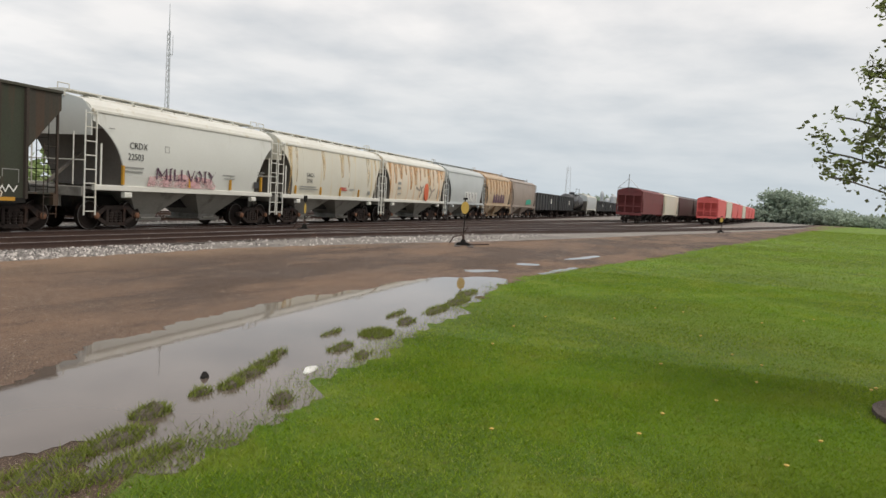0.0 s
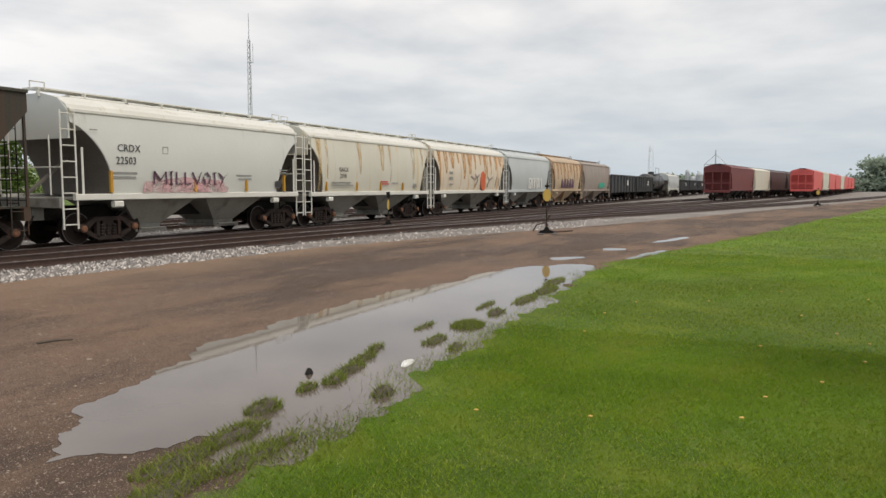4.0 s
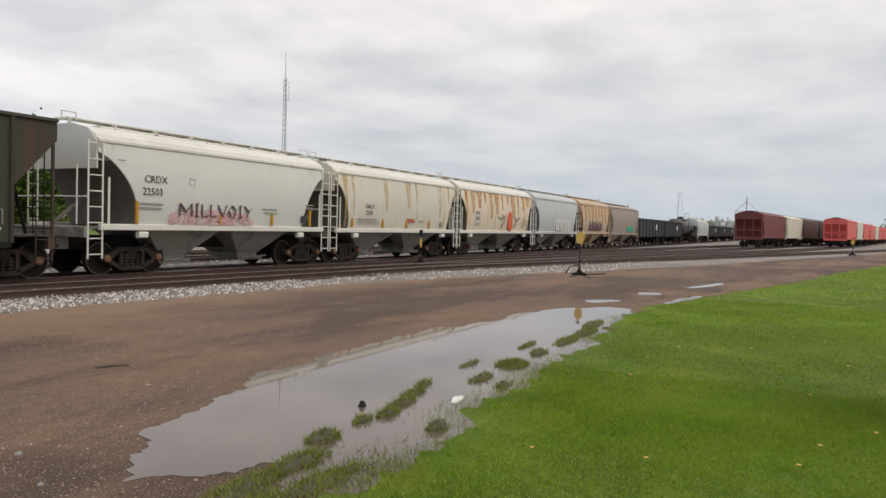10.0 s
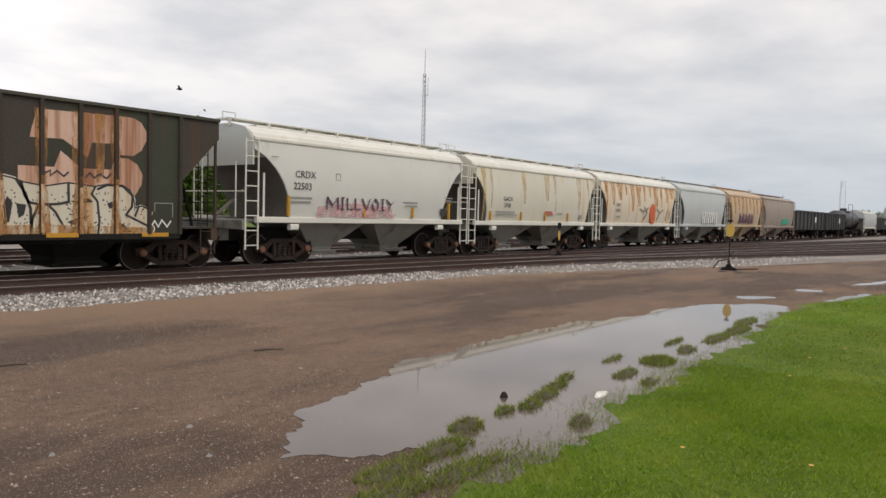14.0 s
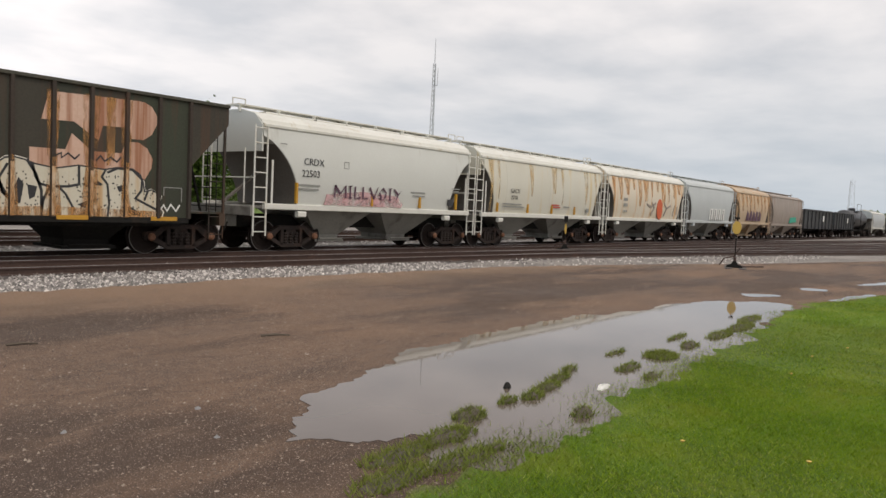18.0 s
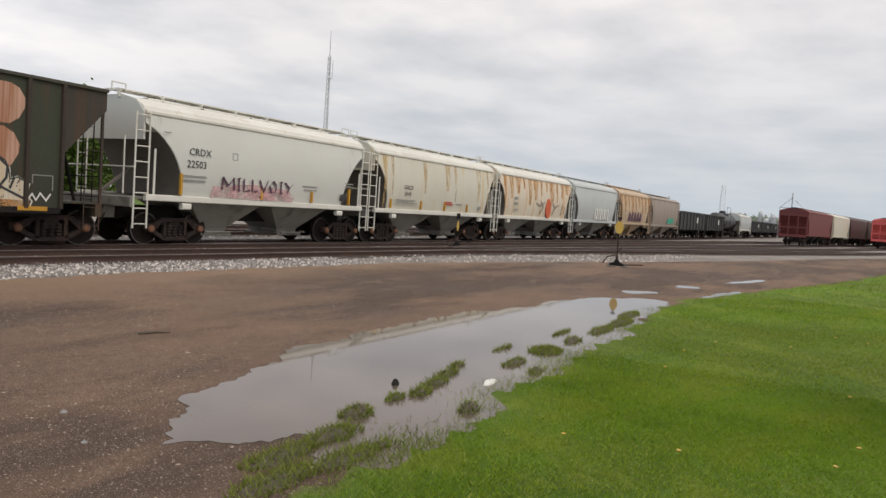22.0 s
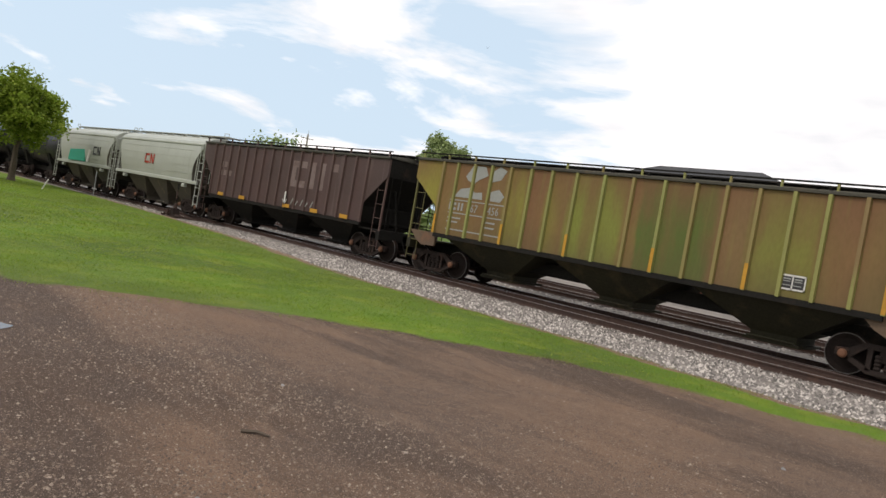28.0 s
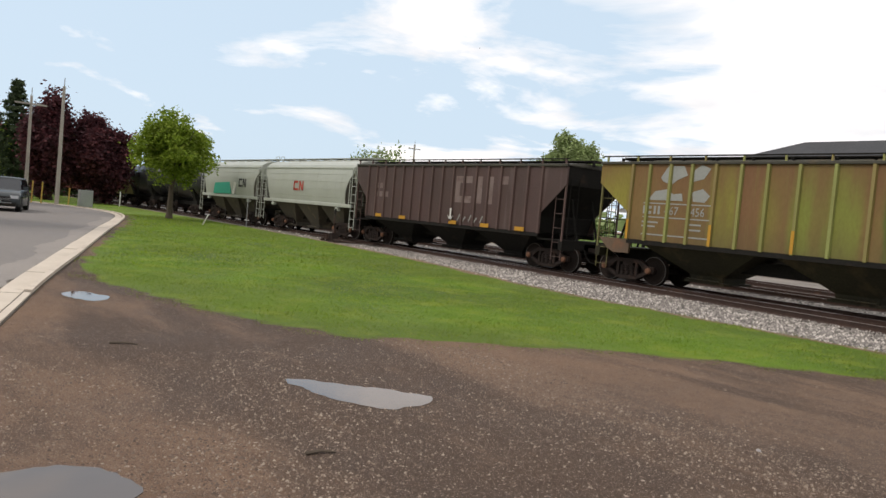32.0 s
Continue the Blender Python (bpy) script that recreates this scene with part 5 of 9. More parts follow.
def ribbed_hopper(label, half, body, sill, top, cut, posts, m_panel, m_post, m_low, group, trucks_at, drop=0.15, stripes=(), m_body=None):
    """Three-bay hopper with flat sides and outside posts. body: (left, right) ends of the sides; cut: (length, height) of the sloped end corner."""
    car = thing("hopper_car", label, "hopper car", group)
    a, b = body
    w = 1.55
    ca, cz = cut
    zc = top - cz
    part("body", tub([(sill, a + ca + 0.3, b - ca - 0.3, w - 0.05), (zc - 0.1, a + ca + 0.12, b - ca - 0.12, w - 0.05), (top - drop, a + 0.12, b - 0.12, w - 0.05), (top, a + 0.05, b - 0.05, w - 0.05)]), m_body or m_low, car)
    part("roof", tub([(top, a, b, w + 0.02), (top + 0.04, a, b, w + 0.02), (top + 0.16, a + 0.04, b - 0.04, 0.7)]), m_roof_dark, car)
    if isinstance(posts, int):
        xs = [a + ca + (b - a - 2 * ca) * k / posts for k in range(posts + 1)]
    else:
        xs = [-x for x in posts] + list(reversed(posts))
        posts = len(xs) - 1
    cells = [(a, xs[0])] + list(zip(xs, xs[1:])) + [(xs[-1], b)]
    for side in (-1, 1):
        y0 = -w if side < 0 else w - 0.03
        for k, (x0, x1) in enumerate(cells):
            if side > 0 and 0 < k < posts + 1 and k > 1:
                continue
            if side > 0 and k == 1:
                x1 = xs[-1]
            if k == 0:
                poly = [(x0, top), (x0, top - drop), (x1, zc), (x1, top)]
            elif k == posts + 1:
                poly = [(x0, top), (x0, zc), (x1, top - drop), (x1, top)]
            else:
                poly = [(x0, top), (x0, sill), (x1, sill), (x1, top)]
            part("panel", Shape().prism(poly, 1, y0, y0 + 0.03), m_panel, car)
        if side < 0:
            for k, x in enumerate(xs):
                y1 = -w
                p = part("side_post", Shape().prism([(x - 0.04, y1 - 0.075), (x + 0.04, y1 - 0.075), (x + 0.06, y1 + 0.0), (x - 0.06, y1 + 0.0)], 2, sill - 0.02, top - 0.03), m_post, car)
                if k in stripes:
                    part("reflective_stripe", Shape().box(x - 0.045, x + 0.045, y1 - 0.083, y1 - 0.076, sill + 0.0, sill + 0.62), m_yellow, p, "yellow reflective stripe")
        part("side_sill", Shape().box(a + ca, b - ca, side * (w + 0.0) - 0.04, side * (w + 0.0) + 0.04, sill - 0.14, sill), m_low, car)
        part("top_chord", Shape().box(a, b, side * (w + 0.02) - 0.05, side * (w + 0.02) + 0.05, top - 0.04, top + 0.05, 0.015), m_roof_dark, car)
    part("center_sill", Shape().box(a + 0.1, b - 0.1, -0.32, 0.32, 0.72, 1.1), m_black, car)
    for x in trucks_at:
        truck(car, x)
    couplers(car, half)
    return car


def curved_hopper(label, half, body, sill, side_top, roof_top, cut, m_side, m_top, m_low, group, trucks_at, nbay=2, ribs=0, detail=True, m_end=None):
    """Covered hopper with bowed sides and rounded roof. cut: how far the ends slope in at sill level."""
    car = thing("hopper_car", label, "hopper car", group)
    a, b = body
    prof = []
    for k in range(23):
        q = k / 22
        z = sill + (side_top - sill) * q
        w = 1.38 + 0.2 * math.sin(math.pi * min(1.0, 0.15 + q * 0.75))
        c = cut * max(0.0, 1 - (q / 0.86) ** 1.9) ** 0.72
        prof.append((z, a + c, b - c, w))
    part("body", tub(prof), m_side, car, smooth=False)
    for s in (-1, 1):
        rings = []
        for z, xa, xb, w in prof[:18]:
            x = xa - 0.02 if s < 0 else xb + 0.02
            rings.append([(x, -w + 0.03, z), (x, w - 0.03, z), (x - s * 0.03, w - 0.03, z), (x - s * 0.03, -w + 0.03, z)])
        part("slope_sheet", Shape().loft(rings), m_slope, car, "sloping end sheet with dirt and painted-in shade")
    z0, w0 = prof[-1][0], prof[-1][3]
    part("eave", Shape().box(a, b, -w0 - 0.05, -w0 + 0.03, z0 - 0.05, z0 + 0.06, 0.02).box(a, b, w0 - 0.03, w0 + 0.05, z0 - 0.05, z0 + 0.06, 0.02), m_top, car)
    part("roof", tub([(z0, a, b, w0)] + [(z0 + (roof_top - z0) * math.sin(t), a, b, w0 * math.cos(t)) for t in (0.35, 0.7, 1.0, 1.25)]), m_top, car)
    for s, xe in ((-1, a), (1, b)):
        part("end_plate", Shape().prism([(-w0, z0 - 0.75), (w0, z0 - 0.75), (w0, z0), (w0 * 0.75, z0 + (roof_top - z0) * 0.7), (w0 * 0.3, roof_top), (-w0 * 0.3, roof_top), (-w0 * 0.75, z0 + (roof_top - z0) * 0.7), (-w0, z0)], 0, xe - 0.03, xe + 0.03), m_side, car)
    for s in (-1, 1):
        part("side_sill", Shape().box(a + 0.05, b - 0.05, s * 1.5 - 0.06, s * 1.5 + 0.06, sill - 0.15, sill + 0.03, 0.02), m_top, car, "long side sill channel")
        for xe in (a + 0.45, b - 0.45):
            part("jacking_pad", Shape().box(xe - 0.16 + 1.0 * (1 if xe < 0 else -1), xe + 0.16 + 1.0 * (1 if xe < 0 else -1), s * 1.5 - 0.08, s * 1.5 + 0.08, sill - 0.36, sill - 0.18, 0.03), m_top, car)
    part("center_sill", Shape().box(a, b, -0.32, 0.32, 0.7, 1.1), m_black, car)
    span = (b - a) - 2 * cut - 0.6
    n = nbay
    xs = [a + cut + 0.3 + span * (k + 0.5) / n for k in range(n)]
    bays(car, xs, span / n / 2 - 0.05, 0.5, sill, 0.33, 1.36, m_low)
    for k in range(ribs):
        x = a + (b - a) * (k + 0.5) / ribs
        c = 1.0
        part("side_seam", Shape().loft([[(x - 0.012, -w - 0.004, z), (x + 0.012, -w - 0.004, z), (x + 0.012, -w + 0.03, z), (x - 0.012, -w + 0.03, z)] for z, _, _, w in prof]), m_side, car)
    running_board(car, a - 0.05, b + 0.05, roof_top + 0.14, m_top, step=1.35)
    hatches(car, a + 0.9, b - 0.9, roof_top - 0.06, m_top, 4 if nbay == 2 else 6)
    for s, xe, bx in ((-1, a - 0.35, a + cut), (1, b + 0.35, b - cut)):
        part("platform", Shape().box(min(xe, bx), max(xe, bx), -1.42, 1.42, sill - 0.12, sill - 0.06).box(min(xe, bx), max(xe, bx), -0.3, 0.3, 0.72, 1.05), m_low, car)
        part("end_sill", Shape().box(xe - 0.06, xe + 0.06, -1.5, 1.5, sill - 0.35, sill - 0.06, 0.02), m_low, car)
        x = xe + 0.03 if s < 0 else xe - 0.47
        ladder(car, x, -1.52, 0.5, side_top - 0.02, 0.44, m_top, 8, r=0.026)
        ladder(car, x + (0.62 if s < 0 else -0.2), -1.53, sill, sill + 1.3, 0.02, m_top, 2, r=0.024)
        if detail:
            ladder(car, xe, 0.55, sill, roof_top, 0.42, m_top, 9, "y", r=0.022)
            part("hand_rail", Shape().path([(xe, -1.5, sill + 0.75), (xe, 1.5, sill + 0.75)], 0.02), m_top, car)
            part("corner_post", Shape().rod((xe, -1.1, sill), (xe, -1.1, sill + 1.6), 0.022), m_top, car)
            part("grab_rail", Shape().path([(x, -0.4, roof_top + 0.1), (x, -0.4, roof_top + 0.3), (x + 0.44, -0.4, roof_top + 0.3), (x + 0.44, -0.4, roof_top + 0.1)], 0.018), m_top, car)
            hose(car, xe, s)
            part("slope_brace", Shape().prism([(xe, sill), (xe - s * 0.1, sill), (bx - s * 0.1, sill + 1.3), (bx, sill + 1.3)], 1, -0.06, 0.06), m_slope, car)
    for x in trucks_at:
        truck(car, x, detail)
    couplers(car, half)
    return car

# ---- the train ----

TRAIN = []


def on_track(car, x):
    car.matrix_basis = pose(x, TRACK_Y, RAIL_Z)
    TRAIN.append((car, x))
    return car


G_TRAIN = "cars of the freight train"
m_bolster = surface("rusty_brown_plate", (0.13, 0.085, 0.05), (0.08, 0.05, 0.032), (0.17, 0.08, 0.04), 0.7, cover=0.55)
m_green_cage = surface("grimy_olive_ladder_paint", (0.15, 0.14, 0.045), (0.08, 0.07, 0.028), (0.1, 0.06, 0.03), 0.65, cover=0.55)
# olive three-bay hopper
green = on_track(ribbed_hopper("weathered olive green ribbed hopper car with rust-brown panels", 8.68, (-8.07, 8.07), 1.44, 3.87, (1.31, 1.65), (6.76, 6.1, 5.34, 4.6, 3.81, 3.02, 2.24, 1.37, 0.45), m_green, m_green_post, m_black, G_TRAIN, (-7.05, 6.9), stripes=(0, 4, 7, 10, 13, 17), drop=0.66), -12.7)
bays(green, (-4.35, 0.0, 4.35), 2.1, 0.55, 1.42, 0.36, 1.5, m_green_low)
running_board(green, -8.1, 8.5, 4.16, m_black, y=0.4, step=1.15)
for k in range(14):
    part("roof_bracket", Shape().box(-7.9 + k * 1.21, -7.85 + k * 1.21, -1.53, -1.47, 3.92, 4.1), m_green_post, green)
part("roof_rail", Shape().box(-8.05, 8.05, -1.53, -1.48, 4.08, 4.12), m_black, green)
hatches(green, -7.0, 7.0, 4.0, m_roof_dark, 6)
for s, xe in ((-1, -8.07), (1, 8.07)):
    end_cage(green, xe, s, xe - s * 1.4, 1.44, 3.8, m_green_cage, m_green_low)
    hose(green, xe + s * 0.1, s)
    part("bolster_plate", Shape().prism([(-0.75, 1.42), (0.55, 1.42), (0.5, 0.98), (-0.1, 0.95), (-0.4, 1.1)], 1, -1.5, -1.42), m_bolster, green, "rusty body bolster plate with a round hole", at=pose(xe - s * 1.05, 0, 0) if s > 0 else pose(xe - s * 0.85, 0, 0))
part("bolster_hole", Shape().spin([(0.09, 0), (0.09, 0.02)], 1, (7.0, -1.516, 1.22), 12), m_mark, green)
brake_gear(green, 7.3, 1)
# plate with a white frame, numbers and faded mark
lab = part("data_plate", Shape().box(4.63, 5.13, -1.566, -1.556, 1.62, 1.95), m_mark, green, "black consolidated stencil plate")
part("plate_frame", Shape().box(4.6, 5.16, -1.57, -1.561, 1.92, 1.96).box(4.6, 5.16, -1.57, -1.561, 1.61, 1.65).box(4.6, 4.63, -1.57, -1.561, 1.61, 1.96).box(5.13, 5.16, -1.57, -1.561, 1.61, 1.96).box(4.86, 4.89, -1.57, -1.561, 1.61, 1.96), m_white, lab)
bars("plate_print", lab, 4.66, 1.68, [(0, 0.12, 0.17, 0.02), (0, 0.17, 0.17, 0.03), (0.25, 0.12, 0.17, 0.02), (0.25, 0.17, 0.17, 0.03), (0, 0.03, 0.42, 0.02)], -1.571, m_dim)
lettering("car_number", "467", -5.45, 2.28, 0.36, -1.562, m_dim, green, 0.9)
lettering("car_number", "456", -4.55, 2.28, 0.36, -1.562, m_dim, green, 0.9)
bars("owner_mark", green, -6.25, 2.28, [(0, 0, 0.08, 0.26), (0.12, 0, 0.2, 0.09), (0.12, 0.16, 0.2, 0.09), (0.4, 0, 0.08, 0.26), (0.55, 0, 0.08, 0.26)], -1.562, m_dim)
bars("stencil_line", green, -6.25, 1.62, [(0, 0, 2.4, 0.04), (0, 0.55, 2.4, 0.035), (0, 0.98, 2.4, 0.035), (0, 0.38, 0.6, 0.05), (0, 0.25, 0.5, 0.05), (1.6, 0.38, 0.5, 0.05), (1.7, 0.22, 0.4, 0.05)], -1.56, m_dim)
logo = Shape()
logo.sheet([(-6.1, 2.72), (-5.85, 3.0), (-5.45, 3.06), (-5.2, 2.92), (-4.9, 2.95), (-4.85, 2.72)], -1.56, 0.004).sheet([(-5.7, 3.42), (-5.45, 3.78), (-4.9, 3.78), (-4.75, 3.5), (-5.1, 3.35), (-5.3, 3.2), (-5.6, 3.3)], -1.56, 0.004)
logo.sheet([(-4.6, 3.3), (-4.2, 3.4), (-4.0, 3.7), (-4.3, 3.82), (-4.55, 3.65)], -1.56, 0.004).sheet([(-4.5, 2.72), (-4.55, 3.0), (-4.2, 3.1), (-3.95, 2.9), (-4.1, 2.7)], -1.56, 0.004)
part("faded_logo", logo, m_dim, green, "peeling faded white logo shapes")

# dark grey-green hopper with sprayed lettering
bn = on_track(ribbed_hopper("dark green-grey hopper car covered with white sprayed lettering", 8.2, (-7.64, 7.64), 0.98, 4.03, (1.18, 1.76), 15, m_bn, m_bn_post, m_black, G_TRAIN, (-6.45, 6.6), drop=0.5), 4.515)
bays(bn, (-4.1, 0.05, 4.25), 0.95, 0.55, 1.0, 0.22, 1.35, m_black)
# black filler block added for the dark band below the side sill
part("lower_skirt", Shape().box(-6.4, 6.4, -1.3, 1.3, 0.74, 0.98), m_black, bn)
for s, xe in ((-1, -7.64), (1, 7.64)):
    end_cage(bn, xe, s, xe - s * 1.3, 1.2, 3.95, m_bn_post, m_bn)
    hose(bn, xe + s * 0.05, s)
brake_gear(bn, -7.1, -1)
part("brake_box", Shape().box(-7.2, -6.95, -1.1, -0.8, 1.7, 2.05, 0.03), m_black, bn, "black brake valve box")
YB = -1.556
# company lettering as plain shapes: a pair of upright bars for each letter
def block(x, z, w, h):
    s = Shape()
    for k in (0, 1):
        a = x + k * w * 0.56
        s.box(a, a + w * 0.44, YB - 0.004, YB + 0.002, z, z + h)
    part("block_letter", s, m_salmon, bn, "faded salmon block letter shape")


for z0, h, row in ((3.37, 0.43, ((-5.49, 2, 0.7), (-4.61, 3, 0.68), (-3.75, 2, 0.72), (-2.86, 2, 0.66), (-1.98, 1, 0.38))), (2.8, 0.42, ((-5.48, 2, 0.71), (-4.59, 2, 0.67), (-3.74, 2, 0.71), (-2.87, 2, 0.73)))):
    for x0, n, wide in row:
        for i in range(n):
            block(x0 + i * wide / n, z0, wide / n - 0.05, h)
bars("owner_mark", bn, -5.01, 2.01, [(0, 0, 0.07, 0.22), (0.11, 0.0, 0.07, 0.22), (0.56, 0, 0.07, 0.22), (0.67, 0, 0.07, 0.22)], YB, m_dim)
lettering("car_number", "460", -5.36, 1.76, 0.25, YB, m_dim, bn, 1.15)
lettering("car_number", "705", -4.5, 1.76, 0.25, YB, m_dim, bn, 1.0)
lettering("load_stencil", "LD LMT", -5.4, 1.42, 0.13, YB, m_dim, bn)
lettering("load_stencil", "LT WT", -5.4, 1.29, 0.13, YB, m_dim, bn)
lettering("load_stencil", "NEW", -5.4, 1.16, 0.13, YB, m_dim, bn)
bars("stencil_line", bn, -5.4, 1.58, [(0, 0, 0.4, 0.06), (0.8, 0, 0.5, 0.06), (0.8, -0.17, 0.45, 0.07), (0.85, -0.3, 0.4, 0.07)], YB, m_faint)
# large rounded mark in two lobes with slanted ends
def lobes():
    s = Shape()
    s.sheet([(2.92, 3.77), (2.76, 3.13), (3.48, 3.15), (4.05, 2.77), (4.15, 3.13), (4.81, 3.15), (4.85, 2.89), (5.17, 2.89), (5.39, 3.04), (5.52, 3.3), (5.52, 3.52), (5.38, 3.73), (5.19, 3.82), (5.03, 3.83)], YB - 0.002, 0.005)
    s.sheet([(2.52, 2.49), (3.29, 2.5), (3.43, 2.88), (3.9, 2.51), (4.62, 2.52), (4.71, 2.81), (5.05, 2.82), (5.28, 2.69), (5.43, 2.43), (5.4, 2.21), (5.25, 1.95), (5.06, 1.77), (2.53, 1.76)], YB - 0.002, 0.005)
    return s
part("rounded_mark", lobes(), m_salmon, bn, "large faded salmon rounded logo shape stained with rust")
# sprayed lettering: a bright halo, a black rim, cream bodies, then black lines and counters
def stroke(pts, r=0.035, material=None, y=YB - 0.011):
    """One painted ribbon along points (x, z) with mitred bends."""
    P = [Vector(p) for p in pts]
    rings = []
    for k, p in enumerate(P):
        a = (p - P[k - 1]).normalized() if k else (P[1] - p).normalized()
        b = (P[k + 1] - p).normalized() if k < len(P) - 1 else a
        n = Vector((-(a.y + b.y), a.x + b.x))
        n = n.normalized() if n.length > 0.3 else Vector((-a.y, a.x))
        n = n * r * min(1.5, 1 / max(0.5, n.dot(Vector((-a.y, a.x)))))
        e = a * (0.7 * r * (-1 if k == 0 else 1 if k == len(P) - 1 else 0))
        q = p + e
        rings.append([(q.x + n.x, y, q.y + n.y), (q.x - n.x, y, q.y - n.y), (q.x - n.x, y + 0.003, q.y - n.y), (q.x + n.x, y + 0.003, q.y + n.y)])
    return part("sprayed_stroke", Shape().loft(rings), material or m_spray_black, bn)


def sprayed_word(halo, core, lines, blobs):
    part("letter_halo", Shape().sheet(halo, YB - 0.001, 0.003), m_spray_white, bn)
    stroke(core, 0.036, None, YB - 0.005)
    part("sprayed_letters", Shape().sheet(core, YB - 0.0075, 0.003), m_spray_cream, bn, "cream sprayed letter bodies with black outlines")
    for pts, r in lines:
        stroke(pts, r)
    for pts in blobs:
        part("letter_counter", Shape().sheet(pts, YB - 0.0125, 0.003), m_spray_black, bn)


sprayed_word([(-4.09, 0.94), (-4.06, 1.24), (-3.99, 1.64), (-3.96, 1.97), (-3.83, 2.15), (-3.7, 2.2), (-3.56, 2.15), (-3.48, 2.08), (-3.4, 2.18), (-3.03, 2.21), (-2.22, 2.23), (-1.64, 2.23), (-1.53, 2.15), (-1.43, 2.24), (-0.84, 2.27), (0.24, 2.27), (0.2, 2.11), (0.35, 2.14), (0.3, 1.88), (0.26, 1.67), (0.44, 1.6), (0.37, 1.32), (0.48, 1.15), (0.3, 1.19), (0.33, 0.94)], [(-4.04, 0.94), (-4.01, 1.24), (-3.95, 1.57), (-3.91, 1.91), (-3.8, 2.08), (-3.7, 2.14), (-3.59, 2.08), (-3.48, 2.0), (-3.38, 2.11), (-3.03, 2.16), (-2.22, 2.18), (-1.65, 2.17), (-1.53, 2.08), (-1.42, 2.19), (-0.84, 2.21), (0.17, 2.21), (0.12, 2.06), (0.18, 1.92), (0.21, 1.64), (0.3, 1.46), (0.33, 1.11), (0.29, 0.94)], (
    ([(-2.83, 2.15), (-2.96, 1.85), (-3.11, 1.59), (-3.4, 1.49)], 0.043),
    ([(-3.91, 2.01), (-3.85, 1.75), (-3.56, 1.57)], 0.019),
    ([(-3.43, 1.22), (-3.44, 0.94)], 0.027),
    ([(-3.08, 1.44), (-2.96, 1.4), (-2.98, 1.1), (-3.07, 1.0)], 0.032),
    ([(-3.27, 1.02), (-2.32, 1.02)], 0.027),
    ([(-2.76, 1.27), (-2.7, 1.05)], 0.022),
    ([(-2.26, 2.14), (-2.43, 1.74), (-2.35, 1.51), (-2.32, 1.24), (-2.35, 1.02)], 0.041),
    ([(-2.57, 1.77), (-2.42, 1.76)], 0.032),
    ([(-1.96, 2.12), (-1.91, 1.92), (-2.02, 1.68), (-2.05, 1.41), (-1.92, 1.24), (-1.77, 1.27)], 0.038),
    ([(-1.84, 1.57), (-1.6, 1.76), (-1.64, 1.63), (-1.33, 1.6)], 0.03),
    ([(-1.73, 1.31), (-1.73, 1.05), (-1.66, 1.33), (-1.58, 1.2), (-1.41, 1.14)], 0.024),
    ([(-1.33, 1.78), (-0.83, 1.78)], 0.043),
    ([(-1.32, 1.74), (-1.28, 1.38)], 0.027),
    ([(-0.85, 1.76), (-0.9, 1.44), (-1.03, 1.43)], 0.032),
    ([(-0.61, 2.16), (-0.78, 1.85), (-0.79, 1.66), (-0.66, 1.58), (-0.35, 1.51), (-0.38, 1.33)], 0.035),
    ([(-0.3, 1.89), (-0.2, 1.66), (0.01, 1.64), (0.21, 1.47), (0.32, 1.11)], 0.038),
    ([(0.18, 2.14), (0.07, 1.64)], 0.035),
    ([(-0.62, 1.5), (-0.62, 1.03), (-0.29, 1.03), (-0.29, 1.25)], 0.027)), (
    [(-3.4, 1.74), (-3.52, 1.57), (-3.55, 1.3), (-3.47, 1.2), (-3.33, 1.25), (-3.28, 1.44), (-3.42, 1.45)],
    [(-2.8, 1.59), (-2.72, 1.53), (-2.69, 1.29), (-2.77, 1.32)],
    [(-1.29, 1.41), (-1.0, 1.43), (-1.04, 1.25), (-1.19, 1.25)],
    [(-0.44, 1.41), (-0.24, 1.33), (-0.27, 1.25), (-0.41, 1.26)],
    [(-3.91, 2.07), (-3.78, 2.14), (-3.64, 2.11), (-3.59, 1.94), (-3.72, 1.91), (-3.85, 1.8)]))
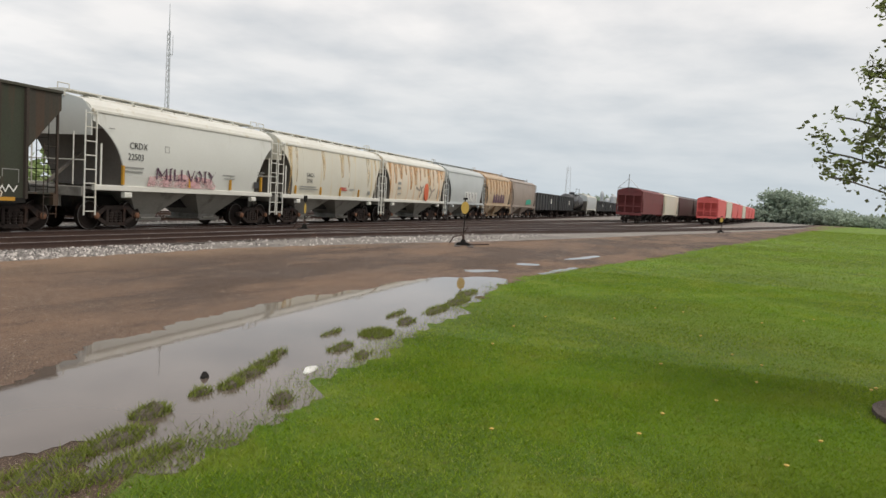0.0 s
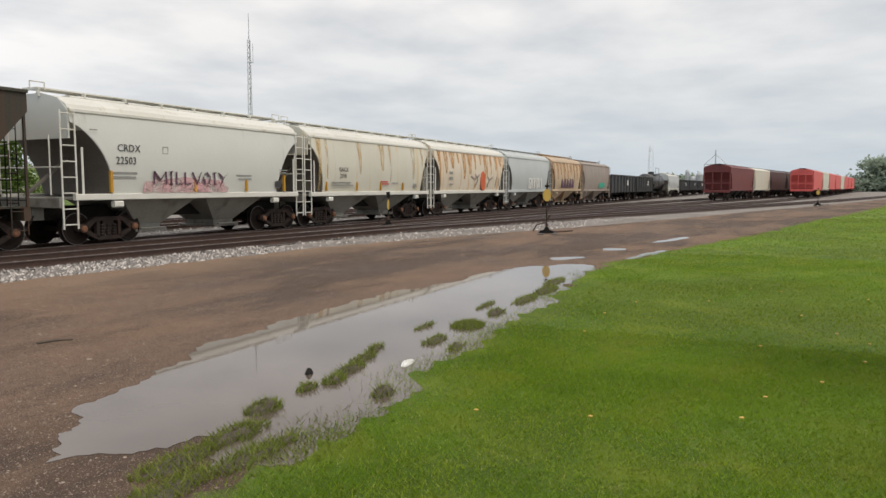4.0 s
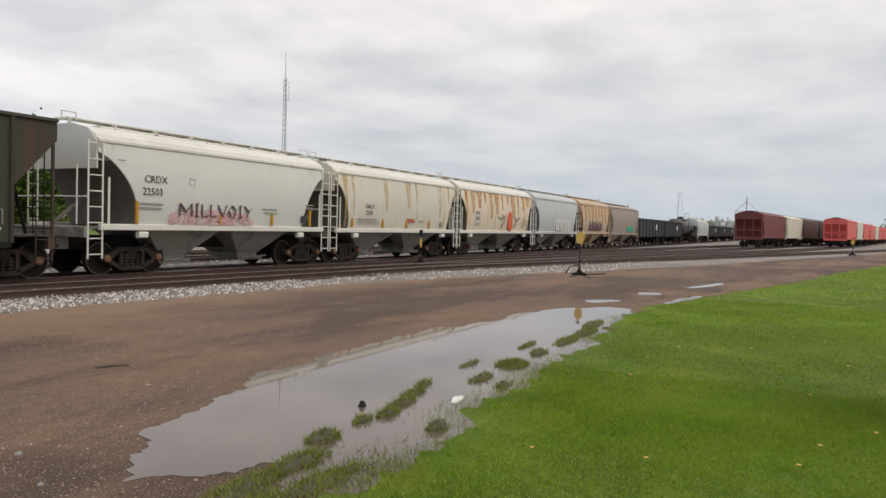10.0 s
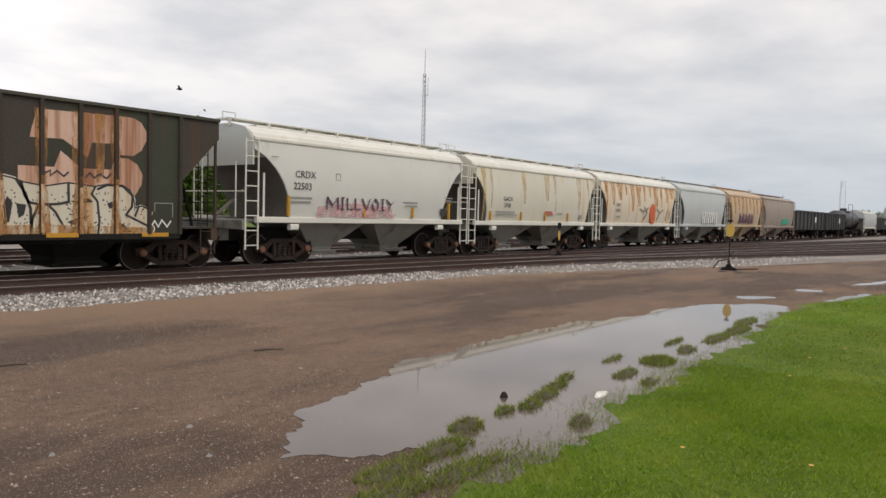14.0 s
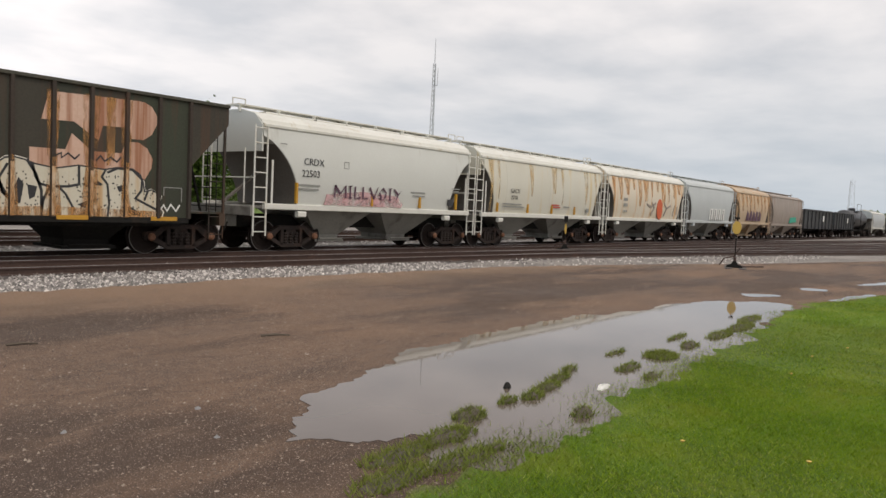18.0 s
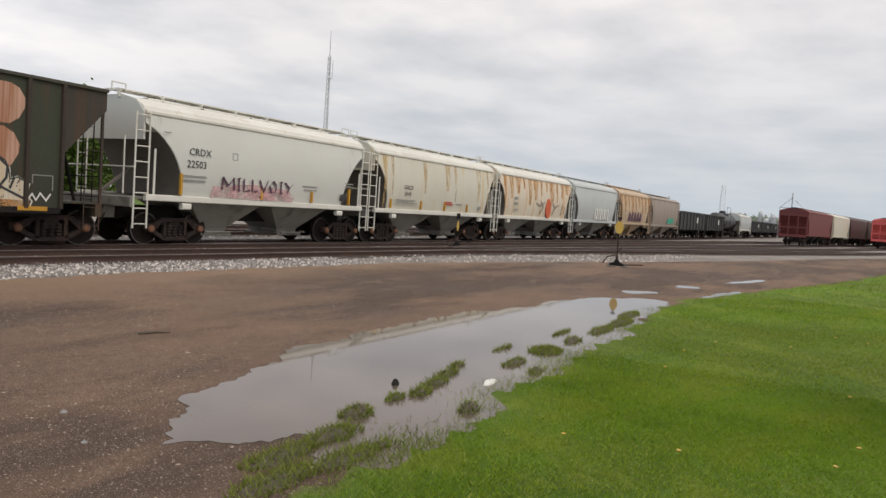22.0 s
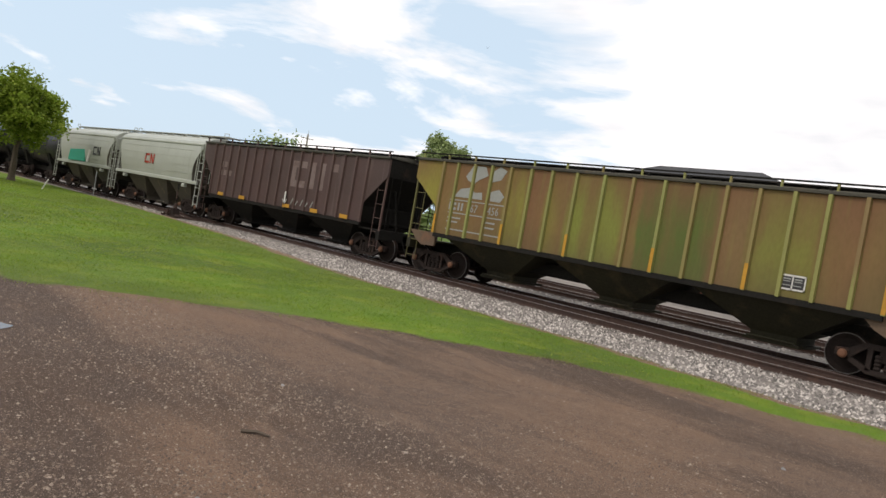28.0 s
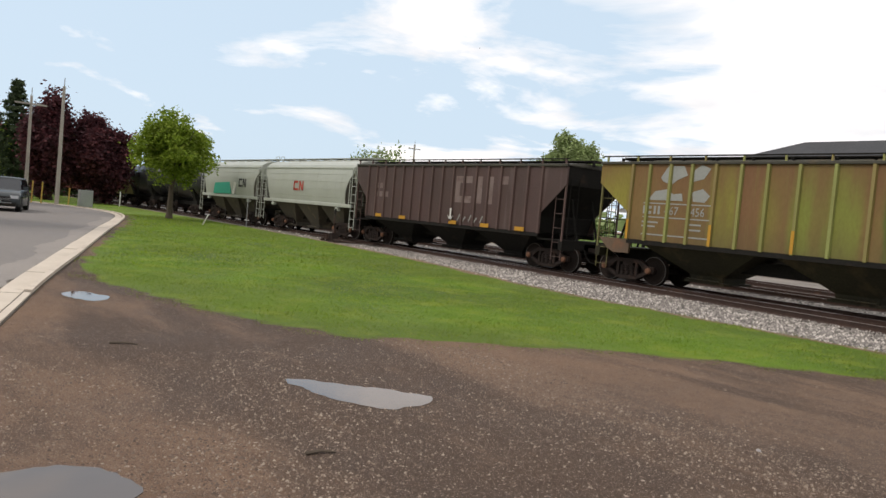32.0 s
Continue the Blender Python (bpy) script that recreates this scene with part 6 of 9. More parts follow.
sprayed_word([(0.38, 0.94), (0.45, 1.25), (0.54, 1.46), (0.58, 1.95), (0.54, 2.09), (0.8, 2.15), (1.3, 2.21), (1.41, 2.14), (1.56, 2.23), (1.81, 2.24), (1.89, 2.15), (2.03, 2.26), (2.21, 2.29), (2.4, 2.25), (2.63, 2.17), (3.08, 2.1), (3.6, 2.19), (4.21, 2.14), (4.52, 2.2), (4.9, 2.19), (5.14, 2.06), (5.23, 1.85), (5.25, 1.65), (5.41, 1.7), (5.71, 1.53), (5.64, 1.27), (5.78, 1.12), (5.71, 0.95)], [(0.48, 0.94), (0.63, 1.39), (0.66, 1.88), (0.62, 2.03), (0.8, 2.09), (1.3, 2.15), (1.41, 2.08), (1.57, 2.17), (1.78, 2.19), (1.89, 2.09), (2.03, 2.2), (2.21, 2.23), (2.4, 2.19), (2.63, 2.11), (3.08, 2.04), (3.6, 2.14), (4.21, 2.08), (4.52, 2.15), (4.9, 2.14), (5.09, 2.02), (5.17, 1.85), (5.21, 1.59), (5.41, 1.65), (5.65, 1.52), (5.59, 1.24), (5.7, 1.11), (5.64, 0.95)], (
    ([(0.66, 1.11), (0.76, 1.28), (0.87, 1.64)], 0.035),
    ([(1.42, 2.07), (1.38, 1.68), (1.43, 1.0)], 0.035),
    ([(1.5, 1.63), (1.63, 1.34), (1.81, 1.11)], 0.043),
    ([(1.81, 2.19), (1.85, 1.79), (2.04, 1.43), (2.25, 1.23)], 0.041),
    ([(2.07, 2.08), (1.91, 1.78), (1.98, 1.47), (2.22, 1.24)], 0.027),
    ([(2.48, 2.19), (2.66, 1.9), (2.78, 1.54), (2.79, 1.06)], 0.032),
    ([(2.58, 2.14), (2.65, 1.85), (2.74, 1.69), (2.96, 1.64), (3.38, 1.66), (3.61, 1.72), (3.6, 2.14)], 0.03),
    ([(2.96, 1.64), (2.82, 1.34), (2.78, 1.0)], 0.03),
    ([(3.14, 1.65), (3.31, 1.48), (3.51, 1.12)], 0.027),
    ([(4.23, 2.1), (4.14, 1.92), (4.28, 1.75), (4.33, 1.29), (4.3, 1.0)], 0.027),
    ([(4.29, 2.04), (4.52, 2.15), (4.9, 2.14), (5.16, 1.91), (5.14, 1.64), (4.99, 1.44), (5.61, 1.15)], 0.03),
    ([(5.23, 1.41), (5.32, 1.65)], 0.027)), (
    [(0.63, 1.56), (0.84, 1.69), (0.75, 1.22), (0.62, 1.08)],
    [(1.07, 1.06), (1.15, 1.62), (1.21, 1.62), (1.18, 1.01)],
    [(2.3, 1.81), (2.41, 1.67), (2.34, 1.24), (2.25, 1.24), (2.22, 1.61)],
    [(3.65, 1.74), (4.06, 1.82), (4.17, 1.74), (3.78, 1.66)],
    [(3.57, 1.25), (3.9, 1.39), (4.1, 1.41), (3.75, 1.18)],
    [(4.51, 1.71), (4.72, 1.77), (4.74, 1.63), (4.57, 1.58)],
    [(4.66, 1.0), (4.75, 1.25), (4.92, 1.21), (5.19, 1.02)],
    [(1.54, 1.4), (1.72, 1.0), (1.46, 0.99)],
    [(2.48, 1.66), (2.69, 1.63), (2.64, 1.4), (2.53, 1.33)]))
for pts in ([(-3.5, 2.0), (-3.4, 2.1), (-3.32, 2.0), (-3.22, 2.1), (-3.12, 1.98)], [(-3.45, 1.9), (-3.1, 1.92)], [(-0.35, 1.03), (-0.25, 1.17), (-0.15, 1.03)], [(-0.08, 1.17), (-0.08, 1.03), (0.02, 1.1), (0.1, 1.18), (0.1, 1.03)], [(1.0, 1.95), (1.12, 2.05), (1.2, 1.94), (1.3, 2.06), (1.4, 1.95)], [(-2.95, 1.02), (-2.3, 1.06), (-1.6, 1.0)], [(3.0, 2.3), (3.0, 2.42), (3.1, 2.36), (3.2, 2.42), (3.2, 2.3), (3.35, 2.42), (3.5, 2.3), (3.6, 2.4)], [(4.0, 2.3), (4.1, 2.42), (4.2, 2.3), (4.35, 2.4), (4.5, 2.3), (4.6, 2.42)]):
    stroke(pts, 0.018)
for k in range(16):
    x = -6.46 + 12.92 * k / 15
    if -3.9 < x < 0.3 or 0.65 < x < 5.2:
        part("sprayed_band", Shape().box(x - 0.038, x + 0.038, -1.6325, -1.6305, 1.0, 2.1 + 0.05 * math.sin(k * 2.0)), m_post_rust, bn)
random.seed(5)
dots = Shape()
for k in range(240):
    x, z = random.uniform(0.7, 5.5), random.uniform(1.05, 2.08)
    if z < 1.95 - 0.5 * max(0.0, x - 5.0):
        dots.box(x, x + 0.028, YB - 0.0095, YB - 0.0085, z, z + 0.036)
part("sprayed_dots", dots, m_spray_black, bn)["kind"] = "stuff"
for k, x in enumerate((-3.876, -3.015, -2.153, -1.292, -0.431, 1.292, 2.153, 3.015, 3.876, 4.738)):
    w = 0.13 + 0.05 * ((k * 7) % 3)
    part("rust_run", Shape().sheet([(x - w * 0.5, 2.2), (x + w * 0.6, 2.2), (x + w * 1.2, 0.95), (x - w * 1.1, 0.95)], -1.5715 - 0.001 * (k % 3), 0.002), m_rust_streak, bn, "orange rust run")
    part("rust_edge", Shape().box(x - 0.042, x + 0.042, -1.634, -1.6335, 0.97, 2.3), m_rust_streak, bn)
part("rust_run", Shape().sheet([(-4.0, 0.95), (5.7, 0.95), (5.7, 1.13), (3.0, 1.2), (0.5, 1.1), (-2.0, 1.2), (-4.0, 1.12)], -1.5755, 0.002), m_rust_streak, bn, "orange rust along the sill")
for x, w in ((3.015, 0.3), (3.876, 0.42), (4.738, 0.3), (4.35, 0.25)):
    part("rust_run", Shape().sheet([(x - w * 0.5, 3.82), (x + w * 0.5, 3.82), (x + w * 0.35, 2.2), (x - w * 0.4, 2.2)], YB - 0.006, 0.002), m_rust_streak, bn, "rust run over the faded logo")
for x in (-6.3, -3.95, -1.6, 0.75, 3.1, 5.4):
    part("sill_marker", Shape().box(x, x + 0.72, -1.6, -1.59, 0.9, 1.0), m_yellow, bn, "yellow sill marker")
for cx, cz, rx, rz, a0, a1 in ((-7.25, 3.42, 0.11, 0.22, 1.2, 5.6), (-7.05, 3.4, 0.08, 0.11, 0, 6.3), (-6.93, 3.46, 0.06, 0.18, 1.5, 4.9), (-6.83, 3.5, 0.09, 0.1, 0.4, 5.4), (-6.68, 3.36, 0.1, 0.2, 2.0, 6.6), (-7.08, 3.12, 0.09, 0.12, 0, 6.3), (-6.92, 3.16, 0.07, 0.15, 1.0, 5.0), (-6.76, 3.14, 0.09, 0.11, 0, 6.3), (-6.62, 3.06, 0.12, 0.14, 0.5, 4.6), (-6.86, 2.86, 0.13, 0.09, 0.0, 4.2), (-6.62, 2.78, 0.15, 0.08, 0.4, 3.1), (-6.98, 3.72, 0.13, 0.05, 0, 6.3)):
    stroke([(cx + rx * math.cos(a), cz + rz * math.sin(a)) for a in np.linspace(a0, a1, 10)], 0.02, m_white)
for cx in (-7.46, -6.5):
    for k in range(3):
        dx, dz = 0.11 * math.cos(k * 1.05), 0.11 * math.sin(k * 1.05)
        stroke([(cx - dx, 3.55 - dz), (cx + dx, 3.55 + dz)], 0.016, m_white)
stroke([(-6.6, 1.2), (-6.45, 1.35), (-6.4, 1.2), (-6.25, 1.3)], 0.016, m_white)
stroke([(5.65, 1.15), (5.75, 1.3), (5.85, 1.15), (5.95, 1.32), (6.1, 1.15), (6.2, 1.3)], 0.02, m_white)
stroke([(5.75, 1.55), (5.75, 1.75), (6.25, 1.75), (6.25, 1.4)], 0.012, m_faint)

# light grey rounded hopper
# dirty grey, darkened so that the shading of the bays is in the paint
m_baygrey = surface("dirty_shaded_bay_paint", (0.25, 0.24, 0.21), (0.14, 0.13, 0.115), (0.1, 0.085, 0.07), 0.7, cover=0.55)
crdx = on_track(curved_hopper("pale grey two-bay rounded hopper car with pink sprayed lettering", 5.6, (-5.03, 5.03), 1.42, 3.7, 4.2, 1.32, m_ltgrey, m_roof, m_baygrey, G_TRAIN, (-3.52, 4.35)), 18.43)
YC = -1.6
lettering("reporting_mark", "CRDX", -3.6, 2.66, 0.3, YC, m_mark, crdx, 1.0)
lettering("car_number", "22503", -3.66, 2.3, 0.3, YC, m_mark, crdx, 0.98)
bars("stencil_line", crdx, -3.8, 1.9, [(0, 0.12, 0.9, 0.05), (0, 0, 0.85, 0.05), (1.9, 0.75, 0.02, 0.22), (2.1, 0.75, 0.02, 0.22), (1.9, 0.95, 0.22, 0.02), (1.9, 0.75, 0.22, 0.02), (5.2, 0.12, 0.8, 0.04), (5.3, 0, 0.7, 0.04), (7.6, 0.35, 0.5, 0.04), (7.6, 0.25, 0.4, 0.04)], YC + 0.02, m_faint)
bars("data_plate", crdx, 3.55, 1.62, [(0, 0, 0.34, 0.24)], YC + 0.02, m_mark)
part("sprayed_patch", Shape().sheet([(-2.7, 1.47), (-2.6, 1.8), (-1.0, 1.95), (0.7, 1.85), (1.0, 1.6), (0.9, 1.46)], YC + 0.02, 0.03), m_pink, crdx, "pink spray cloud")
STROKES = {"M": [[(0, 0), (0.05, 1), (0.5, 0.3), (0.95, 1), (1, 0)]], "I": [[(0.2, 1), (0.8, 1)], [(0.5, 1), (0.5, 0)], [(0.2, 0), (0.8, 0)]], "L": [[(0.1, 1), (0.1, 0), (1, 0.05)]], "V": [[(0, 1), (0.5, 0), (1, 1)]], "O": [[(0.5, 1), (0.05, 0.6), (0.3, 0), (0.8, 0.1), (0.95, 0.6), (0.5, 1)]], "Y": [[(0, 1), (0.5, 0.5), (1, 1)], [(0.5, 0.5), (0.3, 0)]]}
lx = -2.3
for ch, w in (("M", 0.5), ("I", 0.24), ("L", 0.3), ("L", 0.28), ("V", 0.38), ("O", 0.36), ("I", 0.24), ("Y", 0.44)):
    s = Shape()
    for line in STROKES[ch]:
        for (xa, za), (xb, zb) in zip(line, line[1:]):
            s.sheet([(lx + xa * w - 0.035, 1.72 + za * 0.38), (lx + xa * w + 0.035, 1.735 + za * 0.38), (lx + xb * w + 0.035, 1.735 + zb * 0.38 + 0.025), (lx + xb * w - 0.035, 1.72 + zb * 0.38 - 0.025)], YC - 0.005, 0.004)
    part("sprayed_letter", s, m_plum, crdx, "plum sprayed letter stroke")
    lx += w + 0.07
for x, h in ((-3.86, 0.62), (1.9, 0.4), (4.05, 0.6), (-0.6, 0.42)):
    part("reflective_stripe", Shape().box(x, x + 0.07, YC - 0.004, YC + 0.08, 1.48, 1.48 + h), m_yellow, crdx, "yellow reflective stripe")
bars("end_print", crdx, -4.9, 3.2, [(0.4, 0, 0.25, 0.03)], YC, m_faint)

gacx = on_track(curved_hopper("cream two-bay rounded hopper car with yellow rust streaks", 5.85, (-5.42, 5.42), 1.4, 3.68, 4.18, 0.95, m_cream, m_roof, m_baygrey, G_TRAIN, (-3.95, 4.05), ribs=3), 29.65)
lettering("reporting_mark", "GACX", -3.35, 2.3, 0.26, YC, m_mark, gacx)
lettering("car_number", "2718", -3.3, 2.02, 0.26, YC, m_mark, gacx)
bars("stencil_line", gacx, -3.9, 1.8, [(0, 0, 1.5, 0.05), (0, -0.12, 1.7, 0.05), (5.2, 0, 0.6, 0.05), (7.5, -0.2, 0.3, 0.2)], YC + 0.02, m_faint)
bars("red_stencil", gacx, 0.2, 1.75, [(0, 0, 0.8, 0.06), (0, 0.1, 0.7, 0.06)], YC + 0.02, m_redmark)
for x in (-4.3, -1.9, 0.2, 2.4):
    part("reflective_stripe", Shape().box(x, x + 0.06, YC - 0.004, YC + 0.08, 1.47, 1.85), m_yellow, gacx)

def side_run(car_ob, x, w, z0, z1, sill, side_top, material):
    """A rust run that follows the bowed side of a rounded hopper."""
    rings = []
    for k in range(9):
        z = z0 + (z1 - z0) * k / 8
        h = 1.38 + 0.2 * math.sin(math.pi * min(1.0, 0.15 + (z - sill) / (side_top - sill) * 0.75)) + 0.006
        g = w * (0.35 + 0.65 * k / 8)
        rings.append([(x - g, -h, z), (x + g, -h, z), (x + g, -h + 0.003, z), (x - g, -h + 0.003, z)])
    part("rust_run", Shape().loft(rings), material, car_ob, "rust run down the side")


for x, w, z0 in ((-4.75, 0.16, 1.5), (-4.2, 0.1, 2.0), (-1.6, 0.2, 2.2), (0.4, 0.3, 2.4), (1.2, 0.14, 1.9), (3.6, 0.25, 2.0), (4.6, 0.12, 1.5)):
    side_run(gacx, x, w, z0, 3.64, 1.4, 3.68, m_run_yellow)
goat = on_track(curved_hopper("white two-bay hopper car heavily streaked with orange rust", 5.98, (-5.6, 5.6), 1.4, 3.68, 4.2, 1.0, m_orange, m_roof, m_baygrey, G_TRAIN, (-4.1, 4.1), detail=True), 41.2)
bars("stencil_line", goat, -3.6, 1.75, [(0, 0.6, 0.5, 0.16), (0, 0.3, 0.5, 0.16), (0, 0, 0.5, 0.08)], YC, m_faint)
part("sprayed_figure", Shape().sheet([(1.5 + 0.42 * math.cos(t), 2.0 + 0.62 * math.sin(t)) for t in np.linspace(0, 6.0, 14)], YC, 0.03), m_vermil, goat, "round vermilion sprayed figure")
for pts in ([(0.2, 1.6), (0.7, 2.0), (0.3, 2.3)], [(-0.4, 2.2), (0.2, 2.05), (0.9, 2.3)], [(2.2, 2.3), (2.6, 2.0), (3.2, 2.2)], [(2.2, 1.6), (2.6, 2.0)], [(3.6, 1.6), (3.9, 2.2)], [(4.2, 1.7), (4.3, 2.1)]):
    s = Shape()
    for (xa, za), (xb, zb) in zip(pts, pts[1:]):
        s.sheet([(xa, za), (xb, zb), (xb, zb + 0.12), (xa, za + 0.12)], YC - 0.002, 0.03)
    part("sprayed_stroke", s, m_taupe, goat)
for k in range(12):
    side_run(goat, -4.8 + 0.86 * k, 0.2 + 0.12 * (k % 3), 2.1 + 0.6 * ((k * 5) % 4) / 2, 3.64, 1.4, 3.68, m_run_orange)
grey = on_track(curved_hopper("cool grey rounded hopper car with small sprayed letters", 5.35, (-4.95, 4.95), 1.4, 3.7, 4.2, 0.95, m_grey2, m_grey2, m_baygrey, G_TRAIN, (-3.5, 3.5), detail=True), 52.3)
for k in range(4):
    x = -0.6 + k * 0.85
    s = Shape().sheet([(x, 1.5), (x + 0.62, 1.5), (x + 0.7, 2.3), (x + 0.1, 2.25)], YC, 0.03)
    o = part("sprayed_letter", s, m_white, grey)
    part("sprayed_stroke", Shape().sheet([(x + 0.2, 1.5), (x + 0.32, 1.5), (x + 0.42, 2.2), (x + 0.28, 2.2)], YC - 0.006, 0.005), m_mark, o)
tan = on_track(curved_hopper("tan rust-streaked rounded hopper car", 5.2, (-4.7, 4.7), 1.4, 3.7, 4.2, 0.95, m_tan, m_tan, m_tan, G_TRAIN, (-3.3, 3.3), detail=True), 62.6)
for k in range(5):
    x = -2.2 + k * 0.85
    part("sprayed_letter", Shape().sheet([(x, 1.55), (x + 0.6, 1.55), (x + 0.7, 2.1 + 0.2 * (k % 2)), (x + 0.25, 2.35)], YC, 0.03), m_plum, tan)
for k in range(9):
    side_run(tan, -4.2 + 1.05 * k, 0.3 + 0.1 * (k % 2), 2.0 + 0.3 * (k % 3), 3.66, 1.4, 3.7, m_run_orange)
taupe = on_track(curved_hopper("taupe hopper car with a teal sprayed patch", 6.05, (-5.7, 5.7), 1.35, 3.75, 4.1, 0.8, m_taupe, m_taupe, m_taupe, G_TRAIN, (-4.2, 4.2), ribs=8, detail=True), 73.5)
part("sprayed_patch", Shape().sheet([(0.6, 1.5), (0.9, 2.0), (3.0, 2.1), (3.3, 1.6)], YC, 0.03), m_teal, taupe, "teal sprayed patch")


def gondola(label, half, h, material):
    car = thing("gondola_car", label, "gondola car", G_TRAIN)
    part("body", tub([(1.0, -half + 0.5, half - 0.5, 1.5), (h, -half + 0.5, half - 0.5, 1.5)]), material, car)
    part("rim", Shape().box(-half + 0.45, half - 0.45, -1.6, -1.48, h - 0.1, h + 0.06, 0.02).box(-half + 0.45, half - 0.45, 1.48, 1.6, h - 0.1, h + 0.06, 0.02), material, car)
    for k in range(9):
        x = -half + 0.55 + (2 * half - 1.1) * k / 8
        part("side_post", Shape().box(x - 0.05, x + 0.05, -1.6, -1.5, 0.95, h), material, car)
    part("white_plate", Shape().box(1.5, 2.2, -1.62, -1.6, 1.8, 2.4), m_white, car)
    part("center_sill", Shape().box(-half + 0.3, half - 0.3, -0.3, 0.3, 0.7, 1.0), m_black, car)
    for x in (-half + 2.1, half - 2.1):
        truck(car, x, False)
    couplers(car, half)
    return car


def tank_car(label, half, material, r=1.5):
    car = thing("tank_car", label, "tank car", G_TRAIN)
    L = half - 0.9
    zc = 1.25 + r
    part("tank", Shape().spin([(0.05, -L), (r * 0.5, -L + 0.08), (r * 0.85, -L + 0.3), (r, -L + 0.7), (r, L - 0.7), (r * 0.85, L - 0.3), (r * 0.5, L - 0.08), (0.05, L)], 0, (0, 0, zc), 28), material, car, smooth=True)
    part("dome", Shape().spin([(0.45, zc + r - 0.1), (0.45, zc + r + 0.35), (0.1, zc + r + 0.42)], 2, (0, 0, 0), 14), material, car)
    part("walkway", Shape().box(-1.6, 1.6, -0.9, -0.5, zc + r - 0.1, zc + r - 0.05).rod((-1.6, -0.9, zc + r - 0.1), (-1.6, -0.9, zc + r + 0.9), 0.025).rod((1.6, -0.9, zc + r - 0.1), (1.6, -0.9, zc + r + 0.9), 0.025).rod((-1.6, -0.9, zc + r + 0.9), (1.6, -0.9, zc + r + 0.9), 0.025), m_black, car)
    ladder(car, -0.3, -r - 0.08, 0.9, zc + r, 0.42, m_black, 9)
    for s in (-1, 1):
        part("saddle", Shape().prism([(-0.9, 0.95), (0.9, 0.95), (1.3, 2.0), (-1.3, 2.0)], 0, s * (L - 1.6) - 0.3, s * (L - 1.6) + 0.3), m_black, car)
        part("end_frame", Shape().box(s * half - s * 1.2 - 0.3, s * half - s * 1.2 + 0.5, -1.4, 1.4, 0.8, 1.05).rod((s * (half - 0.7), -1.3, 1.05), (s * (half - 0.7), -1.3, 2.0), 0.025).rod((s * (half - 0.7), 1.3, 1.05), (s * (half - 0.7), 1.3, 2.0), 0.025).rod((s * (half - 0.7), -1.3, 2.0), (s * (half - 0.7), 1.3, 2.0), 0.025), m_black, car)
        part("band", Shape().spin([(r + 0.015, s * L * 0.5 - 0.05), (r + 0.015, s * L * 0.5 + 0.05), (r - 0.02, s * L * 0.5 + 0.05), (r - 0.02, s * L * 0.5 - 0.05)], 0, (0, 0, zc), 28, False), material, car)
        truck(car, s * (half - 2.2), False)
    part("center_sill", Shape().box(-half + 0.4, half - 0.4, -0.3, 0.3, 0.7, 0.98), m_black, car)
    couplers(car, half)
    return car


on_track(gondola("black open gondola car with a white plate", 7.5, 2.95, m_dkgrey), 87.2)
on_track(gondola("black open gondola car with a white plate", 6.6, 2.95, m_dkgrey), 101.4)
on_track(tank_car("black tank car with a top walkway", 7.2, m_tank, 1.15), 115.3)
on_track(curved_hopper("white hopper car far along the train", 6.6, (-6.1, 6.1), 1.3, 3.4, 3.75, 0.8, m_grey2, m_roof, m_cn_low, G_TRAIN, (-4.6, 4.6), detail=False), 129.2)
far_hopper = on_track(gondola("black open hopper car far along the train", 7.4, 2.9, m_dkgrey), 143.3)
for k in range(1, 14):
    c = copy_thing(far_hopper, pose(143.3 + 14.8 * k, TRACK_Y, RAIL_Z))
    TRAIN.append((c, 143.3 + 14.8 * k))

# brown ribbed hopper and the cars behind it
brown = on_track(ribbed_hopper("dull brown-red ribbed hopper car with ghosted lettering", 7.65, (-7.1, 7.1), 1.33, 3.8, (1.18, 1.76), 16, m_brown, m_brown_post, m_black, G_TRAIN, (-5.95, 5.98), drop=0.68, stripes=()), -29.4)
bays(brown, (-3.75, 0.0, 3.75), 1.8, 0.55, 1.3, 0.34, 1.5, m_black)
running_board(brown, -7.15, 7.3, 4.07, m_black, y=0.4, step=1.1)
for k in range(13):
    part("roof_bracket", Shape().box(-7.0 + k * 1.16, -6.95 + k * 1.16, -1.53, -1.47, 3.85, 4.03), m_brown_post, brown)
part("roof_rail", Shape().box(-7.1, 7.1, -1.53, -1.48, 4.02, 4.06), m_black, brown)
for s, xe in ((-1, -7.1), (1, 7.1)):
    end_cage(brown, xe, s, xe - s * 1.3, 1.33, 3.75, m_brown_post, m_black)
    hose(brown, xe + s * 0.05, s)
for x in (-5.0, -3.0, 0.72, 2.75, 4.75):
    part("sill_marker", Shape().box(x, x + 0.5, -1.64, -1.63, 1.33, 1.48), m_yellow, brown, "yellow sill marker")
bars("ghost_lettering", brown, 0.9, 2.25, [(0, 0, 0.3, 1.1), (0.3, 0, 0.75, 0.28), (0.3, 0.82, 0.75, 0.28), (1.4, 0, 0.3, 1.1), (2.05, 0.0, 0.3, 1.1), (2.8, 0.8, 0.4, 0.32)], -1.558, m_ghost)
bars("car_number", brown, -5.3, 2.3, [(0, 0.4, 0.25, 0.25), (0.4, 0.4, 0.25, 0.25), (0, 0, 0.25, 0.25), (0.4, 0, 0.25, 0.25), (0.9, 0, 0.25, 0.25)], -1.558, m_ghost)
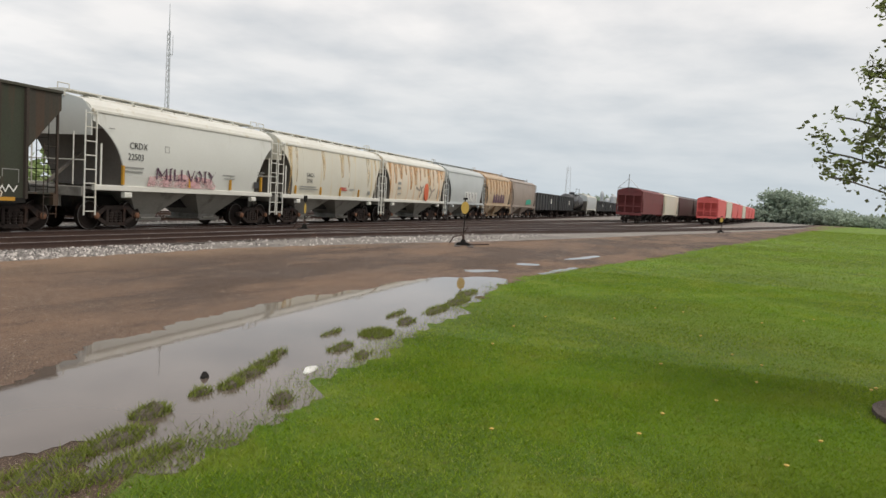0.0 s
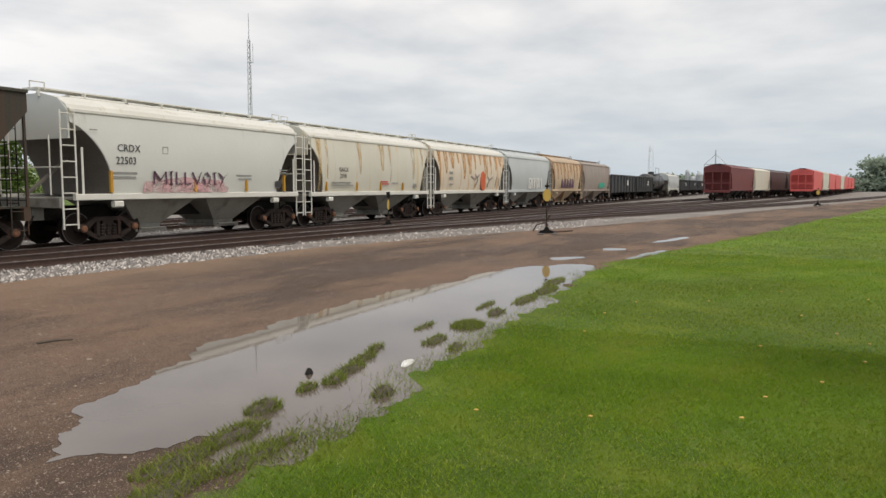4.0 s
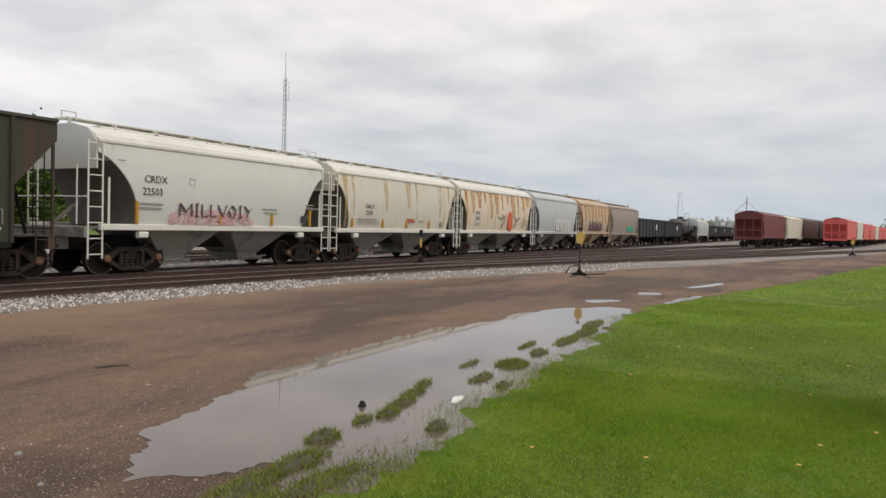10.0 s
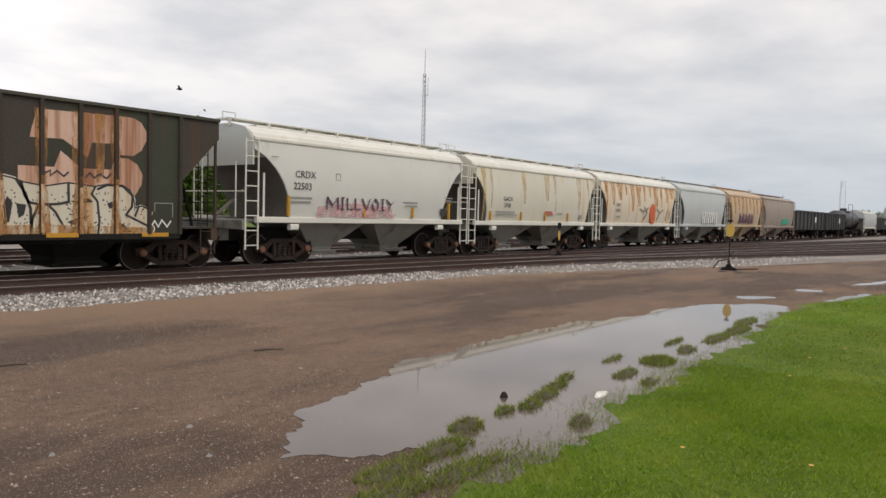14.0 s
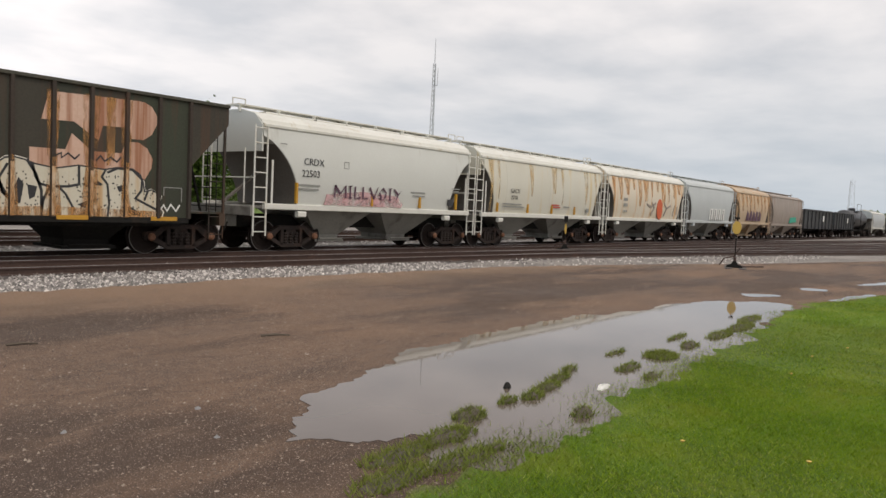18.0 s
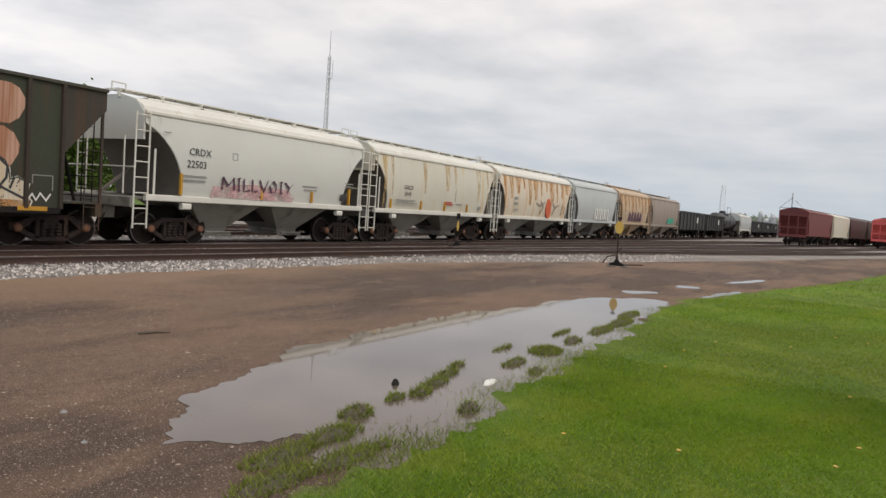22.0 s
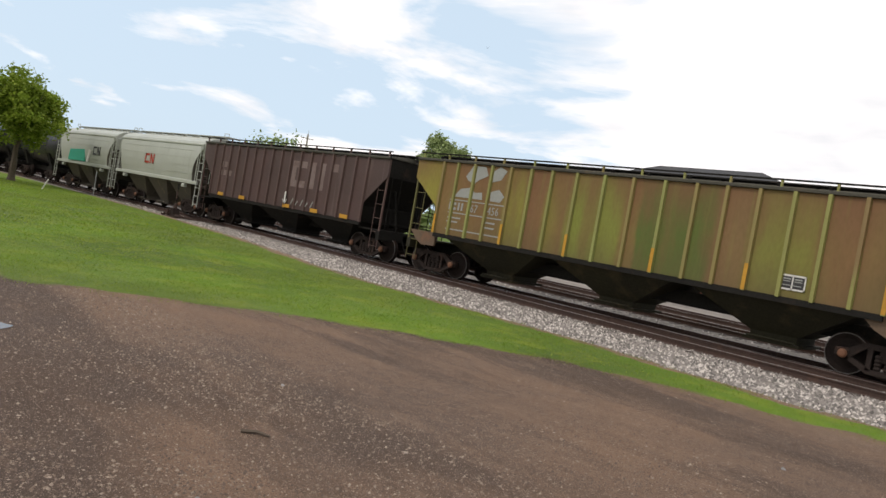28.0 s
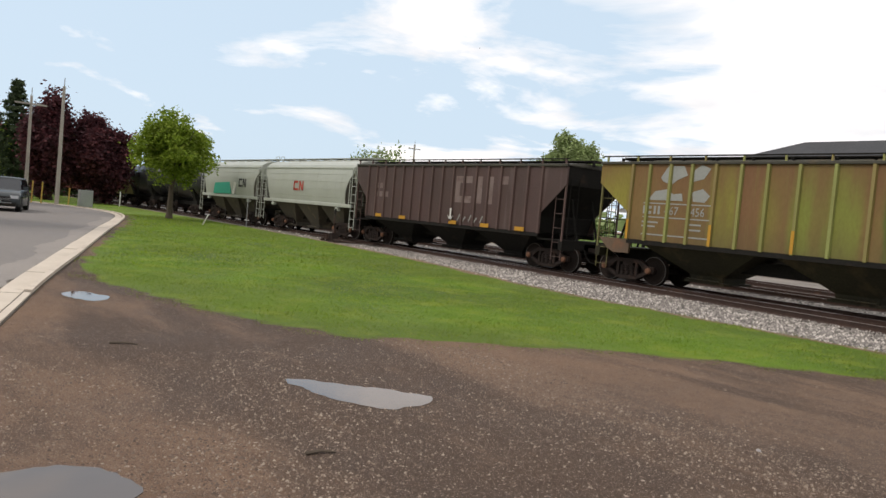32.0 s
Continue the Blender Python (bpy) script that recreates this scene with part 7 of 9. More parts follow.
for k in range(5):
    part("sprayed_stroke", Shape().sheet([(1.25 + k * 0.36, 1.5), (1.31 + k * 0.36, 1.48), (1.46 + k * 0.36, 1.74 - 0.08 * (k % 2)), (1.39 + k * 0.36, 1.78 - 0.08 * (k % 2))], -1.64, 0.004), m_faint, brown)
part("sprayed_stroke", Shape().sheet([(0.75, 1.45), (0.85, 1.45), (0.85, 2.0), (0.75, 2.0)], -1.64, 0.004).sheet([(0.6, 1.7), (0.8, 1.42), (1.0, 1.7), (0.8, 1.55)], -1.64, 0.004), m_white, brown)


def cn_mark(car, x, z, size, material):
    s = Shape()
    t = size * 0.14
    for a, b, c, d in ((0, 0, 0.6, t), (0, 0, t, 0.6), (0, 0.6 - t, 0.6, 0.6), (0.75, 0, 0.75 + t, 0.6), (1.2, 0, 1.2 + t, 0.6)):
        s.box(x + a * size, x + c * size if c > t * 1.01 or a else x + t, -1.605, -1.6, z + b * size, z + d * size)
    s.sheet([(x + 0.75 * size, z + 0.6 * size), (x + 0.9 * size, z + 0.6 * size), (x + (1.2 + t) * size, z), (x + 1.15 * size, z)], -1.605, 0.004)
    part("round_logo", s, material, car, "simple line logo shape")


for x, half, lab, mk in ((-42.2, 5.75, "pale grey hopper car with a red line logo", m_redmark), (-53.4, 5.4, "pale grey hopper car with dark line logo and teal spray", m_mark)):
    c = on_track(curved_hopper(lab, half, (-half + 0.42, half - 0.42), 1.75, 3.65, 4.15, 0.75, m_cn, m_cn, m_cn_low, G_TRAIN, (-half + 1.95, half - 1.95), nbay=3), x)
    cn_mark(c, -1.2 if x > -50 else 1.9, 2.35, 0.9, mk)
    for z in (2.1, 2.5, 2.9, 3.3):
        q = (z - 1.75) / 1.9
        w = 1.38 + 0.2 * math.sin(math.pi * min(1.0, 0.15 + q * 0.75))
        part("side_crease", Shape().box(-half + 1.2, half - 1.2, -w - 0.012, -w + 0.01, z, z + 0.025), m_cn, c)
    if x < -50:
        part("sprayed_patch", Shape().sheet([(-2.6, 1.8), (-2.4, 2.55), (0.3, 2.65), (0.6, 1.85)], YC, 0.06), m_teal, c, "teal sprayed patch")
        part("sprayed_stroke", Shape().sheet([(0.9, 1.85), (1.15, 1.85), (1.5, 2.6), (1.05, 2.65)], YC, 0.06), m_white, c)
for x in (-64.4, -75.4):
    on_track(tank_car("grimy black tank car behind the young maple", 5.4, m_tank, 1.35), x)
on_track(gondola("olive hopper car half hidden behind a tree", 7.6, 3.8, m_green), -88.6)
on_track(gondola("rust red hopper car at the end of the visible train", 7.6, 3.8, m_red), -104.0)
on_track(gondola("rust red hopper car at the end of the visible train", 7.6, 3.8, m_red), -119.4)

# ---- parked strings in the yard ----
def end_view_hopper(label, at, heading, m_body, half=8.3, group="cars of the parked strings"):
    car = thing("hopper_car", label, "hopper car", group)
    part("body", tub([(1.35, -half + 1.6, half - 1.6, 1.5), (2.5, -half + 1.2, half - 1.2, 1.55), (3.6, -half + 0.4, half - 0.4, 1.55), (3.85, -half + 0.4, half - 0.4, 1.55)]), m_body, car)
    part("roof", tub([(3.85, -half + 0.35, half - 0.35, 1.6), (4.05, -half + 0.35, half - 0.35, 1.3), (4.25, -half + 0.35, half - 0.35, 0.6)]), m_body, car)
    for s in (-1, 1):
        x = s * (half - 0.45)
        part("end_frame", Shape().box(x - 0.05, x + 0.05, -1.55, -1.42, 1.1, 3.85).box(x - 0.05, x + 0.05, 1.42, 1.55, 1.1, 3.85).box(x - 0.05, x + 0.05, -0.55, -0.45, 1.1, 3.7).box(x - 0.05, x + 0.05, 0.45, 0.55, 1.1, 3.7).box(x - 0.05, x + 0.05, -1.5, 1.5, 2.0, 2.12).box(x - 0.06, x + 0.06, -1.5, 1.5, 0.95, 1.3), m_body, car)
        part("end_panel", Shape().box(x - 0.04, x + 0.04, -1.55, 1.55, 3.35, 3.85), m_body, car)
        truck(car, s * (half - 2.1), False)
    for s in (-1, 1):
        part("side_sill", Shape().box(-half + 0.4, half - 0.4, s * 1.5 - 0.05, s * 1.5 + 0.05, 1.15, 1.35), m_body, car)
    bays(car, (-3.8, 0, 3.8), 1.8, 0.5, 1.35, 0.35, 1.4, m_black, False)
    running_board(car, -half + 0.3, half - 0.3, 4.3, m_black, step=2.0)
    couplers(car, half)
    car.matrix_basis = pose(at[0], at[1], RAIL_Z, 0, 0, heading)
    return car


def string(start, heading, bend, specs):
    x, y, h = start[0], start[1], heading
    for lab, m, half in specs:
        d = Vector((math.cos(radians(h)), math.sin(radians(h))))
        end_view_hopper(lab, (x + d.x * half, y + d.y * half), h, m, half)
        x, y = x + d.x * 2 * half, y + d.y * 2 * half
        h += bend


RED_SPECS = [("dull red hopper car at the end of a parked string", m_red, 8.3), ("cream hopper car in a parked string", m_cream, 7.0), ("dark brown hopper car in a parked string", m_brown, 8.3)]
string((92.0, 7.4), -6.7, -0.5, RED_SPECS + [("dark brown hopper car in a parked string", m_brown, 8.3), ("dull red hopper car in a parked string", m_red, 8.3)])
string((120.0, -2.05), -6.5, 0.0, [("red hopper car at the end of a parked string, lightened for haze", m_redlite, 8.3), ("cream hopper car in a parked string", m_cream, 7.0)] + [("red hopper car in a parked string, lightened for haze", m_redlite, 8.3)] * 2 + [("cream hopper car in a parked string", m_cream, 7.0)] + [("red hopper car in a parked string, lightened for haze", m_redlite, 8.3)] * 3)


# ---- switch stands ----
def switch_stand(label, x, y, z, h, m_top, m_disc, big=True, turn=0.0, bulk=1.0):
    st = thing("switch_stand", label, "switch stand", "switch stands along the tracks", at=pose(x, y, z, 0, 0, turn))
    part("timber", Shape().box(-0.14, 0.14, -0.75, 1.6, -0.16, 0.02, 0.02).box(0.34, 0.6, -0.75, 1.6, -0.16, 0.02, 0.02), m_tie, st)
    part("base", Shape().prism([(0.2 + (px - 0.2) * bulk, pz) for px, pz in ((-0.3, 0.02), (0.7, 0.02), (0.62, 0.1), (0.4, 0.14), (0.29, 0.45 * bulk), (0.11, 0.45 * bulk), (0.0, 0.14), (-0.25, 0.1))], 1, -0.18 * bulk, 0.18 * bulk), m_truck if bulk == 1.0 else m_black, st, "rusty cast iron switch stand base")
    part("spindle_housing", Shape().spin([(0.11 * bulk, 0.4 * bulk), (0.08 * bulk, 0.55 * bulk), (0.06, 0.66 * bulk), (0.03, 0.7 * bulk)], 2, (0.2, 0, 0), 12), m_rail, st)
    part("throw_lever", Shape().path([(0.2, -0.15, 0.42), (-0.15, -0.25, 0.34), (-0.3, -0.28, 0.1)], 0.025).path([(0.2, -0.12, 0.5), (0.35, -0.3, 0.72)], 0.018), m_rail, st)
    part("switch_rod", Shape().path([(0.2, 0.1, 0.08), (0.2, 2.2, 0.03)], 0.025).path([(0.3, 0.1, 0.05), (1.2, 1.4, 0.03)], 0.025), m_rail, st)
    part("mast", Shape().rod((0.2, 0, 0.6 * bulk), (0.2, 0, h + 0.1), 0.018, 8), m_black, st)
    part("target", Shape().prism([(0.2 + 0.15 * math.cos(t) * (1 if big else 0.34), h - 0.2 + 0.23 * math.sin(t)) for t in np.linspace(0, 5.9, 16)], 1, -0.03, -0.015), m_disc, st, "yellow oval target plate")
    part("upper_target", Shape().box(0.12, 0.28, -0.012, 0.012, h + 0.1, h + 0.12 + (0.25 if not big else 0.05), 0.0), m_top, st, "small upper target plate")
    if bulk == 1.0:
        part("crank", Shape().prism([(-0.05, 0.1), (0.1, 0.1), (0.15, 0.34), (-0.02, 0.3)], 1, -0.34, -0.26), m_rail, st)
        part("foot_latch", Shape().box(-0.42, -0.3, -0.4, -0.2, 0.02, 0.12, 0.02).rod((-0.36, -0.3, 0.1), (0.05, -0.3, 0.26), 0.02), m_rail, st)
        part("connecting_rod", Shape().path([(0.3, -0.1, 0.16), (0.75, 0.3, 0.08), (1.3, 0.6, 0.06)], 0.03), m_rail, st)
        part("bolt_plate", Shape().box(-0.34, 0.74, -0.26, 0.26, 0.015, 0.035), m_rail, st)
    return st


m_signal = surface("signal_yellow", (0.55, 0.36, 0.07), (0.44, 0.28, 0.06), (0.3, 0.16, 0.04), 0.5, cover=0.62)
switch_stand("rusty switch stand with yellow oval and green plates", -2.87, 15.4, -0.06, 1.56, m_teal, m_signal, False)
switch_stand("dark switch stand with a yellow round target", 26.53, 8.07, 0.0, 1.62, m_black, m_signal, True, -73, 0.55)
switch_stand("low switch stand beside the siding", 29.0, 16.2, -0.06, 1.2, m_black, m_signal, False, -60, 0.7)
switch_stand("switch stand beside the brown hopper car", -36.9, 16.3, -0.06, 1.3, m_black, m_rail, False)
switch_stand("distant switch stand with a yellow target", 77, -2.6, 0.0, 1.4, m_black, m_signal, True, -90, 0.6)


# ---- poles and masts ----
def lattice_mast(label, x, y, h, w, whip, material, taper=0.5):
    m = thing("radio_mast", label, "mast", at=pose(x, y, 0))
    cs = [(math.cos(a), math.sin(a)) for a in (0.5, 2.6, 4.7)]
    legs = Shape()
    brace = Shape()
    n = int(h / (w * 1.6))
    for k in range(n):
        z0, z1 = h * k / n, h * (k + 1) / n
        r0, r1 = w * (1 - (1 - taper) * k / n), w * (1 - (1 - taper) * (k + 1) / n)
        for i in range(3):
            c0, c1 = cs[i], cs[(i + 1) % 3]
            legs.rod((c0[0] * r0, c0[1] * r0, z0), (c0[0] * r1, c0[1] * r1, z1), 0.07, 4)
            brace.rod((c0[0] * r0, c0[1] * r0, z0), (c1[0] * r1, c1[1] * r1, z1), 0.035, 3)
    part("lattice_leg", legs, material, m)
    part("bracing", brace, material, m)
    part("antenna", Shape().rod((0, 0, h), (0, 0, h + whip), 0.08, 5, 0.04), material, m)
    part("side_antenna", Shape().path([(0.3, 0, h * 0.86), (1.0, 0, h * 0.86), (1.0, 0, h * 0.98)], 0.06, 4), material, m)
    return m


lattice_mast("tall grey lattice radio mast", 106.2, 87.8, 28.0, 0.55, 4.6, m_steel)
lattice_mast("distant pale lattice tower", 438, 72.2, 25.0, 2.2, 1.0, m_steel, 0.6)


def utility_pole(label, x, y, h, r=0.16, lean=0.0, arm=None, cross=False):
    p = thing("utility_pole", label, "utility pole", "utility poles along the street", at=pose(x, y, 0, 0, lean, 0))
    part("shaft", Shape().rod((0, 0, -0.3), (0, 0, h), r, 10, r * 0.62), m_pole, p)
    part("pole_cap", Shape().rod((0, 0, h), (0.05, 0, h + 0.6), 0.03, 5), m_steel, p)
    if arm:
        pts = [(0, 0, arm), (0.35, 0.7, arm + 0.45), (0.6, 1.5, arm + 0.75), (0.75, 2.2, arm + 0.78)]
        part("lamp_arm", Shape().path(pts, 0.035, 6), m_steel, p)
        part("lamp_head", Shape().box(0.62, 0.88, 2.15, 2.75, arm + 0.72, arm + 0.84, 0.04), m_steel, p)
    if cross:
        part("cross_arm", Shape().box(-0.06, 0.06, -1.1, 1.1, h - 0.7, h - 0.58), m_pole, p)
    return p


utility_pole("tall wooden utility pole with a street lamp arm", -55.55, 0.35, 12.9, 0.23, 0.0, 7.5)
utility_pole("leaning bare wooden utility pole", -64.8, 8.8, 8.7, 0.16, 0.5)
utility_pole("wooden utility pole with a cross arm", -69.0, 7.35, 8.1, 0.15, 0.5, None, True)
utility_pole("distant wooden utility pole", -98, 6.6, 7.4, 0.13, 0.0, 5.6)
utility_pole("distant utility pole behind the train", -95, 62, 12, 0.2, 0, None, True)


def wire(label, a, b, sag, r=0.012):
    pts = [Vector(a).lerp(Vector(b), k / 10) - Vector((0, 0, sag * 4 * (k / 10) * (1 - k / 10))) for k in range(11)]
    solid("overhead_wire", Shape().path(pts, r, 4), m_black, label, "cable")


wire("thin black overhead wire between poles", (-55.55, 0.35, 8.3), (-38.5, -6.0, 7.6), 0.3)
wire("thin black overhead wire between poles", (-55.55, 0.35, 8.0), (-69, 7.35, 7.0), 0.5)
wire("thin black overhead wire between poles", (-69, 7.35, 7.0), (-64.8, 8.8, 5.4), 0.3)
wire("thin black overhead wire between poles", (-69, 7.35, 7.4), (-98, 6.6, 6.5), 0.6)


# ---- trees ----
def leaf_cloud(n_clump, per, spread, leaf, fn, flat=0.5):
    """Leaves as small tilted quads gathered in clumps; fn(u) gives clump centres."""
    c = fn(n_clump)
    p = (c[:, None] + rng.normal(0, 1, (len(c), per, 3)) * spread).reshape(-1, 3)
    n = len(p)
    a = rng.normal(0, 1, (n, 3))
    a[:, 2] *= flat
    a /= np.linalg.norm(a, axis=1)[:, None]
    b = np.cross(a, rng.normal(0, 1, (n, 3)))
    b /= np.linalg.norm(b, axis=1)[:, None]
    s = (leaf * rng.uniform(0.6, 1.4, n))[:, None]
    V = np.stack([p - a * s, p + b * s * 0.6, p + a * s, p - b * s * 0.6], 1).reshape(-1, 3)
    return V, np.arange(4 * n).reshape(-1, 4)


def egg(cx, cy, cz, rx, ry, rz, hollow=0.55, bumps=0.34):
    def fn(n):
        d = rng.normal(0, 1, (n, 3))
        d /= np.linalg.norm(d, axis=1)[:, None]
        r = (hollow + (1 - hollow) * rng.uniform(0, 1, n) ** 0.6)
        wob = 1 + bumps * np.sin(d[:, 0] * 5.1 + d[:, 2] * 3.3 + cx) * np.cos(d[:, 1] * 4.7 + cz)
        # leaves gather in rounded boughs with gaps between them
        hub = rng.normal(0, 1, (18, 3))
        hub /= np.linalg.norm(hub, axis=1)[:, None]
        near = (d @ hub.T).max(1)
        r = r * np.interp(near, [0.7, 0.88, 1.0], [0.45, 0.76, 1.06])
        return d * (r * wob)[:, None] * np.array([rx, ry, rz]) + np.array([cx, cy, cz])
    return fn


def tree(label, x, y, h, crown, trunk_r, trunk_h, material, n=260, per=14, spread=0.28, leaf=0.16, seed=1, hollow=0.5, bare=0.3):
    t = thing("tree", label, "tree", at=pose(x, y, 0))
    r = random.Random(seed)
    part("trunk", Shape().loft([[(trunk_r * k * math.cos(a) + ox, trunk_r * k * math.sin(a), z) for a in np.linspace(0, 2 * math.pi, 9)[:-1]] for z, k, ox in ((-0.1, 1.5, 0), (0.25, 1.1, 0), (trunk_h * 0.5, 0.9, 0.04), (trunk_h, 0.75, 0.0), (trunk_h + (h - trunk_h) * 0.55, 0.25, 0.1))]), m_bark, t)
    rx, ry, rz = crown
    cz = h - rz
    limbs = Shape()
    for k in range(11):
        a = k * 2.4 + r.uniform(-0.3, 0.3)
        z0 = trunk_h * r.uniform(0.8, 1.5)
        e = (0.75 * rx * math.cos(a), 0.75 * ry * math.sin(a), cz + rz * r.uniform(-0.4, 0.6))
        mid = (e[0] * 0.5, e[1] * 0.5, (z0 + e[2]) / 2 + 0.15 * rz)
        limbs.rod((0, 0, min(z0, cz)), mid, trunk_r * 0.34, 5, trunk_r * 0.2).rod(mid, e, trunk_r * 0.2, 5, trunk_r * 0.06)
    part("bough", limbs, m_bark, t)
    V, F = leaf_cloud(n, per, spread, leaf, egg(0, 0, cz, rx, ry, rz, hollow))
    scatter_mesh("crown", V, F, material, "", "", t)
    return t


tree("young green maple on the grass verge", -51.6, 12.85, 6.6, (2.75, 2.75, 2.15), 0.19, 2.0, m_leaf_green, 340, 80, 0.21, 0.1, 3, 0.25)
tree("red plum-leaved maple beside the street", -65.5, 0.4, 10.2, (3.9, 3.9, 4.0), 0.4, 2.6, m_leaf_red, 1300, 70, 0.34, 0.14, 4, 0.45)
tree("dark plum-leaved maple at the street corner", -77, 14.3, 8.6, (2.5, 2.4, 4.0), 0.35, 1.6, m_leaf_plum, 800, 60, 0.34, 0.16, 5, 0.5)
tree("dark plum-leaved maple at the street corner", -77.6, 10.4, 8.7, (1.9, 2.0, 4.0), 0.3, 1.6, m_leaf_plum, 650, 60, 0.34, 0.16, 6, 0.5)
tree("green tree behind the plum maple", -78.5, -2.4, 12.4, (2.9, 2.9, 4.0), 0.35, 4, m_leaf_shade, 420, 40, 0.45, 0.19, 7)
tree("green garden tree beside the house", -60, -4.2, 6.4, (1.5, 1.5, 2.5), 0.2, 1.5, m_leaf_shade, 300, 50, 0.26, 0.12, 8)
tree("low green shrubby tree down the street", -96, 3.0, 6.5, (4.5, 4.5, 3.0), 0.2, 1.0, m_leaf_green, 400, 14, 0.5, 0.22, 9)
tree("large old maple with a thick trunk by the street", -39.4, -4.5, 13.0, (2.6, 2.5, 3.3), 0.44, 5.6, m_leaf_green, 600, 60, 0.26, 0.12, 10, 0.45)
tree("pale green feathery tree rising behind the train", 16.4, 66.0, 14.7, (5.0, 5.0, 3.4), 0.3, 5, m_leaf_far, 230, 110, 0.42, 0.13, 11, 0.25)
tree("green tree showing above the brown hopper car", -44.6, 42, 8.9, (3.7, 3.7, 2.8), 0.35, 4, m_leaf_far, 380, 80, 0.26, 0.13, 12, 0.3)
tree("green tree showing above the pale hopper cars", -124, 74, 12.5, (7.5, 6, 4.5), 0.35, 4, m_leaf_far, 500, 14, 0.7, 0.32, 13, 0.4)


def young_tree(label, x, y, h, seed):
    """Slim staked tree: arching thin branches with twigs, and small new leaves in tufts along them."""
    t = thing("tree", label, "tree", at=pose(x, y, 0))
    r = random.Random(seed)
    part("trunk", Shape().rod((0, 0, -0.05), (0.02, 0.0, 1.4), 0.05, 8, 0.04).rod((0.02, 0, 1.4), (0, 0.03, h * 0.9), 0.04, 8, 0.012), m_bark, t)
    hubs = []
    for k in range(34):
        a = k * 2.4 + r.uniform(-0.3, 0.3)
        z = 1.15 + (h - 1.5) * (k / 34) ** 0.8
        reach = 1.42 * (1.0 - 0.5 * k / 34) * r.uniform(0.75, 1.1)
        d = Vector((math.cos(a), math.sin(a), 0))
        side = Vector((-d.y, d.x, 0))
        pts = [Vector((0.02, 0, z)) + d * reach * q + Vector((0, 0, reach * (0.75 * q - 0.3 * q * q))) + side * 0.06 * math.sin(q * 4 + k) for q in (0, 0.3, 0.6, 0.85, 1.0)]
        bough = Shape().path([tuple(p) for p in pts], 0.008)
        for m in range(7):
            q = r.uniform(0.25, 1.0)
            b = Vector((0.02, 0, z)) + d * reach * q + Vector((0, 0, reach * (0.75 * q - 0.3 * q * q)))
            e = b + side * r.uniform(-0.28, 0.28) + d * r.uniform(0.0, 0.15) + Vector((0, 0, r.uniform(-0.1, 0.2)))
            bough.rod(tuple(b), tuple(e), 0.004, 4, 0.002)
            hubs += [tuple(b + (e - b) * 0.55), tuple(e), tuple(b + (e - b) * 0.8)]
        hubs.append(tuple(pts[-1]))
        part("bough", bough, m_bark, t)
    c = np.array(hubs)
    V, F = leaf_cloud(len(c), 18, 0.06, 0.027, lambda n: c)
    scatter_mesh("crown", V, F, m_leaf_dark, "", "", t)
    return t


young_tree("young budding tree with thin branches in a mulch ring", 7.75, -2.5, 3.75, 14)
tree("bushy green tree behind the train", 8.7, 27.8, 5.0, (2.7, 1.8, 2.3), 0.12, 0.6, m_leaf_shade, 520, 45, 0.26, 0.075, 15, 0.3)
tree("bushy green tree behind the gap between two cars", 19.2, 29.5, 5.2, (2.6, 1.8, 2.4), 0.12, 0.6, m_leaf_shade, 420, 45, 0.26, 0.08, 17, 0.3)
tree("bushy green tree behind the tracks", -7.6, 40.2, 1.6, (0.9, 0.9, 0.7), 0.08, 0.4, m_leaf_shade, 150, 30, 0.18, 0.07, 16, 0.35)


def conifer(label, x, y, h, r, seed):
    t = thing("conifer", label, "tree", at=pose(x, y, 0))
    part("trunk", Shape().rod((0, 0, -0.1), (0, 0, h * 0.97), 0.22, 8, 0.03), m_bark, t)

    def fn(n):
        # drooping boughs in whorls that shorten towards the tip
        tier = rng.integers(0, 17, n)
        q = 0.1 + 0.9 * (tier + rng.uniform(-0.12, 0.12, n)) / 17
        a = rng.integers(0, 9, n) * 0.698 + tier * 0.37 + rng.normal(0, 0.1, n)
        u = rng.uniform(0.05, 1, n) ** 0.7
        rr = r * (1 - q) ** 0.9 * u * (0.8 + 0.3 * np.sin(tier * 2.3 + a * 2))
        return np.stack([rr * np.cos(a), rr * np.sin(a), h * q - rr * 0.22 + 0.12 * rr * u], 1)
    V, F = leaf_cloud(1500, 12, 0.13, 0.13, fn)
    scatter_mesh("crown", V, F, m_needle, "", "", t)


conifer("tall dark spruce behind the street poles", -88, 8.9, 11.6, 4.6, 1)
conifer("dark spruce behind the plum maples", -91, 11.6, 9.8, 4.2, 2)


def woods(label, pts, h, depth, n, leaf, material):
    P = np.array(pts, float)
    seg = rng.integers(0, len(P) - 1, n)
    q = rng.uniform(0, 1, n)[:, None]
    base = P[seg] * (1 - q) + P[seg + 1] * q
    top = h * (0.72 + 0.3 * np.sin(base[:, 0] * 0.13 + base[:, 1] * 0.21) * np.cos(base[:, 1] * 0.11 + base[:, 0] * 0.05))
    z = top * rng.uniform(0.02, 1, n) ** 0.7
    c = np.stack([base[:, 0] + rng.normal(0, depth, n), base[:, 1] + rng.normal(0, depth, n), z], 1)
    V, F = leaf_cloud(n, 7, leaf * 1.1, leaf, lambda k: c)
    scatter_mesh("woods", V, F, material, label, "trees")


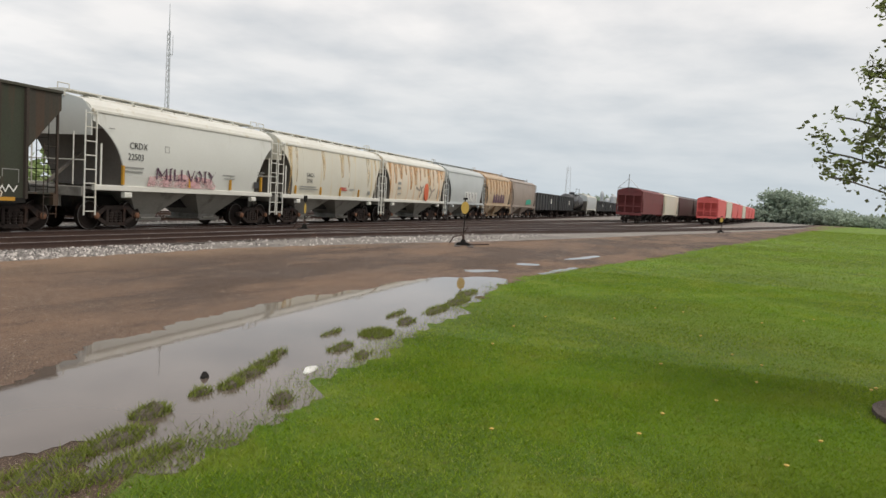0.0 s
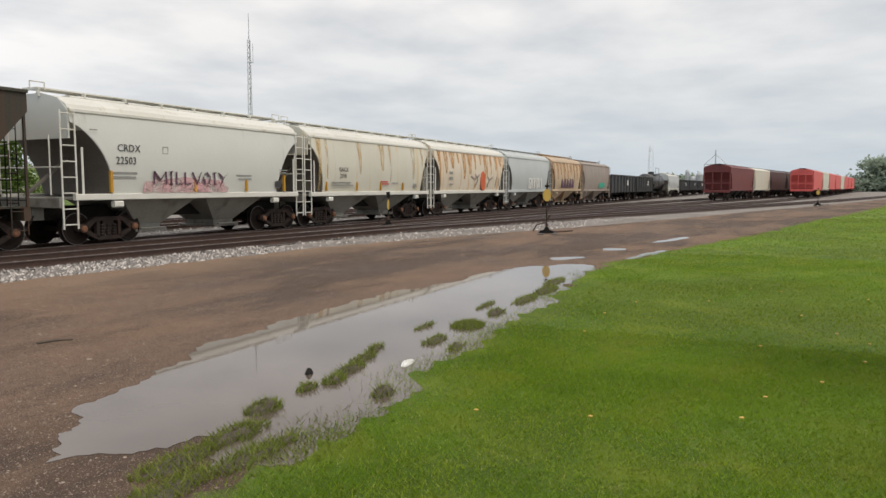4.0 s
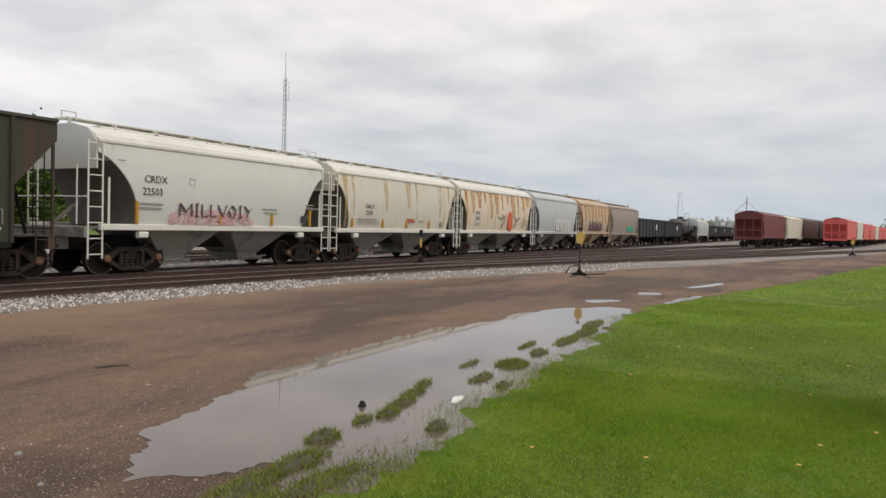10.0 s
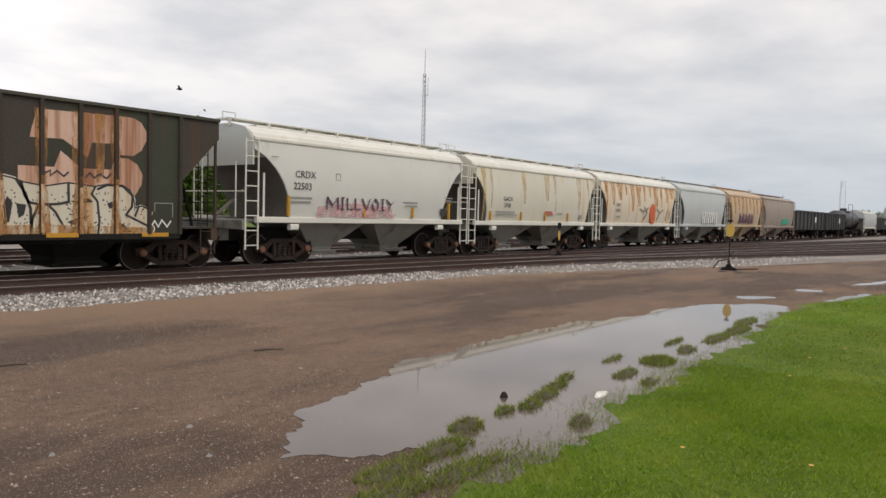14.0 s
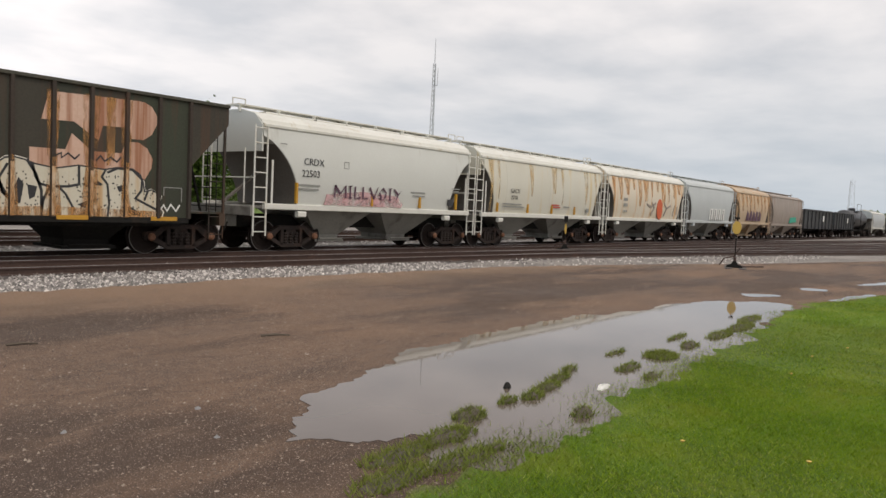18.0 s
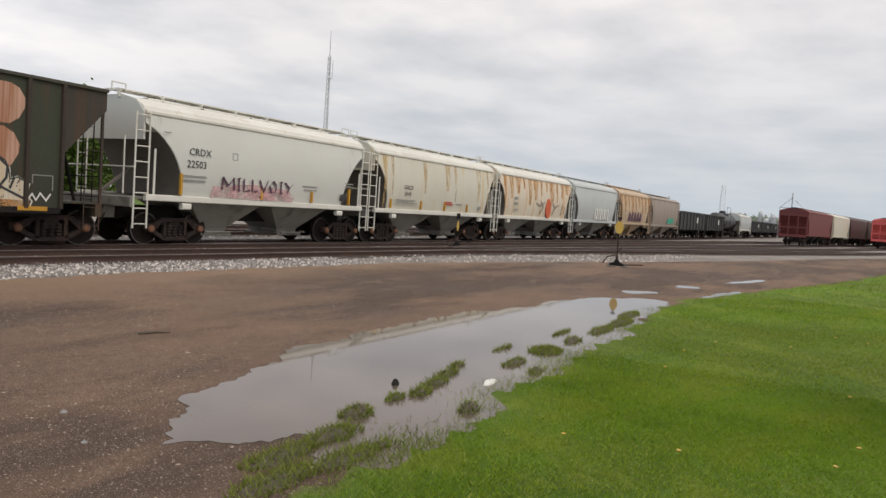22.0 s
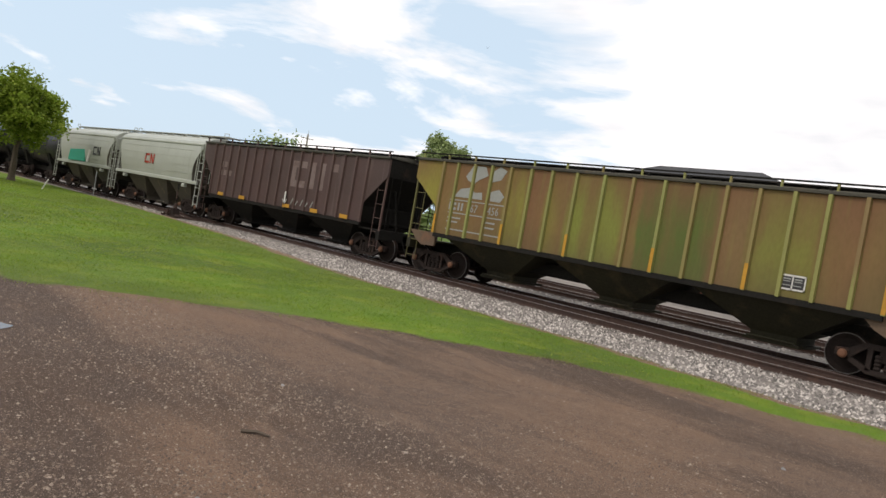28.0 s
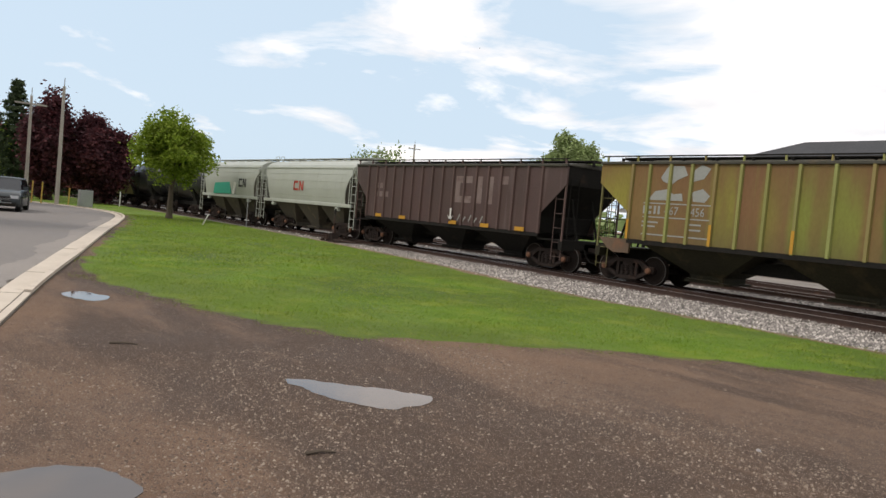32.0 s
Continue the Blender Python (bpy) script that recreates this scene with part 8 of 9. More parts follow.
woods("distant belt of trees with haze-paled leaf colour", [(299, -28), (298, -33), (297, -38)], 12.5, 3, 1600, 0.55, m_leaf_haze)
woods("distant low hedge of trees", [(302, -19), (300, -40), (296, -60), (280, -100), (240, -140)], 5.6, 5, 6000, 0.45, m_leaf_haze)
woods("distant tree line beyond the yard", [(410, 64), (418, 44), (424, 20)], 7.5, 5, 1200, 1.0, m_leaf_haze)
woods("far trees behind the street", [(-150, 30), (-142, 8), (-130, -10), (-112, -26)], 11, 4, 1400, 0.8, m_leaf_green)
woods("far trees behind the rail yard", [(-240, 70), (-120, 98), (0, 110), (140, 120), (300, 128)], 4.2, 4, 1200, 1.1, m_leaf_far)

# ---- buildings ----
m_brick = surface("red_brick", (0.23, 0.1, 0.075), (0.15, 0.07, 0.055), rough=0.9, fine=12, bump=0.3)
m_shingle = surface("dark_grey_shingles", (0.055, 0.057, 0.062), (0.035, 0.036, 0.04), rough=0.9, fine=8, bump=0.5)
m_siding = surface("pale_house_siding", (0.52, 0.49, 0.43), (0.42, 0.39, 0.35), rough=0.7)
m_trim = plain("white_trim", (0.7, 0.69, 0.66), 0.5)
m_glass = plain("dark_window_glass", (0.02, 0.024, 0.03), 0.05)


def gable(name, label, x0, x1, y0, y1, eave, ridge, m_wall, along="x", over=0.6, wins=(), chimney=None):
    b = thing(name, label, "building")
    part("wall", Shape().box(x0, x1, y0, y1, -0.1, eave), m_wall, b)
    s = Shape()
    if along == "x":
        ym = (y0 + y1) / 2
        s.prism([(y0 - over, eave - 0.15), (y0 - over, eave + 0.05), (ym, ridge), (y1 + over, eave + 0.05), (y1 + over, eave - 0.15), (ym, ridge - 0.25)], 0, x0 - over, x1 + over)
        part("gable", Shape().prism([(y0, eave), (y1, eave), (ym, ridge - 0.22)], 0, x0, x1), m_wall, b)
    else:
        xm = (x0 + x1) / 2
        s.prism([(x0 - over, eave - 0.15), (x0 - over, eave + 0.05), (xm, ridge), (x1 + over, eave + 0.05), (x1 + over, eave - 0.15), (xm, ridge - 0.25)], 1, y0 - over, y1 + over)
        part("gable", Shape().prism([(x0, eave), (x1, eave), (xm, ridge - 0.22)], 1, y0, y1), m_wall, b)
    part("roof", s, m_shingle, b, "dark shingled gable roof")
    part("eave_board", Shape().box(x0 - over, x1 + over, y0 - over - 0.04, y0 - over, eave - 0.2, eave + 0.06).box(x1 + over, x1 + over + 0.04, y0 - over, y1 + over, eave - 0.2, eave + 0.06), m_trim, b)
    for (wx, wz, ww, wh, face) in wins:
        if face == "y":
            w = part("window", Shape().box(wx, wx + ww, y0 - 0.06, y0 + 0.02, wz, wz + wh), m_trim, b)
            part("pane", Shape().box(wx + 0.07, wx + ww - 0.07, y0 - 0.075, y0 - 0.05, wz + 0.07, wz + wh / 2 - 0.03).box(wx + 0.07, wx + ww - 0.07, y0 - 0.075, y0 - 0.05, wz + wh / 2 + 0.03, wz + wh - 0.07), m_glass, w)
        else:
            w = part("window", Shape().box(x1 - 0.02, x1 + 0.06, wx, wx + ww, wz, wz + wh), m_trim, b)
            part("pane", Shape().box(x1 + 0.05, x1 + 0.075, wx + 0.07, wx + ww - 0.07, wz + 0.07, wz + wh - 0.07), m_glass, w)
    if chimney:
        cx, cy, cz = chimney
        part("chimney", Shape().box(cx - 0.45, cx + 0.45, cy - 0.45, cy + 0.45, eave, cz).box(cx - 0.52, cx + 0.52, cy - 0.52, cy + 0.52, cz - 0.25, cz), m_brick, b, "brick chimney")
    return b


depot = thing("depot", "brick railway depot with a long dark hipped roof", "building")
part("wall", Shape().box(-40, -6, 46.8, 58, -0.1, 3.5), m_brick, depot)
part("roof", Shape().loft([[(-42, 44.8, 3.3), (-3.5, 44.8, 3.3), (-3.5, 60, 3.3), (-42, 60, 3.3)], [(-42, 44.8, 3.5), (-3.5, 44.8, 3.5), (-3.5, 60, 3.5), (-42, 60, 3.5)], [(-38, 50.2, 5.6), (-5.0, 50.2, 5.6), (-5.0, 54.0, 5.6), (-38, 54.0, 5.6)]]), m_shingle, depot, "long low shingled hipped roof")
part("tower_wall", Shape().box(-36, -19.5, 50.5, 56, 5.0, 7.4), m_brick, depot)
part("upper_roof", Shape().loft([[(-37.5, 49.3, 7.3), (-18.2, 49.3, 7.3), (-18.2, 57, 7.3), (-37.5, 57, 7.3)], [(-37.5, 49.3, 7.5), (-18.2, 49.3, 7.5), (-18.2, 57, 7.5), (-37.5, 57, 7.5)], [(-31.5, 52.6, 9.6), (-23.4, 52.6, 9.6), (-23.4, 53.6, 9.6), (-31.5, 53.6, 9.6)]]), m_shingle, depot, "raised shingled hipped roof over the middle")
part("chimney", Shape().box(-12.9, -12.1, 50.6, 51.4, 4.8, 6.9).box(-13.0, -12.0, 50.5, 51.5, 6.7, 6.95), m_brick, depot, "brick chimney")
part("eave_board", Shape().box(-42, -3.5, 44.74, 44.8, 3.24, 3.52), m_trim, depot)
for k in range(9):
    w = part("window", Shape().box(-38.5 + k * 3.3, -37.2 + k * 3.3, 46.74, 46.82, 1.0, 2.8), m_trim, depot)
    part("pane", Shape().box(-38.4 + k * 3.3, -37.3 + k * 3.3, 46.72, 46.75, 1.1, 1.87).box(-38.4 + k * 3.3, -37.3 + k * 3.3, 46.72, 46.75, 1.93, 2.7), m_glass, w)
for k in range(8):
    part("canopy_post", Shape().box(-40 + k * 5, -39.8 + k * 5, 45.6, 45.8, 0, 3.3), m_black, depot)
part("sign_board", Shape().box(-7.6, -4.2, 44.6, 44.7, 2.95, 3.35), m_trim, depot, "long white sign board")
house = gable("house", "pale two-storey house with a dark roof and porch", -55, -45.3, -22, -9.7, 5.2, 7.9, m_siding, "y", wins=[(-12.3, 3.0, 0.9, 1.4, "x"), (-14.5, 3.0, 0.9, 1.4, "x"), (-17.5, 0.9, 1.0, 1.5, "x")])
house.matrix_basis = pose(0, 5.7, 0)
porch = part("porch", Shape().box(-52, -45.2, -9.7, -7.9, 0.0, 0.95), m_concrete, house)
part("porch_roof", Shape().prism([(-9.7, 3.6), (-7.6, 3.15), (-7.6, 3.0), (-9.7, 3.3)], 0, -52.4, -44.8), m_shingle, house)
for x in (-51.7, -48.5, -45.4):
    part("porch_post", Shape().box(x - 0.1, x + 0.1, -8.15, -7.95, 0.95, 3.1), m_trim, porch)
part("porch_rail", Shape().box(-45.4, -45.33, -9.7, -8.05, 1.75, 1.82), m_brick, porch)
for k in range(6):
    part("baluster", Shape().box(-45.4, -45.35, -9.6 + k * 0.27, -9.56 + k * 0.27, 0.95, 1.75), m_brick, porch)
gable("garage", "grey house far down the street", -116, -104, -12, -2, 3.4, 6.2, m_siding)


# ---- road vehicles ----
m_car_white = plain("white_car_paint", (0.68, 0.69, 0.7), 0.18)
m_car_silver = plain("silver_car_paint", (0.62, 0.63, 0.64), 0.22, 0.2)
m_car_dark = plain("dark_blue_grey_car_paint", (0.04, 0.05, 0.055), 0.2)
m_tyre = plain("black_tyre_rubber", (0.018, 0.018, 0.018), 0.85)
m_lamp_red = plain("red_tail_lamp", (0.35, 0.02, 0.02), 0.2)
m_lamp_clear = plain("clear_head_lamp", (0.6, 0.62, 0.65), 0.1)


def car(label, x, y, heading, material, suv=False, at_z=0.015):
    """Front towards +x."""
    c = thing("car", label, "car", "parked cars", at=pose(x, y, at_z, 0, 0, heading))
    L, W, H = (2.4, 0.95, 1.7) if suv else (2.4, 0.9, 1.46)
    belt = 1.08 if suv else 0.92
    prof = [(-L + 0.03, 0.42), (-L, 0.6), (-L + 0.04, belt - 0.14), (-L + 0.2, belt - 0.02), (-L + 0.7, belt + 0.03), (L - 1.3, belt + 0.03), (L - 0.6, belt - 0.07), (L - 0.2, belt - 0.18), (L - 0.02, belt - 0.34), (L, 0.45), (L - 0.12, 0.26), (-L + 0.2, 0.26)]
    rings = []
    for yy, k, dz in ((-W, 0.955, -0.08), (-W + 0.03, 0.975, -0.03), (-W + 0.12, 0.99, 0), (-W * 0.5, 1.0, 0.015), (W * 0.5, 1.0, 0.015), (W - 0.12, 0.99, 0), (W - 0.03, 0.975, -0.03), (W, 0.955, -0.08)):
        rings.append([(px * k, yy, pz + (dz if pz > 0.6 else 0)) for px, pz in prof])
    part("body", Shape().loft(rings), material, c, smooth=True)
    back = 0.12 if suv else 0.42
    cab = [(-L + back, belt), (-L + (0.36 if suv else 1.0), H - 0.09), (-L + (0.6 if suv else 1.4), H), (0.1, H), (0.5, H - 0.07), (L - 1.1, belt)]
    part("cabin", Shape().loft([[(px, s * (W - (0.08 if pz < H - 0.3 else 0.22)), pz) for px, pz in cab] for s in (-1, 1)]), m_glass, c, "dark tinted windows")
    top = cab[1:5]
    part("roof_panel", Shape().loft([[(px, yy, pz + dz) for px, pz in top] + [(px, yy, pz - 0.09) for px, pz in top[::-1]] for yy, dz in ((-W + 0.19, 0.0), (-W * 0.4, 0.03), (W * 0.4, 0.03), (W - 0.19, 0.0))]), material, c, smooth=True)
    for s in (-1, 1):
        # rear quarter, screen pillars and the window band's lower trim
        part("rear_pillar", Shape().loft([[(-L + back + 0.02 + d, s * (W - 0.07), belt), (-L + back + 0.42 + d, s * (W - 0.07), belt), (cab[2][0] + 0.12, s * (W - 0.205), H - 0.05), (cab[1][0], s * (W - 0.205), H - 0.08)] for d in (0.0, 0.002)]), material, c)
        part("screen_pillar", Shape().loft([[(L - 1.22 + d, s * (W - 0.075), belt), (L - 1.1 + d, s * (W - 0.075), belt), (0.56, s * (W - 0.21), H - 0.07), (0.44, s * (W - 0.21), H - 0.07)] for d in (0.0, 0.002)]), material, c)
        part("door_seam", Shape().box(0.02, 0.035, min(s * W, s * (W + 0.004)), max(s * W, s * (W + 0.004)), 0.4, belt - 0.09), m_black, c)
        part("door_handle", Shape().box(-0.28, -0.08, min(s * W, s * (W + 0.03)), max(s * W, s * (W + 0.03)), belt - 0.2, belt - 0.165), material, c)
        for wx in (-L + 0.85, L - 0.9):
            part("wheel_arch", Shape().spin([(0.34, s * (W - 0.2)), (0.41, s * (W - 0.1)), (0.41, s * (W + 0.002))], 1, (wx, 0, 0.36), 20), m_black, c)
    for s in (-1, 1):
        for px in (0.02,):
            part("pillar", Shape().loft([[(px - 0.045 + d, s * (W - 0.075), belt), (px + 0.045 + d, s * (W - 0.075), belt), (px + 0.045, s * (W - 0.215), H - 0.02), (px - 0.045, s * (W - 0.215), H - 0.02)] for d in (0.0, 0.001)]), material, c)
        part("mirror", Shape().box(0.95, 1.15, min(s * W, s * (W + 0.2)), max(s * W, s * (W + 0.2)), belt + 0.02, belt + 0.2, 0.04), material, c)
        for wx in (-L + 0.85, L - 0.9):
            w = part("wheel", Shape().spin([(0.1, s * (W - 0.24)), (0.34, s * (W - 0.24)), (0.36, s * (W - 0.16)), (0.36, s * (W - 0.06)), (0.33, s * (W + 0.005)), (0.22, s * (W + 0.005))], 1, (wx, 0, 0.35), 20), m_tyre, c)
            part("rim", Shape().spin([(0.22, s * (W - 0.01)), (0.2, s * (W + 0.01)), (0.05, s * (W + 0.02)), (0.0, s * (W + 0.02))], 1, (wx, 0, 0.35), 14), m_black, w)
        part("tail_lamp", Shape().box(-L - 0.004, -L + 0.1, min(s * (W - 0.4), s * (W - 0.08)), max(s * (W - 0.4), s * (W - 0.08)), belt - 0.26, belt - 0.14), m_lamp_red, c)
        part("head_lamp", Shape().box(L - 0.2, L + 0.01, min(s * (W - 0.42), s * (W - 0.06)), max(s * (W - 0.42), s * (W - 0.06)), belt - 0.42, belt - 0.27), m_lamp_clear, c)
    grille = part("grille", Shape().box(L - 0.05, L + 0.02, -0.56, 0.56, 0.5, belt - 0.34), m_black, c)
    for k in range(3):
        part("grille_bar", Shape().box(L + 0.018, L + 0.03, -0.54, 0.54, 0.56 + k * (belt - 0.98) / 2.2, 0.575 + k * (belt - 0.98) / 2.2), m_steel, grille)
    part("skid_trim", Shape().box(L + 0.0, L + 0.035, -0.6, 0.6, 0.42, 0.45), m_steel, c)
    part("bumper_trim", Shape().box(L - 0.1, L + 0.03, -0.8, 0.8, 0.3, 0.42), m_black, c)
    part("bumper_trim", Shape().box(-L - 0.03, -L + 0.1, -0.8, 0.8, 0.34, 0.46), m_black, c)
    part("number_plate", Shape().box(L + 0.018, L + 0.03, -0.16, 0.16, 0.45, 0.55), m_dim, c)
    part("number_plate", Shape().box(-L - 0.03, -L - 0.018, -0.16, 0.16, 0.6, 0.7), m_dim, c)
    return c


car("white sedan parked along the street", -25.1, -4.08, -32, m_car_white)
car("silver sedan parked on the driveway", -37.4, -5.1, -112, m_car_silver, at_z=0.42)
car("dark blue-grey SUV parked at the kerb", -48.9, 3.5, -14, m_car_dark, True)
car("silver car parked far down the street", -90.0, 1.6, -70, m_car_silver)

# ---- street things ----
m_bin = plain("blue_bin_plastic", (0.03, 0.06, 0.25), 0.5)
for x, y, m in ((-52.6, 2.25, m_bin), (-52.8, 1.6, m_black)):
    b = thing("wheelie_bin", "blue plastic wheelie bin at the kerb" if m is m_bin else "dark plastic wheelie bin at the kerb", "bin", at=pose(x, y, 0.06))
    part("bin_body", tub([(0.05, -0.24, 0.24, 0.24), (0.95, -0.3, 0.3, 0.3)]), m, b)
    part("lid", Shape().box(-0.33, 0.33, -0.33, 0.33, 0.95, 1.03, 0.03), m, b)
    for s in (-1, 1):
        part("wheel", Shape().spin([(0.1, s * 0.24), (0.1, s * 0.3)], 1, (-0.24, 0, 0.1), 10), m_tyre, b)
hyd = thing("fire_hydrant", "yellow and orange fire hydrant on the lawn", "hydrant", at=pose(-53.6, -1.1, 0.55))
part("barrel", Shape().spin([(0.16, 0.0), (0.16, 0.06), (0.11, 0.08), (0.11, 0.5), (0.14, 0.52), (0.13, 0.62), (0.05, 0.74), (0.03, 0.8)], 2, (0, 0, 0), 12), m_signal, hyd)
part("side_cap", Shape().spin([(0.06, -0.2), (0.06, 0.2)], 1, (0, 0, 0.42), 10), m_vermil, hyd)
for x, y, h in ((-65.2, 7.2, 1.6), (-65.0, 7.8, 1.6), (-66.5, 9.9, 1.3)):
    solid("guy_guard", Shape().rod((x, y, 0), (x + 0.25, y, h), 0.05, 6), m_signal, "yellow plastic guy wire guard beside a pole", "guy guard")
cab = thing("utility_cabinet", "grey utility cabinet near the tracks", "cabinet", at=pose(-64.2, 10.6, 0.0))
part("cabinet_body", Shape().box(-0.4, 0.4, -0.45, 0.45, 0, 1.25, 0.03), m_steel, cab)
part("cabinet_door", Shape().box(0.4, 0.42, -0.38, 0.38, 0.1, 1.15), m_steel, cab)
solid("marker_post", Shape().rod((-45.3, 12.75, 0), (-45.1, 12.95, 0.6), 0.035, 6), m_trim, "short leaning white marker post on the verge", "post")
solid("marker_post", Shape().rod((-46.9, 16.0, -0.1), (-46.9, 16.0, 1.5), 0.03, 6), m_steel, "thin grey marker post beside the track", "post")
solid("marker_post", Shape().rod((-72, 15.0, 0), (-72, 15.0, 1.3), 0.05, 6), m_trim, "white marker post beside the track", "post")
grain = thing("grain_elevator", "distant grey grain elevator towers", "building", at=pose(400, 41, 0))
for k, (h, r) in enumerate(((8, 1.6), (6, 1.8), (9.4, 1.0))):
    part("silo", Shape().spin([(r, 0), (r, h), (r * 0.6, h + 1), (0.2, h + 1.4)], 2, (0, k * 3.0, 0), 14), m_steel, grain)
lamp_mast = thing("lattice_frame", "distant steel loading frame with a mast above the parked cars", "tower", at=pose(150, 12.4, 0))
part("mast", Shape().rod((0, 0, 0), (0, 0, 8.7), 0.1, 6), m_steel, lamp_mast)
part("stays", Shape().rod((0, 0, 7.9), (0, -2.0, 6.0), 0.05, 4).rod((0, 0, 7.9), (0, 2.0, 6.0), 0.05, 4).rod((0, -2.0, 6.0), (0, 2.0, 6.0), 0.06, 4).rod((0, -2.0, 6.0), (0, -2.0, 0), 0.06, 4).rod((0, 2.0, 6.0), (0, 2.0, 0), 0.06, 4).rod((0, -2.0, 5.5), (0, 2.0, 5.5), 0.05, 4), m_steel, lamp_mast)


# ---- small things round the puddle and on the yard ----
def mound(name, x, y, rx, ry, h, material, label, category, seed=0, blades_n=0, bh=0.06):
    t = thing(name, label, category, at=pose(x, y, 0.0))
    rings = []
    for q in np.linspace(0, 1, 6):
        ring = []
        for a in np.linspace(0, 2 * math.pi, 15)[:-1]:
            k = 1 + 0.3 * noise.noise((math.cos(a) * 1.3 + seed, math.sin(a) * 1.3, q * 2))
            r = math.cos(q * math.pi / 2)
            ring.append((rx * r * k * math.cos(a), ry * r * k * math.sin(a), -0.03 + (h + 0.03) * math.sin(q * math.pi / 2) * (1 if q == 0 else k)))
        rings.append(ring)
    part("mound", Shape().loft(rings), material, t, smooth=False)
    if blades_n:
        a, r = rng.uniform(0, 6.28, blades_n), np.sqrt(rng.uniform(0, 1.3, blades_n))
        p = np.stack([rx * r * np.cos(a), ry * r * np.sin(a), np.maximum(0.0, h * 0.7 * (1 - r ** 2))], 1)
        V, F = blades(p, bh, 0.005, 0.8)
        scatter_mesh("grass", V, F, m_blade_mud, "", "", t)["kind"] = "stuff"
    return t


TUFTS = [(4.84, 3.46, 0.19, 0.13, 0.1, 460), (4.3, 3.26, 0.34, 0.16, 0.06, 520), (5.47, 3.5, 0.16, 0.07, 0.04, 200), (5.78, 3.43, 0.17, 0.09, 0.06, 260), (6.17, 3.52, 0.28, 0.09, 0.06, 340), (6.6, 3.64, 0.24, 0.08, 0.05, 240), (7.05, 3.76, 0.2, 0.06, 0.05, 160), (8.4, 3.84, 0.32, 0.05, 0.03, 140), (7.7, 3.36, 0.3, 0.1, 0.06, 240), (8.68, 3.38, 0.3, 0.22, 0.05, 1100), (9.7, 3.4, 0.26, 0.12, 0.07, 240), (5.62, 2.84, 0.16, 0.1, 0.09, 160), (7.47, 3.0, 0.2, 0.09, 0.06, 120), (4.35, 2.86, 0.14, 0.07, 0.04, 80), (10.95, 3.4, 0.55, 0.13, 0.05, 500), (12.1, 3.42, 0.6, 0.16, 0.06, 520), (13.2, 3.6, 0.6, 0.14, 0.05, 420), (10.2, 3.75, 0.4, 0.05, 0.03, 200), (3.75, 3.25, 0.4, 0.15, 0.04, 520), (3.4, 2.98, 0.4, 0.16, 0.03, 520), (4.0, 2.9, 0.4, 0.14, 0.03, 420)]
for k, (x, y, rx, ry, h, n) in enumerate(TUFTS):
    mound("grass_tuft", x, y, rx * 0.85, ry * 0.8, h * 0.8, m_mud, "muddy grass tuft standing in the puddle", "grass tuft", k, n)
mound("stone", 5.9, 3.79, 0.05, 0.04, 0.05, m_black, "dark stump of stone in the puddle", "stone", 31)
mound("stone", 6.6, 3.13, 0.15, 0.045, 0.045, m_white, "pale white stone at the puddle edge", "stone", 32)
mound("litter", 1.28, 7.22, 0.085, 0.05, 0.04, m_white, "scrap of white litter on the dirt", "litter", 33)
for k, (x, y, a, l) in enumerate(((-2.4, 4.2, 50, 0.34), (5.86, 7.2, -30, 0.36), (-6.4, 3.0, 40, 0.22), (-8.96, 0.58, 75, 0.22), (0.05, 9.3, 5, 0.35), (-3.2, 9.4, 20, 0.4), (3.4, 8.4, -20, 0.3), (2.9, 10.2, 0, 0.4), (-13.0, 0.3, 60, 0.3), (-1.5, 6.0, 15, 0.25))):
    st = thing("stick", "dark broken stick lying on the dirt", "stick", "sticks on the yard", at=pose(x, y, 0.012, 0, 0, a))
    part("twig", Shape().rod((-l / 2, 0, 0), (0, 0.02, 0.008), 0.016, 5, 0.013).rod((0, 0.02, 0.008), (l / 2, 0, 0.0), 0.013, 5, 0.007), m_bark, st)
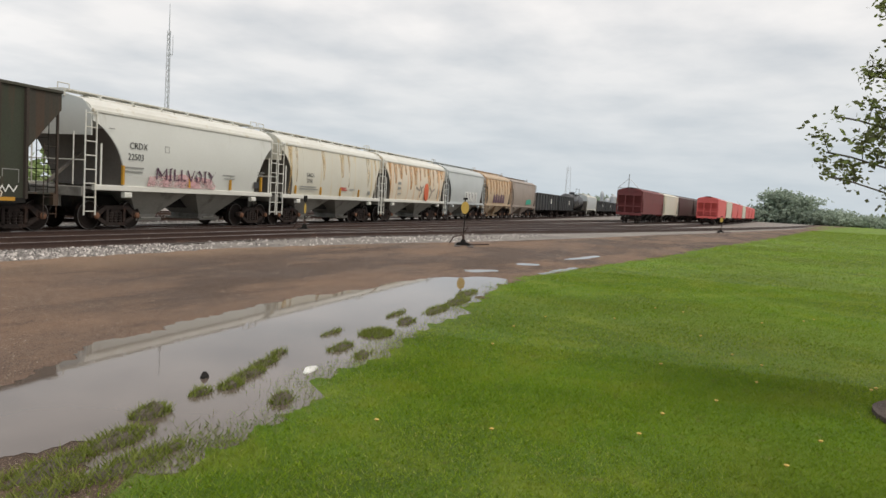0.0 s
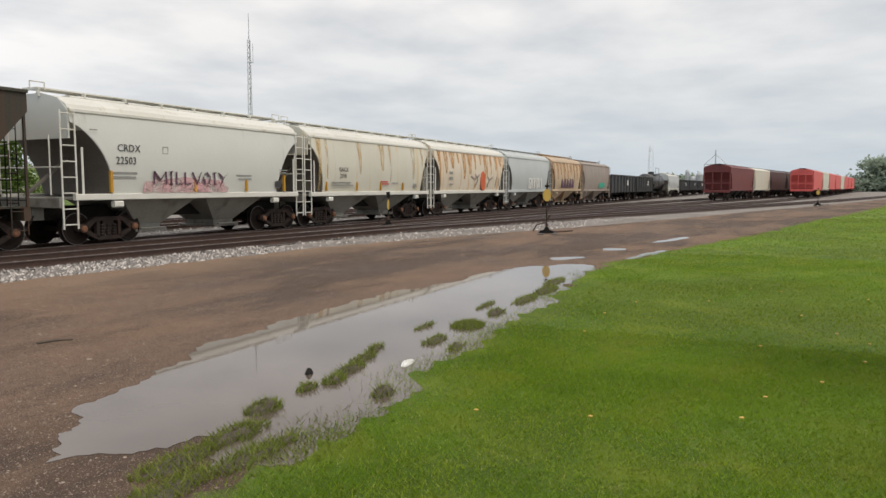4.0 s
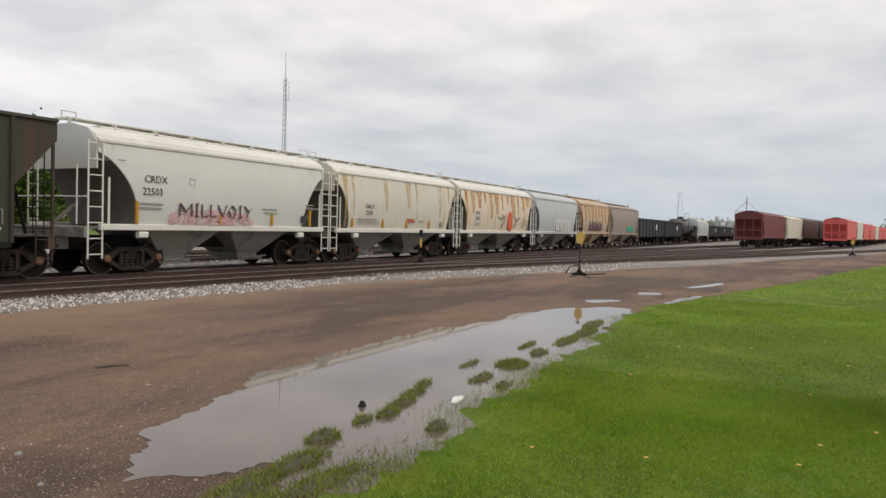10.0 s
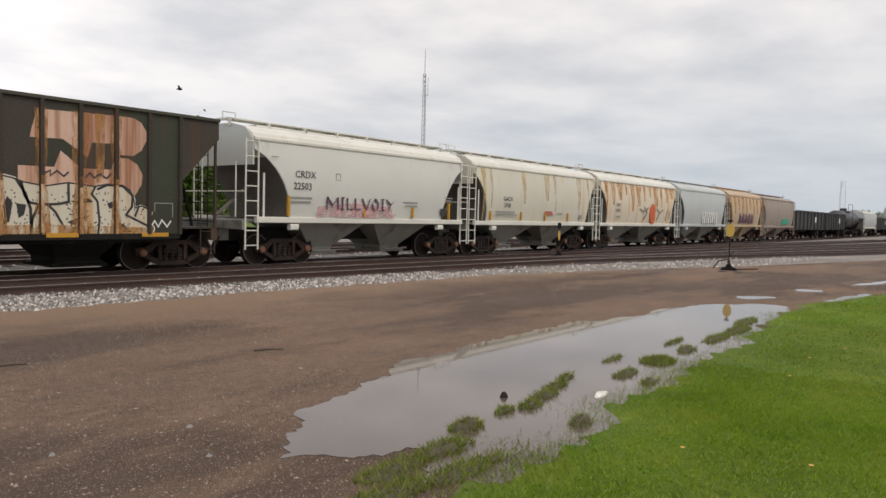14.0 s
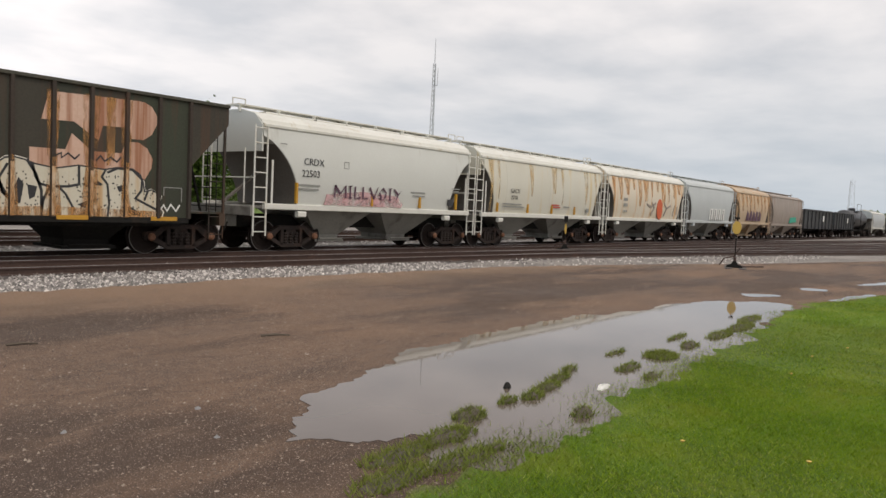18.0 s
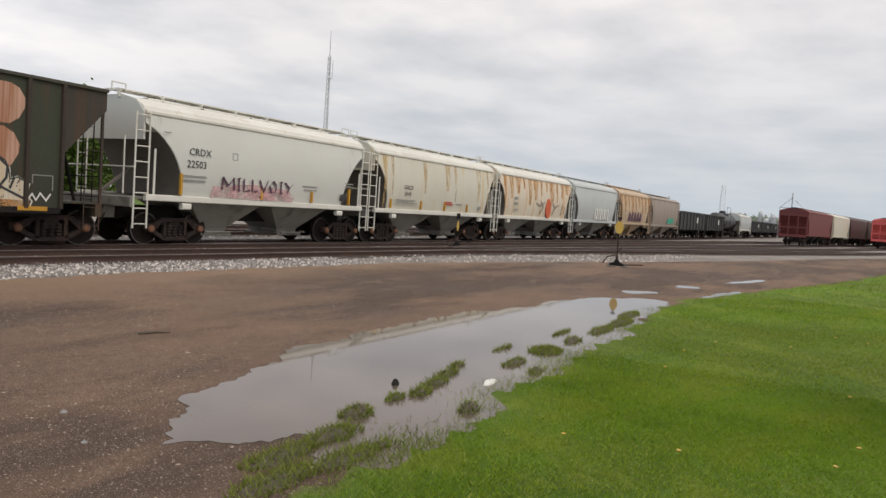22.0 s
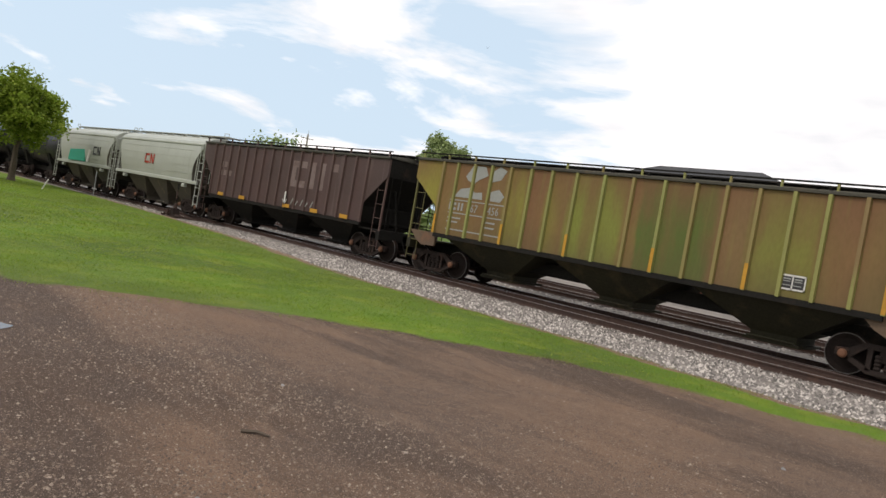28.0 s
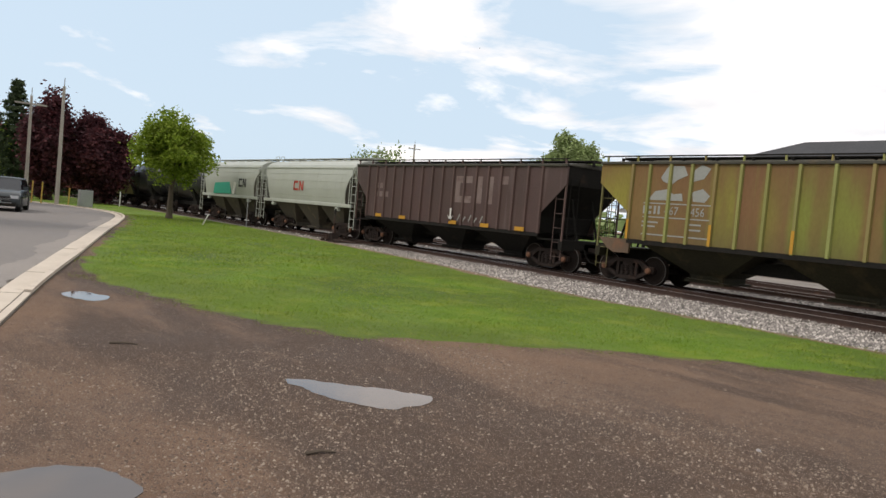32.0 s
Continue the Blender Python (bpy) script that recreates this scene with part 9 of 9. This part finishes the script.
for k, (x, y, r) in enumerate(((-4.25, 7.55, 0.035), (-7.6, 4.0, 0.03), (2.4, 5.2, 0.03), (3.4, 5.1, 0.035), (3.1, 4.4, 0.03), (-5.5, 2.1, 0.03), (-3.6, 8.8, 0.035))):
    mound("stone", x, y, r, r * 0.8, r * 0.6, m_stone, "loose pale stone on the dirt yard", "stone", 40 + k)
flowers = thing("dandelions", "yellow dandelion heads in the lawn", "flower", kind="stuff")
s = Shape()
for k in range(26):
    x, y = 5.0 + random.random() * 9, -2.2 + random.random() * 4.2
    s.spin([(0.004, 0.03), (0.02, 0.045), (0.004, 0.052)], 2, (x, y, 0.03), 7)
part("flower_head", s, m_signal, flowers)
bird = thing("bird", "small dark bird flying over the train", "bird")
part("bird_body", Shape().spin([(0.01, -0.16), (0.05, -0.08), (0.06, 0.02), (0.04, 0.1), (0.01, 0.16)], 0, (0, 0, 0), 8), m_black, bird)
for s in (-1, 1):
    part("wing", Shape().prism([(-0.06, 0.0), (0.07, 0.0), (0.03, s * 0.3), (-0.05, s * 0.34)], 2, 0.0, 0.012), m_black, bird, at=pose(0, s * 0.03, 0.02, s * 20, 0, 0))


# ---- motion of the train ----
def motions():
    shift = [(0.0, 4.9), (0.5, 4.24), (1.0, 3.6), (1.5, 2.98), (2.0, 2.4), (2.5, 1.88), (3.0, 1.42), (3.5, 1.02), (4.0, 0.68), (4.5, 0.38), (5.0, 0.12), (5.4, 0.0), (6.0, 0.0), (32.0, 0.0)]
    for car_ob, x in TRAIN:
        walk(car_ob, [(t, pose(x + s, TRACK_Y, RAIL_Z)) for t, s in shift])
    for w in WHEELS[:24]:
        sx = w.location.x
        walk(w, [(t, pose(sx, 0, WHEEL_R, 0, math.degrees(s / WHEEL_R), 0)) for t, s in shift])
    walk(bird, [(0.0, pose(90, 0, 30, 0, 0, 120)), (8.0, pose(70, 10, 30, 0, 0, 120)), (12.1, pose(36, 22, 20, 0, 0, 120)), (12.7, pose(28.6, 28.0, 7.9, 0, 0, 125)), (13.0, pose(27.6, 29.0, 7.5, 0, 0, 125)), (13.5, pose(24.8, 31.5, 7.6, 0, 0, 130)), (18.0, pose(4, 58, 16, 0, 0, 150)), (32.0, pose(-200, 160, 60, 0, 0, 150))])


motions()
